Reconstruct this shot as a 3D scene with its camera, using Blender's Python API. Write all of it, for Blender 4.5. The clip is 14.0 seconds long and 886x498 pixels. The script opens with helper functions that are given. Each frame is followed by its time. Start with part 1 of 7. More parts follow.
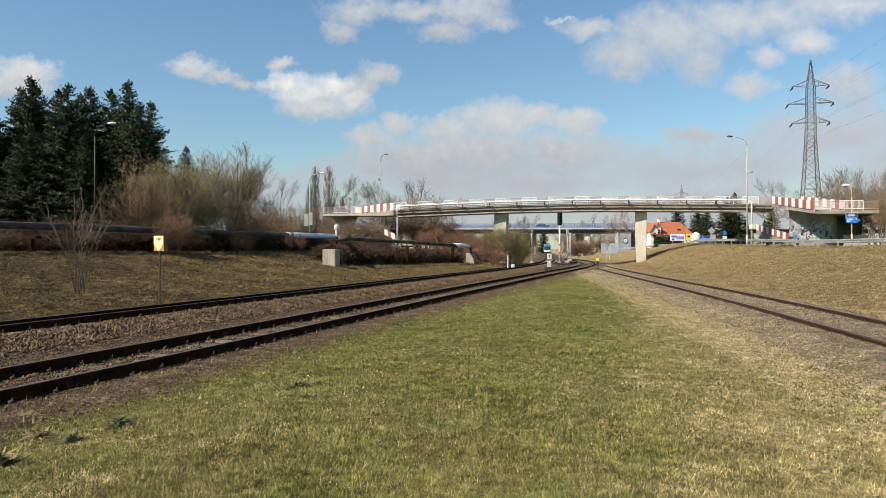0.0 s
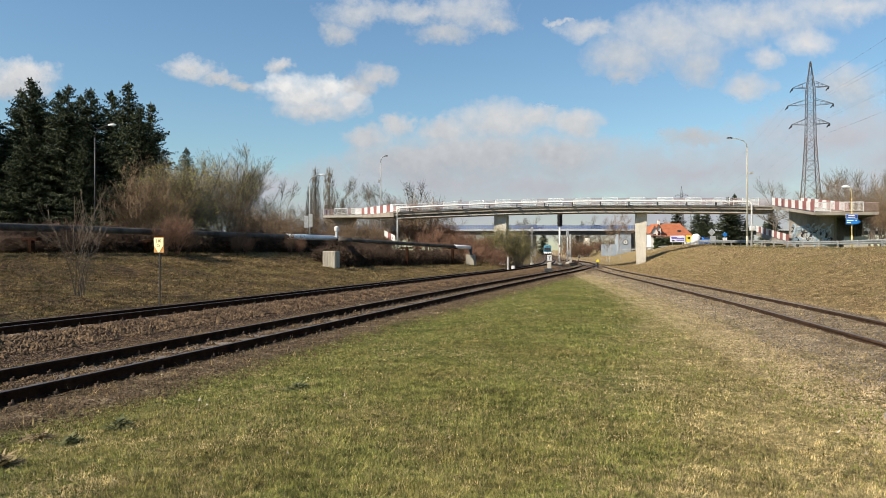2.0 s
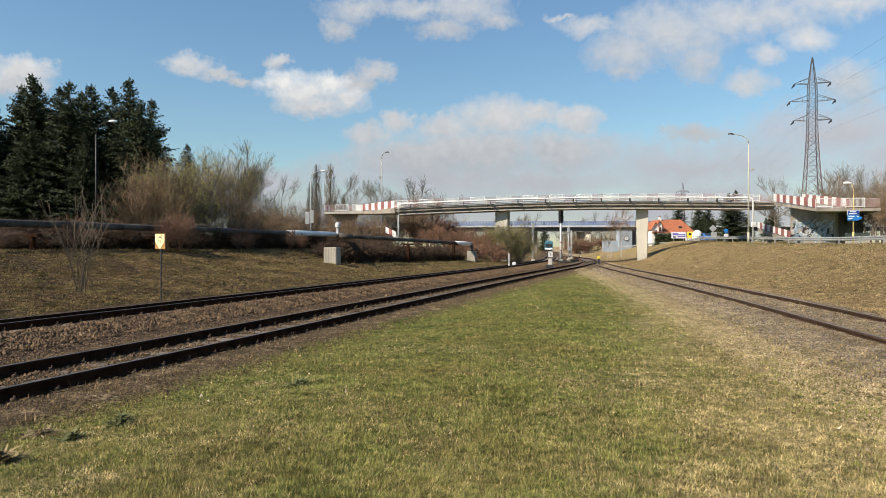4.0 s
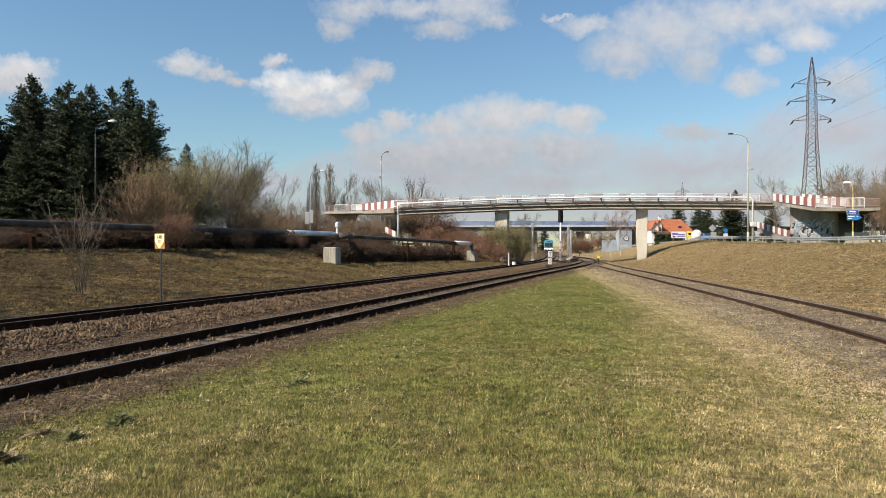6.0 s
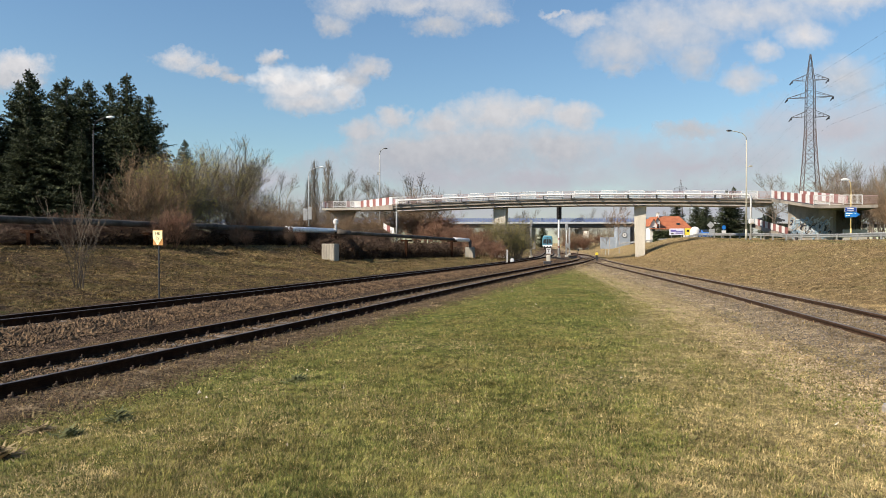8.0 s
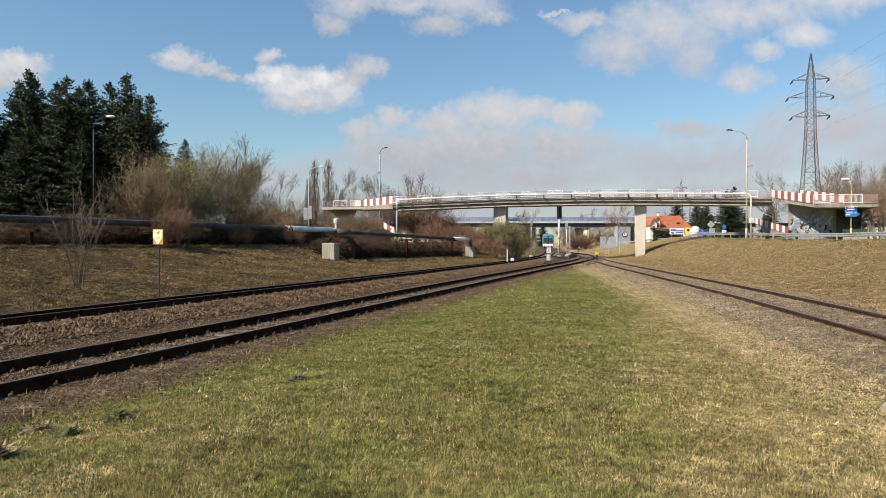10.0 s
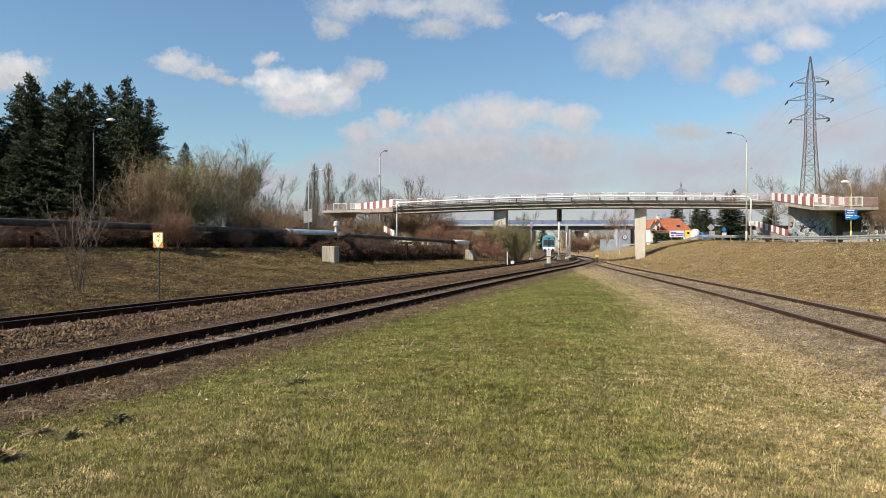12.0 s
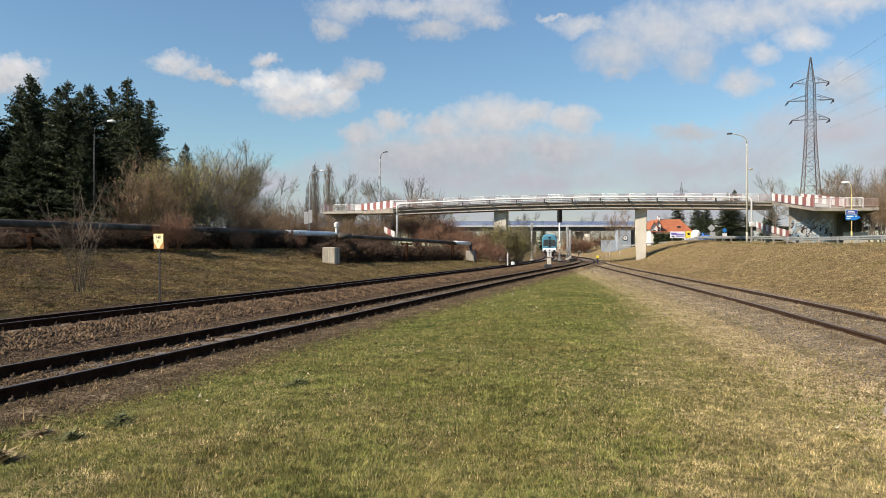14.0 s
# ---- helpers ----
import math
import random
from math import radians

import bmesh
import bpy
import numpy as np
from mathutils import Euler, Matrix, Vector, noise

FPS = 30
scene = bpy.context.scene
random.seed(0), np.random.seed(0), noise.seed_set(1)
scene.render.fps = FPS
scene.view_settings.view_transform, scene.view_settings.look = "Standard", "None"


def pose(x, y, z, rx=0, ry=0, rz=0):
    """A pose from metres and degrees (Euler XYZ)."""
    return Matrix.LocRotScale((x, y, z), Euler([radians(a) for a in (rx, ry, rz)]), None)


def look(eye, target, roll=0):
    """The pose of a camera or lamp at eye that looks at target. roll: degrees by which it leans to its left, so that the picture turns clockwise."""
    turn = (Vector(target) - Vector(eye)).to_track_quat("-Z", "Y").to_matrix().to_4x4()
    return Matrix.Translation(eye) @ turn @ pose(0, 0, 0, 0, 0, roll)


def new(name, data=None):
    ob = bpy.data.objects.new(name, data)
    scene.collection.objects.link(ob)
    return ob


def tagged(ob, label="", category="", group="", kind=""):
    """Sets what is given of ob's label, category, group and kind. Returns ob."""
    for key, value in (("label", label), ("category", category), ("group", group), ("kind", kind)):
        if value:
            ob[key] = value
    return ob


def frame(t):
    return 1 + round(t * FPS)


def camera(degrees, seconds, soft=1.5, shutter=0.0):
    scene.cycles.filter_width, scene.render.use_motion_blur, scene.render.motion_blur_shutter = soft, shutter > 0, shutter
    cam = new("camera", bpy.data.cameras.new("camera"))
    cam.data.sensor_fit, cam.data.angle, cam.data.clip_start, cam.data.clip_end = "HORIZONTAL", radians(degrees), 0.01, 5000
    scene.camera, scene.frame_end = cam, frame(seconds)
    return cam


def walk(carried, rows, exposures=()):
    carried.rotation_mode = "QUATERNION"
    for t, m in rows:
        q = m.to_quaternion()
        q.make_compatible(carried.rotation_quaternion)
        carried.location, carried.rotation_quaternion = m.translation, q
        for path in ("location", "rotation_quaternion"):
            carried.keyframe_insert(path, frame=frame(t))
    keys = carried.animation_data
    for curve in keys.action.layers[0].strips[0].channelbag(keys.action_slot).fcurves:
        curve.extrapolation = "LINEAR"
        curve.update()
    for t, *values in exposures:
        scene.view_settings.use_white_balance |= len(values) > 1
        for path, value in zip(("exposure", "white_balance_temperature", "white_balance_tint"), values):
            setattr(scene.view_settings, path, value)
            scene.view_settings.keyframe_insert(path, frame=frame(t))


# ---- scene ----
# ---- the camera: held by hand on one spot, turning by fractions of a degree ----
EYE = 1.8
cam = camera(66.31, 14.0, soft=0.65)
SWAY = [  # seconds, tilt up, turn left, lean
    (0, 0.0, 0.0, 0.0), (0.5, 0.0447, 0.0341, -0.016), (1, 0.2245, -0.0043, -0.008), (1.5, 0.1875, -0.0743, 0.02),
    (2, 0.1327, 0.0057, -0.025), (2.5, 0.0530, -0.0563, -0.05), (3, -0.0646, 0.0852, -0.05), (5.5, -0.2134, 0.0836, -0.011),
    (6, -0.2015, 0.0648, -0.04), (6.5, -0.2117, 0.0946, -0.04), (7, -0.2130, 0.0743, -0.018), (7.5, -0.3182, -0.0786, 0.02),
    (8, -0.4775, -0.0678, 0.001), (10.5, -0.5383, -0.0545, 0.03), (11, -0.5272, -0.1707, 0.02), (11.5, -0.4969, -0.0532, 0.0),
    (12, -0.2860, -0.0476, -0.02), (12.5, -0.2048, -0.0002, 0.009), (13, -0.3503, -0.0049, 0.0), (13.5, -0.2939, -0.0371, -0.04),
    (14, -0.2018, -0.0112, -0.06)]


def head(up, left, lean):
    return Matrix.Translation((0, 0, EYE)) @ pose(0, 0, 0, 0, 0, left) @ pose(0, 0, 0, 90 + up) @ pose(0, 0, 0, 0, 0, lean)


walk(cam, [(t, head(a, b, c)) for t, a, b, c in SWAY],
     [(0, 0.75, 6600, 9.5), (3, 0.75, 6600, 9.5), (6.5, 0.75, 6600, 11.5), (11, 0.75, 6600, 12.5), (14, 0.75, 6600, 11.5)])

# ---- daylight ----
SUN_AZ, SUN_EL = -122.0, 41.0      # degrees from straight ahead (right is plus), and above the horizon
world = bpy.data.worlds.new("sky")
scene.world = world
world.use_nodes = True
wt = world.node_tree
sky = wt.nodes.new("ShaderNodeTexSky")
sky.sky_type, sky.sun_disc = "NISHITA", False
sky.sun_elevation, sky.sun_rotation = radians(SUN_EL), radians(SUN_AZ)
sky.air_density, sky.dust_density, sky.ozone_density = 1.4, 0.3, 2.2
tint = wt.nodes.new("ShaderNodeMix")
tint.data_type, tint.blend_type = "RGBA", "MULTIPLY"
tint.inputs[0].default_value = 1.0
tint.inputs[7].default_value = (0.77, 0.955, 1.10, 1)
wt.links.new(sky.outputs[0], tint.inputs[6])
wt.links.new(tint.outputs[2], wt.nodes["Background"].inputs[0])
wt.nodes["Background"].inputs[1].default_value = 0.069
sun = new("sun", bpy.data.lights.new("sun", "SUN"))
sun.data.energy, sun.data.angle, sun.data.color = 5.0, radians(0.6), (1.0, 0.90, 0.76)
sa, se = radians(SUN_AZ), radians(SUN_EL)
SUNWARD = Vector((math.sin(sa) * math.cos(se), math.cos(sa) * math.cos(se), math.sin(se)))
sun.matrix_world = look(SUNWARD * 100, (0, 0, 0))
scene.view_settings.exposure = 0.75

# ---- materials ----


def nodes_of(name):
    m = bpy.data.materials.new(name)
    m.use_nodes = True
    return m, m.node_tree, m.node_tree.nodes["Principled BSDF"]


def add(tree, kind, **kw):
    n = tree.nodes.new(kind)
    for k, v in kw.items():
        n.inputs[k.replace("_", " ")].default_value = v
    return n


def ramp(tree, source, stops):
    r = tree.nodes.new("ShaderNodeValToRGB")
    el = r.color_ramp.elements
    while len(el) < len(stops):
        el.new(0.5)
    for e, (p, c) in zip(el, stops):
        e.position, e.color = p, (*c, 1)
    tree.links.new(source, r.inputs[0])
    return r.outputs[0]


def mixed(tree, fac, a, b, kind="MIX"):
    m = tree.nodes.new("ShaderNodeMix")
    m.data_type, m.blend_type = "RGBA", kind
    for sock, v in ((m.inputs[0], fac), (m.inputs[6], a), (m.inputs[7], b)):
        if isinstance(v, (int, float)):
            sock.default_value = v
        elif isinstance(v, tuple):
            sock.default_value = (*v, 1)
        else:
            tree.links.new(v, sock)
    return m.outputs[2]


def worn(name, dark, light, scale=4.0, fine=40.0, rough=0.85, bump=0.3, metal=0.0, stain=None, island=0.0, pieces=0.0, stretch=None, spec=0.3):
    """A weathered surface: broad blotches, fine grain, a relief, stains of another colour, a tone that differs from piece to piece."""
    m, t, b = nodes_of(name)
    co = t.nodes.new("ShaderNodeTexCoord").outputs["Object"]
    if stretch:
        mp = t.nodes.new("ShaderNodeMapping")
        mp.inputs["Scale"].default_value = stretch
        t.links.new(co, mp.inputs[0])
        co = mp.outputs[0]
    broad = add(t, "ShaderNodeTexNoise", Scale=scale, Detail=5.0, Roughness=0.6)
    grain = add(t, "ShaderNodeTexNoise", Scale=fine, Detail=3.0, Roughness=0.7)
    t.links.new(co, broad.inputs[0])
    t.links.new(co, grain.inputs[0])
    mid = tuple((p + q) / 2 for p, q in zip(dark, light))
    base = ramp(t, broad.outputs[0], [(0.3, dark), (0.5, mid), (0.7, light)])
    g = ramp(t, grain.outputs[0], [(0.3, (0.72, 0.72, 0.72)), (0.7, (1.2, 1.2, 1.2))])
    col = mixed(t, 1.0, base, g, "MULTIPLY")
    if stain:
        sn = add(t, "ShaderNodeTexNoise", Scale=scale * 0.6, Detail=7.0, Roughness=0.75)
        t.links.new(co, sn.inputs[0])
        f = ramp(t, sn.outputs[0], [(0.52, (0, 0, 0)), (0.68, (0.85, 0.85, 0.85))])
        col = mixed(t, f, col, stain)
    for amount, kind, sock in ((island, "ShaderNodeNewGeometry", "Random Per Island"), (pieces, "ShaderNodeObjectInfo", "Random")):
        if amount:
            rnd = t.nodes.new(kind).outputs[sock]
            k = ramp(t, rnd, [(0.0, (1 - amount,) * 3), (1.0, (1 + amount,) * 3)])
            col = mixed(t, 1.0, col, k, "MULTIPLY")
    t.links.new(col, b.inputs["Base Color"])
    b.inputs["Roughness"].default_value, b.inputs["Metallic"].default_value = rough, metal
    b.inputs["Specular IOR Level"].default_value = spec
    if bump:
        bp = add(t, "ShaderNodeBump", Strength=bump, Distance=0.02)
        t.links.new(grain.outputs[0], bp.inputs["Height"])
        t.links.new(bp.outputs[0], b.inputs["Normal"])
    return m


def leafy(name, dark, light, scale=1.2, glow=0.25, clump=0.0, withered=None):
    """Leaves, needles and blades: tone by island, some light let through."""
    m, t, b = nodes_of(name)
    rnd = t.nodes.new("ShaderNodeNewGeometry").outputs["Random Per Island"]
    co = t.nodes.new("ShaderNodeTexCoord").outputs["Object"]
    broad = add(t, "ShaderNodeTexNoise", Scale=scale, Detail=4.0)
    t.links.new(co, broad.inputs[0])
    a = ramp(t, rnd, [(0.0, dark), (1.0, light)])
    g = ramp(t, broad.outputs[0], [(0.3, (0.6, 0.6, 0.6)), (0.7, (1.25, 1.25, 1.25))])
    col = mixed(t, 1.0, a, g, "MULTIPLY")
    if withered:
        patch = add(t, "ShaderNodeTexNoise", Scale=0.55, Detail=6.0, Roughness=0.7)
        t.links.new(co, patch.inputs[0])
        col = mixed(t, ramp(t, patch.outputs[0], [(0.44, (0, 0, 0)), (0.64, (0.6, 0.6, 0.6))]), col, withered)
    if clump:
        tufty = add(t, "ShaderNodeTexNoise", Scale=clump, Detail=3.0, Roughness=0.7)
        t.links.new(co, tufty.inputs[0])
        col = mixed(t, 1.0, col, ramp(t, tufty.outputs[0], [(0.34, (0.42, 0.44, 0.42)), (0.5, (0.95, 0.95, 0.95)), (0.66, (1.6, 1.55, 1.5))]), "MULTIPLY")
    t.links.new(col, b.inputs["Base Color"])
    b.inputs["Roughness"].default_value = 0.75
    b.inputs["Specular IOR Level"].default_value = 0.2
    tr = t.nodes.new("ShaderNodeBsdfTranslucent")
    t.links.new(col, tr.inputs[0])
    mx = t.nodes.new("ShaderNodeMixShader")
    mx.inputs[0].default_value = glow
    t.links.new(b.outputs[0], mx.inputs[1])
    t.links.new(tr.outputs[0], mx.inputs[2])
    t.links.new(mx.outputs[0], t.nodes["Material Output"].inputs[0])
    return m


CONCRETE = worn("concrete", (0.30, 0.28, 0.24), (0.46, 0.43, 0.37), 0.9, 25, 0.9, 0.25, stain=(0.20, 0.18, 0.15))
PALE_CONCRETE = worn("pale_concrete", (0.42, 0.39, 0.33), (0.55, 0.51, 0.43), 1.2, 25, 0.9, 0.2, stain=(0.27, 0.24, 0.19), stretch=(1, 1, 0.35))
STREAKED = worn("streaked_concrete", (0.21, 0.19, 0.155), (0.40, 0.37, 0.305), 2.5, 25, 0.9, 0.3, stain=(0.14, 0.12, 0.09), stretch=(2.5, 2.5, 0.2))
DECK_CONCRETE = worn("deck_concrete", (0.20, 0.175, 0.145), (0.34, 0.30, 0.25), 0.8, 20, 0.9, 0.25, stain=(0.11, 0.10, 0.09), stretch=(1, 1, 0.5))
SLEEPER_MAT = worn("weathered_sleeper", (0.075, 0.06, 0.048), (0.16, 0.135, 0.11), 3.0, 30, 0.95, 0.4, stain=(0.10, 0.075, 0.055), pieces=0.3)
RUST = worn("rusty_rail", (0.017, 0.008, 0.005), (0.048, 0.024, 0.014), 5.0, 60, 0.95, 0.2, spec=0.02)
RUST_BROWN = worn("brown_rail", (0.032, 0.018, 0.011), (0.08, 0.047, 0.03), 5.0, 60, 0.9, 0.2, spec=0.08)
RAILHEAD = worn("rail_head", (0.10, 0.075, 0.06), (0.19, 0.16, 0.14), 3.0, 80, 0.45, 0.1, metal=0.6)
CLIP_MAT = worn("rusty_clip", (0.04, 0.028, 0.02), (0.11, 0.08, 0.06), 9.0, 60, 0.9, 0.2, spec=0.1)
STONE = worn("ballast_stone", (0.04, 0.025, 0.014), (0.16, 0.104, 0.058), 2.0, 50, 0.95, 0.3, island=0.5)
WHITE_PAINT = worn("white_paint", (0.56, 0.555, 0.55), (0.70, 0.695, 0.685), 1.5, 30, 0.6, 0.05, stain=(0.5, 0.46, 0.4))
RED_PAINT = worn("faded_red_paint", (0.20, 0.075, 0.068), (0.29, 0.12, 0.105), 1.5, 30, 0.65, 0.05)
PINK_PAINT = worn("faded_pink_paint", (0.30, 0.20, 0.19), (0.42, 0.31, 0.295), 1.5, 30, 0.7, 0.05)
GALVANISED = worn("galvanised_steel", (0.36, 0.37, 0.37), (0.52, 0.53, 0.53), 2.0, 40, 0.5, 0.05, metal=0.35, stain=(0.3, 0.27, 0.23))
POLE_GREY = worn("grey_pole_paint", (0.22, 0.23, 0.23), (0.34, 0.35, 0.35), 1.0, 30, 0.6, 0.05)
POLE_CREAM = worn("cream_pole_paint", (0.34, 0.32, 0.26), (0.45, 0.42, 0.34), 1.0, 30, 0.6, 0.05)
POLE_YELLOW = worn("yellow_pole_paint", (0.46, 0.34, 0.14), (0.57, 0.43, 0.19), 1.0, 30, 0.6, 0.05)
DARK_STEEL = worn("dark_steel", (0.035, 0.035, 0.037), (0.075, 0.075, 0.078), 2.0, 40, 0.6, 0.05, metal=0.3)
PYLON_STEEL = worn("pylon_steel", (0.065, 0.063, 0.064), (0.12, 0.115, 0.115), 0.5, 10, 0.6, 0.0, metal=0.3)
PYLON_RED = worn("pylon_red", (0.09, 0.068, 0.064), (0.135, 0.105, 0.1), 0.5, 10, 0.6, 0.0)
PIPE_MAT = worn("tarred_pipe_wrap", (0.035, 0.031, 0.027), (0.13, 0.118, 0.105), 1.6, 18, 0.8, 0.5, stain=(0.03, 0.026, 0.022), stretch=(1, 0.5, 1), spec=0.15)
PIPE_BRIGHT = worn("bright_pipe_sheet", (0.70, 0.70, 0.69), (0.86, 0.86, 0.85), 1.2, 20, 0.45, 0.1)
LAMP_WHITE = worn("lamp_housing", (0.6, 0.6, 0.6), (0.75, 0.75, 0.74), 3.0, 30, 0.4, 0.0)
BARK = worn("bark", (0.085, 0.068, 0.05), (0.20, 0.165, 0.13), 3.0, 30, 0.95, 0.4)
TWIG_BROWN = worn("brown_twig", (0.075, 0.048, 0.028), (0.26, 0.18, 0.11), 1.5, 20, 0.95, 0.0, island=0.35)
TWIG_GREY = worn("grey_twig", (0.075, 0.063, 0.049), (0.205, 0.178, 0.14), 1.5, 20, 0.95, 0.0, island=0.3)
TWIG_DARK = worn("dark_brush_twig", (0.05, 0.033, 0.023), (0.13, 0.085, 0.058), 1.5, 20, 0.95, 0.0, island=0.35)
TWIG_RED = worn("reddish_twig", (0.10, 0.052, 0.032), (0.27, 0.155, 0.10), 1.5, 20, 0.95, 0.0, island=0.35)
GREY_STONE = worn("grey_gravel", (0.085, 0.068, 0.054), (0.24, 0.20, 0.16), 2.0, 50, 0.95, 0.3, island=0.5)
CLOD = worn("pale_clod", (0.25, 0.187, 0.115), (0.43, 0.335, 0.21), 3.0, 50, 0.95, 0.3, island=0.35)
BIRCH_BARK = worn("birch_bark", (0.30, 0.285, 0.265), (0.48, 0.46, 0.43), 4.0, 30, 0.9, 0.1, stain=(0.08, 0.07, 0.06))
NEEDLES = leafy("spruce_needles", (0.008, 0.014, 0.007), (0.085, 0.10, 0.05), 0.8, 0.08)
BUDS = leafy("willow_buds", (0.20, 0.18, 0.05), (0.42, 0.37, 0.12), 0.8, 0.35)
BLADES = leafy("grass_blades", (0.09, 0.122, 0.025), (0.325, 0.305, 0.097), 2.6, 0.25, 11.0, (0.225, 0.168, 0.066))
STRAW = leafy("dry_straw", (0.235, 0.18, 0.08), (0.565, 0.455, 0.23), 2.2, 0.25, 9.0)
BANK_STRAW = leafy("bank_straw", (0.15, 0.10, 0.047), (0.48, 0.36, 0.185), 1.3, 0.2, 4.0)
DULL_STRAW = leafy("dull_straw", (0.04, 0.028, 0.012), (0.30, 0.22, 0.095), 1.3, 0.15, 5.0)

# ---- mesh building ----


class Geo:
    """Collects corners and faces of one mesh."""

    def __init__(self):
        self.v, self.f = [], []

    def put(self, verts, faces):
        n = len(self.v)
        self.v.extend(tuple(p) for p in verts)
        self.f.extend(tuple(i + n for i in q) for q in faces)
        return self

    def box(self, c, s, m=None, b=None):
        """A box with chamfered edges: centre, size, chamfer."""
        h = [x / 2 for x in s]
        b = min(h) * 0.15 if b is None else min(b, min(h) * 0.9)
        m = m or Matrix()
        idx, verts, faces = {}, [], []
        for sx in (-1, 1):
            for sy in (-1, 1):
                for sz in (-1, 1):
                    for a in range(3):
                        p = [sx * h[0], sy * h[1], sz * h[2]]
                        for k, sg in enumerate((sx, sy, sz)):
                            if k != a:
                                p[k] -= sg * b
                        idx[sx, sy, sz, a] = len(verts)
                        verts.append(m @ Vector([p[k] + c[k] for k in range(3)]))
        for a in range(3):
            k, l = [q for q in range(3) if q != a]
            for s0 in (-1, 1):
                ring = []
                for u, w in ((-1, -1), (1, -1), (1, 1), (-1, 1)):
                    sg = [0, 0, 0]
                    sg[a], sg[k], sg[l] = s0, u, w
                    ring.append(idx[(*sg, a)])
                faces.append(ring if (s0 > 0) == (a != 1) else ring[::-1])
            for u in (-1, 1):
                for w in (-1, 1):
                    sg0, sg1 = [0, 0, 0], [0, 0, 0]
                    sg0[a], sg0[k], sg0[l] = -1, u, w
                    sg1[a], sg1[k], sg1[l] = 1, u, w
                    ring = [idx[(*sg0, k)], idx[(*sg1, k)], idx[(*sg1, l)], idx[(*sg0, l)]]
                    faces.append(ring if (u * w > 0) != (a == 1) else ring[::-1])
        for sx in (-1, 1):
            for sy in (-1, 1):
                for sz in (-1, 1):
                    ring = [idx[sx, sy, sz, a] for a in range(3)]
                    faces.append(ring if sx * sy * sz > 0 else ring[::-1])
        return self.put(verts, faces)

    def tube(self, pts, r, n=10, cap=True):
        """A round bar along points; r is one radius or one for each point."""
        pts = [Vector(p) for p in pts]
        rr = r if isinstance(r, (list, tuple)) else [r] * len(pts)
        verts, faces = [], []
        side = None
        for i, p in enumerate(pts):
            d = (pts[min(i + 1, len(pts) - 1)] - pts[max(i - 1, 0)]).normalized()
            if side is None:
                side = d.orthogonal().normalized()
            side = (side - d * side.dot(d)).normalized()
            up = d.cross(side)
            for k in range(n):
                a = 2 * math.pi * k / n
                verts.append(p + (side * math.cos(a) + up * math.sin(a)) * rr[i])
        for i in range(len(pts) - 1):
            for k in range(n):
                k2 = (k + 1) % n
                faces.append((i * n + k, i * n + k2, i * n + n + k2, i * n + n + k))
        if cap:
            faces.append(tuple(range(n))[::-1])
            faces.append(tuple(range((len(pts) - 1) * n, len(pts) * n)))
        return self.put(verts, faces)

    def sweep(self, profile, path, closed=True):
        """A profile (sideways, up) swept along path; sideways is level and to the right of the way."""
        path = [Vector(p) for p in path]
        n, verts, faces = len(profile), [], []
        for i, p in enumerate(path):
            d = path[min(i + 1, len(path) - 1)] - path[max(i - 1, 0)]
            right = Vector((d.y, -d.x, 0)).normalized()
            for u, w in profile:
                verts.append(p + right * u + Vector((0, 0, w)))
        last = n if closed else n - 1
        for i in range(len(path) - 1):
            for k in range(last):
                k2 = (k + 1) % n
                faces.append((i * n + k, i * n + k2, i * n + n + k2, i * n + n + k))
        if closed:
            faces.append(tuple(range(n))[::-1])
            faces.append(tuple(range((len(path) - 1) * n, len(path) * n)))
        return self.put(verts, faces)

    def slab(self, outline, z0, z1):
        """A level outline (x, y) raised from z0 to z1."""
        n = len(outline)
        verts = [(x, y, z0) for x, y in outline] + [(x, y, z1) for x, y in outline]
        faces = [tuple(range(n))[::-1], tuple(range(n, 2 * n))]
        faces += [(i, (i + 1) % n, n + (i + 1) % n, n + i) for i in range(n)]
        return self.put(verts, faces)

    def mesh(self, name, material, smooth=False):
        me = bpy.data.meshes.new(name)
        me.from_pydata(self.v, [], self.f)
        for m in (material if isinstance(material, (list, tuple)) else [material]):
            me.materials.append(m)
        if smooth:
            me.polygons.foreach_set("use_smooth", [True] * len(me.polygons))
        return me


def thing(name, at=(0, 0, 0), turn=0.0, label="", category="", group="", kind=""):
    e = new(name)
    e.empty_display_size = 0.2
    e.matrix_world = pose(*at, 0, 0, turn)
    return tagged(e, label, category, group, kind)


def part(name, geo, material, parent, label="", smooth=False, at=None):
    data = geo.mesh(name, material, smooth) if isinstance(geo, Geo) else geo
    ob = new(name, data)
    ob.parent = parent
    if at is not None:
        ob.matrix_basis = at
    return tagged(ob, label)


def bulk(name, verts, faces, material, smooth=False):
    """A mesh out of number arrays (all faces alike)."""
    me = bpy.data.meshes.new(name)
    verts, faces = np.asarray(verts, np.float32), np.asarray(faces, np.int32)
    me.vertices.add(len(verts))
    me.vertices.foreach_set("co", verts.ravel())
    k = faces.shape[1]
    me.loops.add(faces.size)
    me.loops.foreach_set("vertex_index", faces.ravel())
    me.polygons.add(len(faces))
    me.polygons.foreach_set("loop_start", np.arange(0, faces.size, k, dtype=np.int32))
    me.polygons.foreach_set("use_smooth", np.full(len(faces), smooth))
    me.update(calc_edges=True)
    me.materials.append(material)
    return me


# ---- the plan: three tracks, the banks beside them ----


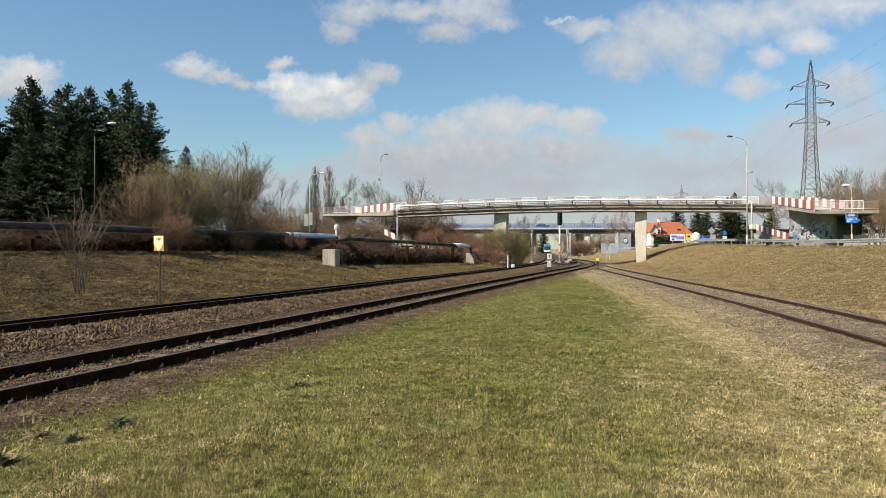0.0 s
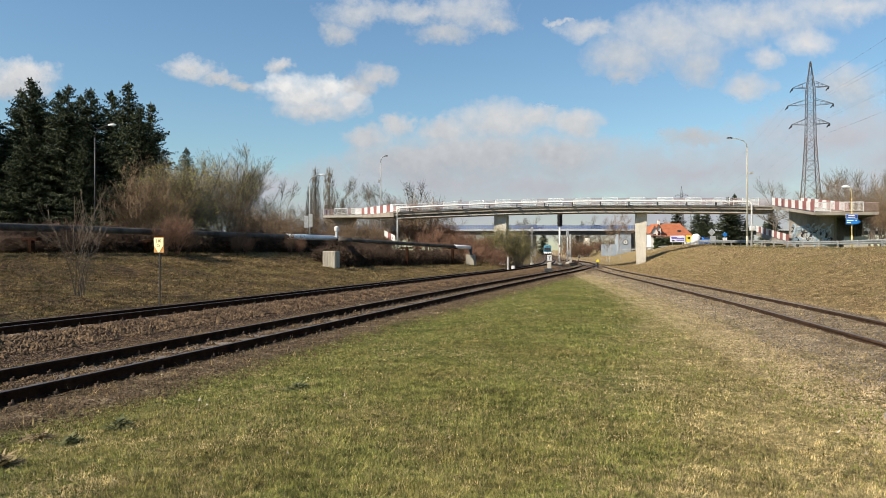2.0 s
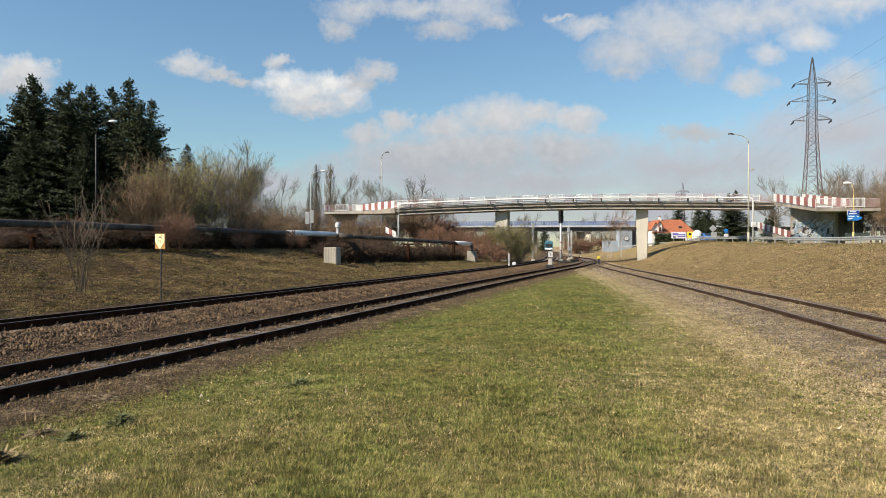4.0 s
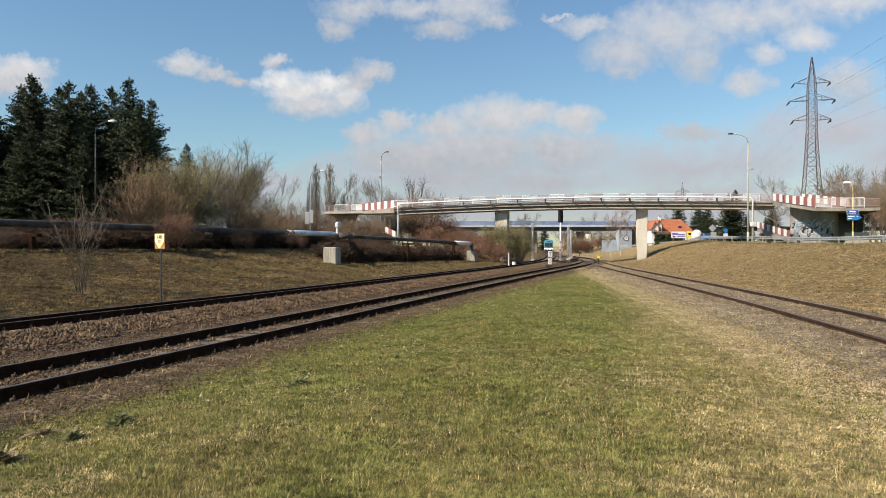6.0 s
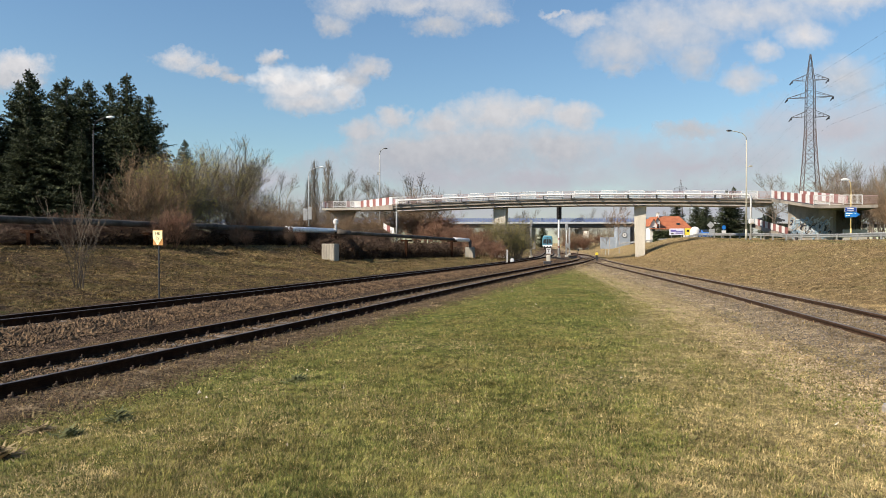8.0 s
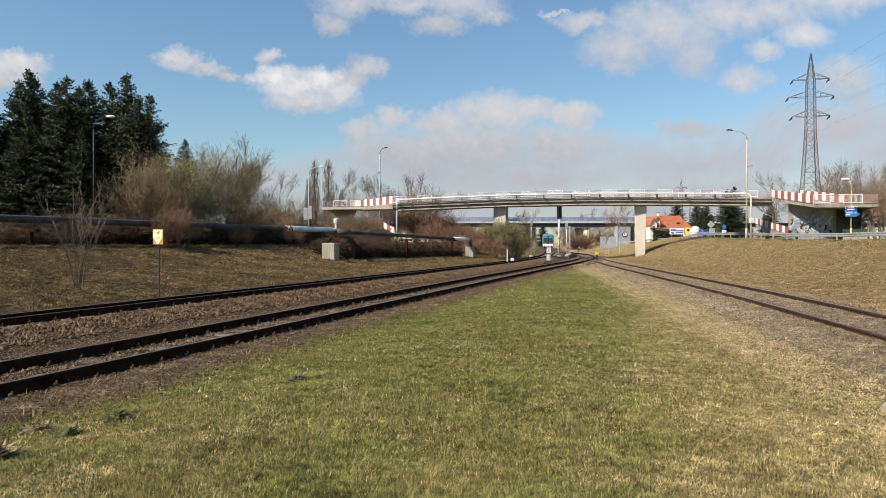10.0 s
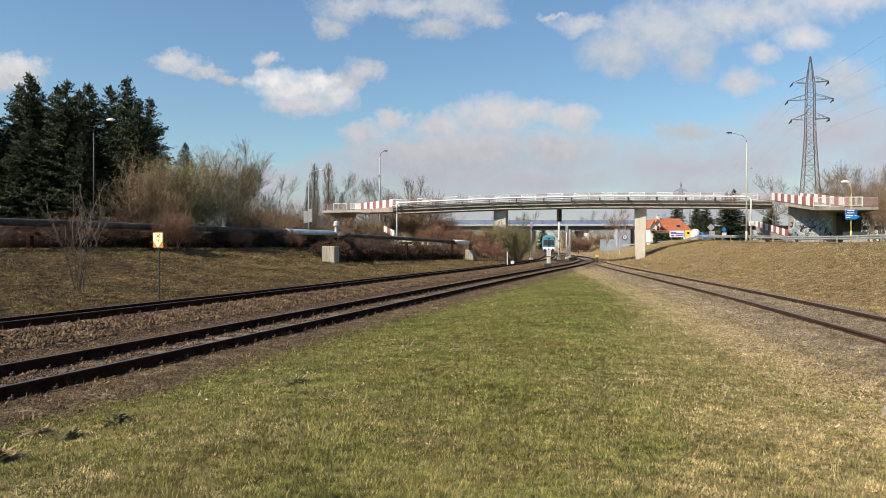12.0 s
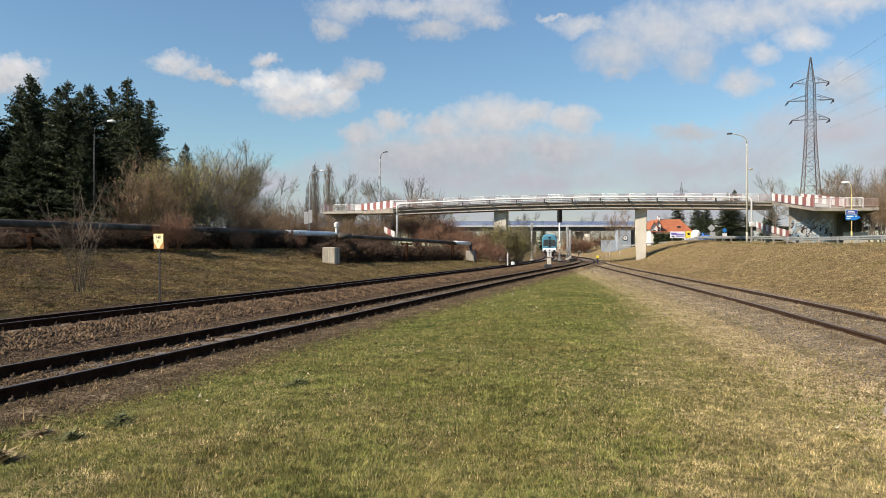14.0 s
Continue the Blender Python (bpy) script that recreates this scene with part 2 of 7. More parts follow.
def curve_through(knots, step=0.5):
    """A smooth line through plan points, evenly stepped: n x 2."""
    k = np.array(knots, float)
    k = np.vstack([2 * k[0] - k[1], k, 2 * k[-1] - k[-2]])
    out = []
    for i in range(1, len(k) - 2):
        p0, p1, p2, p3 = k[i - 1:i + 3]
        for u in np.linspace(0, 1, 40, endpoint=False):
            out.append(0.5 * (2 * p1 + (p2 - p0) * u + (2 * p0 - 5 * p1 + 4 * p2 - p3) * u ** 2 + (3 * p1 - p0 - 3 * p2 + p3) * u ** 3))
    out.append(k[-2])
    out = np.array(out)
    s = np.concatenate([[0], np.cumsum(np.hypot(*np.diff(out, axis=0).T))])
    q = np.arange(0, s[-1], step)
    return np.stack([np.interp(q, s, out[:, 0]), np.interp(q, s, out[:, 1])], 1)


NEAR = curve_through([(-17.2, -22), (-9.8, -3), (-5.75, 7.9), (-0.42, 24.2), (3.9, 37.2), (8.4, 50.4), (12.8, 63.4), (16.8, 78), (19.4, 93), (20.9, 110), (22.6, 130), (25.4, 150)])
MAIN = curve_through([(-24, -28), (-14.2, 0), (-9.1, 14.75), (-1.7, 36.4), (5.7, 58.2), (11.6, 80), (15.6, 100), (22.0, 140), (29.5, 190), (38.5, 250), (53.6, 350), (76, 500)])
SIDING = curve_through([(2.6, -25), (6.1, 0), (7.85, 12), (9.2, 21.5), (12.7, 48.3), (15.6, 68.6), (17.6, 82), (19.3, 93)])


def sides(line, x, y):
    """How far to the right of a line the points lie (left is minus), and how far along."""
    x, y = np.atleast_1d(x).astype(float), np.atleast_1d(y).astype(float)
    p = line[::8]
    d = np.diff(p, axis=0)
    d = np.vstack([d, d[-1:]])
    d /= np.hypot(d[:, 0], d[:, 1])[:, None]
    off, run = np.empty(len(x)), np.empty(len(x))
    for a in range(0, len(x), 20000):
        dx, dy = x[a:a + 20000, None] - p[None, :, 0], y[a:a + 20000, None] - p[None, :, 1]
        i = np.argmin(dx * dx + dy * dy, axis=1)
        r = np.arange(len(i))
        off[a:a + 20000] = dx[r, i] * d[i, 1] - dy[r, i] * d[i, 0]
        run[a:a + 20000] = i * 4.0 + dx[r, i] * d[i, 0] + dy[r, i] * d[i, 1]
    return off, run


def step01(a, b, x):
    u = np.clip((x - a) / (b - a), 0, 1)
    return u * u * (3 - 2 * u)


def straw_edge(y):
    """Where the lawn turns dry, in metres from the siding."""
    return np.interp(y, [3, 8, 14, 22], [-4.9, -4.3, -3.6, -2.9])


def lift(y):
    """How much higher the siding's side lies than the main line's."""
    return 0.2 * (1 - step01(14, 66, y))


def waves(x, y, size, seed):
    """Smooth level unevenness between -1 and 1."""
    r = np.random.RandomState(seed)
    z = np.zeros_like(x)
    for k in range(7):
        a, p, w = r.uniform(0, 6.28), r.uniform(0, 6.28), 2 * math.pi / (size * r.uniform(0.6, 1.8))
        z += np.sin((x * np.cos(a) + y * np.sin(a)) * w + p)
    return z / 4


def ground_z(x, y):
    x, y = np.atleast_1d(x).astype(float), np.atleast_1d(y).astype(float)
    om, _ = sides(MAIN, x, y)
    on, _ = sides(NEAR, x, y)
    os_, _ = sides(SIDING, x, y)
    right = np.where(y > 85, on, os_) - 5.5 * step01(92, 125, y)
    z = lift(y) * step01(1.6, 4.5, on)
    z += np.interp(-om, [2.2, 3.2, 8.5, 13, 18, 60, 300], [0, 0.06, 0.62, 1.62, 1.8, 2.2, 4.0])
    z += np.interp(right, [2.6, 5.2, 9.0, 12.2, 14.0, 16.2, 60, 300], [0, 0.25, 1.3, 1.95, 1.98, 1.86, 1.85, 3.6])
    z += np.interp(y, [40, 58, 72, 92, 136, 200, 260], [-0.12, -0.02, 0.3, 0.6, 1.05, 1.2, 0.4]) * step01(0, 1, (right - 4.6 - 7 * step01(90, 112, y)) / (4.6 + 9 * step01(90, 112, y))) * step01(80, 26, right)
    gap = step01(1.4, 1.9, -on)
    z += np.interp(om, [0.85, 0.97, 1.5, 2.7, 3.3], [0, 0.11, 0.12, -0.13, -0.1]) * np.where(om > 0.84, gap, 0)
    z += 0.055 * step01(0.85, 1.0, np.abs(on)) * step01(2.2, 1.6, np.abs(on)) + (waves(x, y, 0.5, 6) * 0.018 - 0.004) * (np.abs(on) < 0.66)
    z += np.where((om > -2.0) & (om < 0.84), -0.02, 0.0)
    z += 0.065 * step01(2.4, 1.2, np.abs(os_)) * step01(85, 78, y) + waves(x, y, 0.6, 7) * 0.012 * (np.abs(os_) < 1.6)
    z -= 0.002 * np.clip(y - 100, 0, 200)
    away = np.minimum(np.minimum(np.abs(om), np.abs(on)), np.abs(os_))
    z += waves(x, y, 2.2, 3) * 0.022 * step01(1.6, 3, away) + waves(x, y, 9, 4) * 0.06 * step01(2.5, 7, away)
    grassy = np.maximum(step01(2.6, 3.6, -om), step01(2.2, 3.2, right)) * step01(95, 60, y)
    z += (waves(x, y, 1.1, 73) * 0.045 + waves(x, y, 0.62, 74) * 0.03) * grassy
    z += (waves(x, y, 0.45, 68) - 0.5) * 0.011 * step01(2.0, 2.8, on) * step01(-2.4, -3.2, os_) * step01(24, 12, np.hypot(x, y))
    return z


def gz(x, y):
    return float(ground_z(x, y)[0])


def build_ground():
    """One sheet from the camera's feet to the horizon, finer in front."""
    front = np.arange(-52, 52.01, 0.3)
    back = np.arange(56, 304.1, 4.0)
    ang = np.radians(np.concatenate([front, back]))
    near = 1.6 * 1.014 ** np.arange(0, 290)
    rad = np.concatenate([[0.4, 0.8, 1.2], near, near[-1] * 1.05 ** np.arange(1, 80)])
    A, R = np.meshgrid(ang, rad)
    x, y = (R * np.sin(A)).ravel(), (R * np.cos(A)).ravel()
    z = ground_z(x, y)
    na, nr = len(ang), len(rad)
    i, j = np.meshgrid(np.arange(nr - 1), np.arange(na), indexing="ij")
    j2 = (j + 1) % na
    f = np.stack([i * na + j, (i + 1) * na + j, (i + 1) * na + j2, i * na + j2], -1).reshape(-1, 4)[:, ::-1]
    hub = np.stack([np.arange(na), np.full(na, na * nr), np.full(na, na * nr), (np.arange(na) + 1) % na], 1)
    verts = np.vstack([np.stack([x, y, z], 1), [[0, 0, z[:na].mean()]]])
    me = bulk("ground", verts, f, ground_material(), True)
    bm = bmesh.new()
    bm.from_mesh(me)
    bm.verts.ensure_lookup_table()
    for a, c, _, b in hub:
        bm.faces.new([bm.verts[a], bm.verts[b], bm.verts[c]]).smooth = True
    bmesh.ops.recalc_face_normals(bm, faces=bm.faces)
    bm.to_mesh(me)
    bm.free()
    om, on, os_ = sides(MAIN, x, y)[0], sides(NEAR, x, y)[0], sides(SIDING, x, y)[0]
    w = waves(x, y, 1.6, 8) * 0.5 + waves(x, y, 0.7, 9) * 0.25
    stones = np.maximum(step01(3.0, 2.4, -om) * step01(1.2, 2.4, -on) * (om > -2.6) , 0)
    stones = np.maximum(stones, (np.abs(om) < 2.3) * 1.0)
    soil = np.maximum(step01(2.15, 1.55, np.abs(on + 0.35 * w)), step01(-2.3, -1.7, os_ + 0.45 * w) * step01(2.2, 1.6, os_))
    soil = np.maximum(soil, ((on > -1) & (os_ < 1) & (y > 55)) * 1.0)
    bank = np.maximum(step01(2.1, 2.5, -om), step01(1.5, 2.6, np.where(y > 85, on, os_)))
    between = (np.abs(on) < 0.7) * 0.6
    stones = np.maximum(stones, between)
    dryness = step01(-5.0, -3.4, os_) * np.clip(1.15 - 0.5 * step01(-2.0, -1.0, os_), 0, 1) * (on > 2)
    for nm, val in (("dryness", dryness), ("stones", stones), ("soil", soil), ("bank", bank), ("leftward", (om < 0) * 1.0), ("litter", (om < 0) * np.clip(0.05 + 0.85 * step01(46, 20, y) + 0.5 * waves(x, y, 2.4, 71) + 0.35 * waves(x, y, 0.9, 72), 0, 0.95)), ("crest", step01(11.5, 13.0, os_ + 1.5 * w) * (om > 0) * step01(80, 60, y)), ("straw", step01(-1.6, 1.0, os_ - straw_edge(y) + 1.1 * w) * (os_ < 3) * (on > 2))):
        at = me.attributes.new(nm, "FLOAT", "POINT")
        at.data.foreach_set("value", np.append(val, 0).astype(np.float32))
    return tagged(new("ground", me), "mown grass, gravel and dry grassy banks along railway tracks", "ground", kind="structure")


def ground_material():
    m, t, b = nodes_of("ground_cover")
    co = t.nodes.new("ShaderNodeTexCoord").outputs["Object"]

    def noise_at(scale, detail=5.0, rough=0.6):
        n = add(t, "ShaderNodeTexNoise", Scale=scale, Detail=detail, Roughness=rough)
        t.links.new(co, n.inputs[0])
        return n.outputs[0]

    def value(nm):
        a = t.nodes.new("ShaderNodeAttribute")
        a.attribute_name = nm
        return a.outputs["Fac"]

    broad, mid, fine, finest = noise_at(0.35), noise_at(2.2), noise_at(24, 5, 0.8), noise_at(85, 4, 0.8)
    turf = ramp(t, broad, [(0.36, (0.10, 0.118, 0.024)), (0.5, (0.155, 0.152, 0.040)), (0.64, (0.225, 0.188, 0.066))])
    turf = mixed(t, ramp(t, mid, [(0.4, (0, 0, 0)), (0.68, (0.8, 0.8, 0.8))]), turf, (0.07, 0.092, 0.017))
    lumps = noise_at(4.6, 8, 0.8)
    dry = ramp(t, lumps, [(0.36, (0.085, 0.055, 0.026)), (0.46, (0.21, 0.147, 0.073)), (0.54, (0.33, 0.24, 0.125)), (0.66, (0.50, 0.385, 0.215))])
    dry = mixed(t, ramp(t, broad, [(0.42, (0, 0, 0)), (0.62, (0.7, 0.7, 0.7))]), dry, ramp(t, lumps, [(0.34, (0.085, 0.07, 0.022)), (0.66, (0.33, 0.26, 0.11))]))
    mossy = ramp(t, lumps, [(0.36, (0.02, 0.013, 0.006)), (0.45, (0.09, 0.06, 0.026)), (0.54, (0.22, 0.152, 0.07)), (0.66, (0.38, 0.275, 0.135))])
    mossy = mixed(t, ramp(t, broad, [(0.45, (0, 0, 0)), (0.65, (0.7, 0.7, 0.7))]), mossy, ramp(t, lumps, [(0.37, (0.018, 0.017, 0.006)), (0.5, (0.12, 0.11, 0.034)), (0.66, (0.28, 0.24, 0.085))]))
    earth = ramp(t, mid, [(0.3, (0.065, 0.045, 0.027)), (0.55, (0.145, 0.105, 0.065)), (0.72, (0.25, 0.19, 0.125))])
    tan = ramp(t, mid, [(0.3, (0.22, 0.165, 0.10)), (0.5, (0.35, 0.272, 0.17)), (0.7, (0.49, 0.39, 0.255))])
    earth = mixed(t, value("dryness"), earth, tan)
    grit = ramp(t, fine, [(0.35, (0.028, 0.019, 0.012)), (0.5, (0.085, 0.056, 0.036)), (0.65, (0.185, 0.13, 0.085))])
    mossy = mixed(t, value("litter"), mossy, ramp(t, lumps, [(0.37, (0.013, 0.009, 0.005)), (0.5, (0.055, 0.036, 0.02)), (0.62, (0.16, 0.11, 0.064))]))
    banks = mixed(t, value("leftward"), dry, mossy)
    part_dry = t.nodes.new("ShaderNodeMath")
    part_dry.operation = "MULTIPLY"
    t.links.new(value("straw"), part_dry.inputs[0])
    part_dry.inputs[1].default_value = 0.75
    col = mixed(t, part_dry.outputs[0], turf, ramp(t, mid, [(0.3, (0.23, 0.17, 0.083)), (0.5, (0.36, 0.28, 0.143)), (0.7, (0.48, 0.38, 0.207))]))
    banks = mixed(t, value("crest"), banks, ramp(t, mid, [(0.3, (0.075, 0.10, 0.025)), (0.7, (0.17, 0.18, 0.06))]))
    col = mixed(t, value("bank"), col, banks)
    col = mixed(t, value("soil"), col, earth)
    col = mixed(t, value("stones"), col, grit)
    col = mixed(t, 1.0, col, ramp(t, fine, [(0.34, (0.28, 0.27, 0.26)), (0.5, (0.95, 0.95, 0.95)), (0.66, (1.75, 1.75, 1.75))]), "MULTIPLY")
    col = mixed(t, 1.0, col, ramp(t, finest, [(0.32, (0.5, 0.5, 0.48)), (0.68, (1.5, 1.5, 1.5))]), "MULTIPLY")
    clump = noise_at(6.0, 4, 0.7)
    col = mixed(t, 1.0, col, ramp(t, clump, [(0.32, (0.52, 0.51, 0.5)), (0.68, (1.5, 1.5, 1.5))]), "MULTIPLY")
    t.links.new(col, b.inputs["Base Color"])
    b.inputs["Roughness"].default_value = 0.95
    b.inputs["Specular IOR Level"].default_value = 0.1
    bp = add(t, "ShaderNodeBump", Strength=1.0, Distance=0.08)
    t.links.new(fine, bp.inputs["Height"])
    heave = add(t, "ShaderNodeBump", Strength=1.0, Distance=0.08)
    t.links.new(mixed(t, value("bank"), (0.5, 0.5, 0.5), lumps), heave.inputs["Height"])
    t.links.new(heave.outputs[0], bp.inputs["Normal"])
    t.links.new(bp.outputs[0], b.inputs["Normal"])
    return m


build_ground()

# ---- rails and sleepers ----
RAIL_PROFILE = [(-0.072, 0), (0.072, 0), (0.072, 0.012), (0.014, 0.03), (0.010, 0.105), (0.035, 0.115), (0.035, 0.142), (0.028, 0.150),
                (-0.028, 0.150), (-0.035, 0.142), (-0.035, 0.115), (-0.010, 0.105), (-0.014, 0.03), (-0.072, 0.012)]


def shifted(line, off):
    d = np.gradient(line, axis=0)
    d /= np.hypot(d[:, 0], d[:, 1])[:, None]
    return line + off * np.stack([d[:, 1], -d[:, 0]], 1), d


def build_track(line, base, cant, label, upto, sunk=0.0, steel=RUST):
    """Rails on sleepers; base(y) is the height of the sleepers' tops, cant how much higher the near rail lies."""
    tr = thing("railway_track", (0, 0, 0), 0, label, "railway track", kind="structure")
    line = line[line[:, 1] < upto]
    for off, up in ((-0.75, 0.0), (0.75, cant)):
        p, _ = shifted(line, off)
        path = [(x, y, base(y) + up + 0.012) for x, y in p]
        part("rail", Geo().sweep(RAIL_PROFILE, path), steel, tr)
        part("rail_head", Geo().sweep([(-0.03, 0.1495), (0.03, 0.1495), (0.026, 0.1545), (-0.026, 0.1545)], path), RAILHEAD, tr)
    sl = Geo().box((0, 0, -0.1), (2.5, 0.26, 0.2), b=0.03).mesh("sleeper", SLEEPER_MAT)
    d = np.gradient(line, axis=0)
    run = np.concatenate([[0], np.cumsum(np.hypot(*np.diff(line, axis=0).T))])
    q = np.arange(0.3, run[-1], 0.6)
    xs, ys = np.interp(q, run, line[:, 0]), np.interp(q, run, line[:, 1])
    hx, hy = np.interp(q, run, d[:, 0]), np.interp(q, run, d[:, 1])
    lean = math.atan2(cant, 1.5)
    clips = Geo()
    rnd = random.Random(5)
    count = 0
    for x, y, a, b in zip(xs, ys, hx, hy):
        if y < -2 or y > 110:
            continue
        turn = math.atan2(-a, b)
        m = Matrix.Translation((x, y, base(y) + cant / 2 - sunk)) @ Matrix.Rotation(turn + rnd.uniform(-0.015, 0.015), 4, "Z") @ Matrix.Rotation(-lean, 4, "Y") @ Matrix.Translation((rnd.uniform(-0.03, 0.03), 0, rnd.uniform(-0.012, 0.004)))
        if count < 300:
            part("sleeper", sl, None, tr, at=m)
        count += 1
        if y > 75:
            continue
        for off in (-0.75, 0.75):
            clips.box((off, 0, 0.008), (0.36, 0.16, 0.02), m, 0.003)
            for e in (-0.11, 0.11):
                clips.box((off + e, 0, 0.036), (0.05, 0.06, 0.045), m, 0.01)
                clips.box((off + e * 1.2, 0, 0.06), (0.022, 0.022, 0.055), m, 0.005)
    tagged(part("fastenings", clips, CLIP_MAT, tr), kind="stuff")
    return tr


build_track(NEAR, lambda y: -0.002 * max(y - 100, 0), 0.03, "rusty railway track on weathered concrete sleepers sunk in soil", 128)
build_track(MAIN, lambda y: 0.03 - 0.002 * min(max(y - 100, 0), 200), 0.09, "curving main railway track on concrete sleepers in brown ballast", 420)
build_track(SIDING, lambda y: lift(y), 0.0, "disused rusty siding overgrown with dry grass and soil", 92, 0.05, RUST_BROWN)

# ---- footbridge over the tracks ----
AX = Vector((0.9915, -0.13, 0))
MID = Vector((22.2, 76.0, 0))


def deck_z(s):
    """Height of the deck's underside along the bridge."""
    return float(np.interp(s, [-30, -22, -15, -6, 0, 8, 14], [5.45, 5.76, 5.98, 6.1, 6.06, 5.95, 5.83]))


def along(s, side=0.0, z=0.0):
    p = MID + AX * s + Vector((-AX.y, AX.x, 0)) * side
    return Vector((p.x, p.y, z))


def railing_run(parent, a, b, tall=0.8, solid=False):
    """Posts, rails and bars from a to b (feet); solid: white and red sheets in turn."""
    a, b = Vector(a), Vector(b)
    run = (b - a).length
    d = (b - a) / run
    n = max(1, round(run / (1.05 if solid else 3.05)))
    step = run / n
    for i in range(n):
        p, q = a + d * step * i, a + d * step * (i + 1)
        up = Vector((0, 0, 1))
        if solid:
            g = Geo()
            side = Vector((-d.y, d.x, 0)).normalized() * 0.02
            v = []
            for o in (-side, side):
                v += [p + d * 0.01 + up * 0.08 + o, q - d * 0.01 + up * 0.08 + o, q - d * 0.01 + up * tall + o, p + d * 0.01 + up * tall + o]
            g.put(v, [(0, 1, 2, 3), (7, 6, 5, 4), (0, 4, 5, 1), (1, 5, 6, 2), (2, 6, 7, 3), (3, 7, 4, 0)])
            part("panel", g, RED_PAINT if i % 2 else WHITE_PAINT, parent, "faded red sheet" if i % 2 else "white sheet")
        else:
            e = p + d * step * 0.55
            g = Geo()
            for s0, s1, zz in ((p, e, tall), (p, e, 0.14)):
                g.tube([s0 + up * zz, s1 + up * zz], 0.036, 6)
            for s0 in (p, e):
                g.tube([s0, s0 + up * tall], 0.036, 6)
            k = 16
            for j in range(1, k):
                s0 = p + (e - p) * (j / k)
                g.tube([s0 + up * 0.14, s0 + up * tall], 0.014, 4, False)
            part("railing_panel", g, WHITE_PAINT, parent)
            g = Geo()
            for zz in (tall - 0.05, 0.14):
                g.tube([e + up * zz, q + up * zz], 0.022, 6)
            for j in range(1, 16):
                s0 = e + (q - e) * (j / 16)
                g.tube([s0 + up * 0.14, s0 + up * (tall - 0.05)], 0.014, 4, False)
            part("railing_link", g, PINK_PAINT, parent, "faded pinkish bars")


def pier(parent, s, wide_top, wide_foot, label):
    c = along(s)
    turn = radians(-17)
    top, foot = deck_z(s) - 0.12, gz(c.x, c.y) - 0.6
    g = Geo()
    h = [(wide_foot, 0.55, foot), (wide_top, 0.65, top - 0.55), (wide_top, 0.65, top)]
    verts, faces = [], []
    m = Matrix.Translation((c.x, c.y, 0)) @ Matrix.Rotation(turn, 4, "Z")
    for w, dp, z in h:
        b = 0.04
        for x, y in ((-w / 2 + b, -dp), (w / 2 - b, -dp), (w / 2, -dp + b), (w / 2, dp - b), (w / 2 - b, dp), (-w / 2 + b, dp), (-w / 2, dp - b), (-w / 2, -dp + b)):
            verts.append(m @ Vector((x, y, z)))
    for i in range(2):
        faces += [(i * 8 + k, i * 8 + (k + 1) % 8, i * 8 + 8 + (k + 1) % 8, i * 8 + 8 + k) for k in range(8)]
    faces += [tuple(range(8))[::-1], tuple(range(16, 24))]
    g.put(verts, faces)
    p = part("pier", g, PALE_CONCRETE, parent, label)
    for x in (-0.45, 0.0, 0.45):
        part("bearing", Geo().box((x * wide_top / 1.5, 0, top + 0.06), (0.22, 0.5, 0.12), m), DARK_STEEL, p)


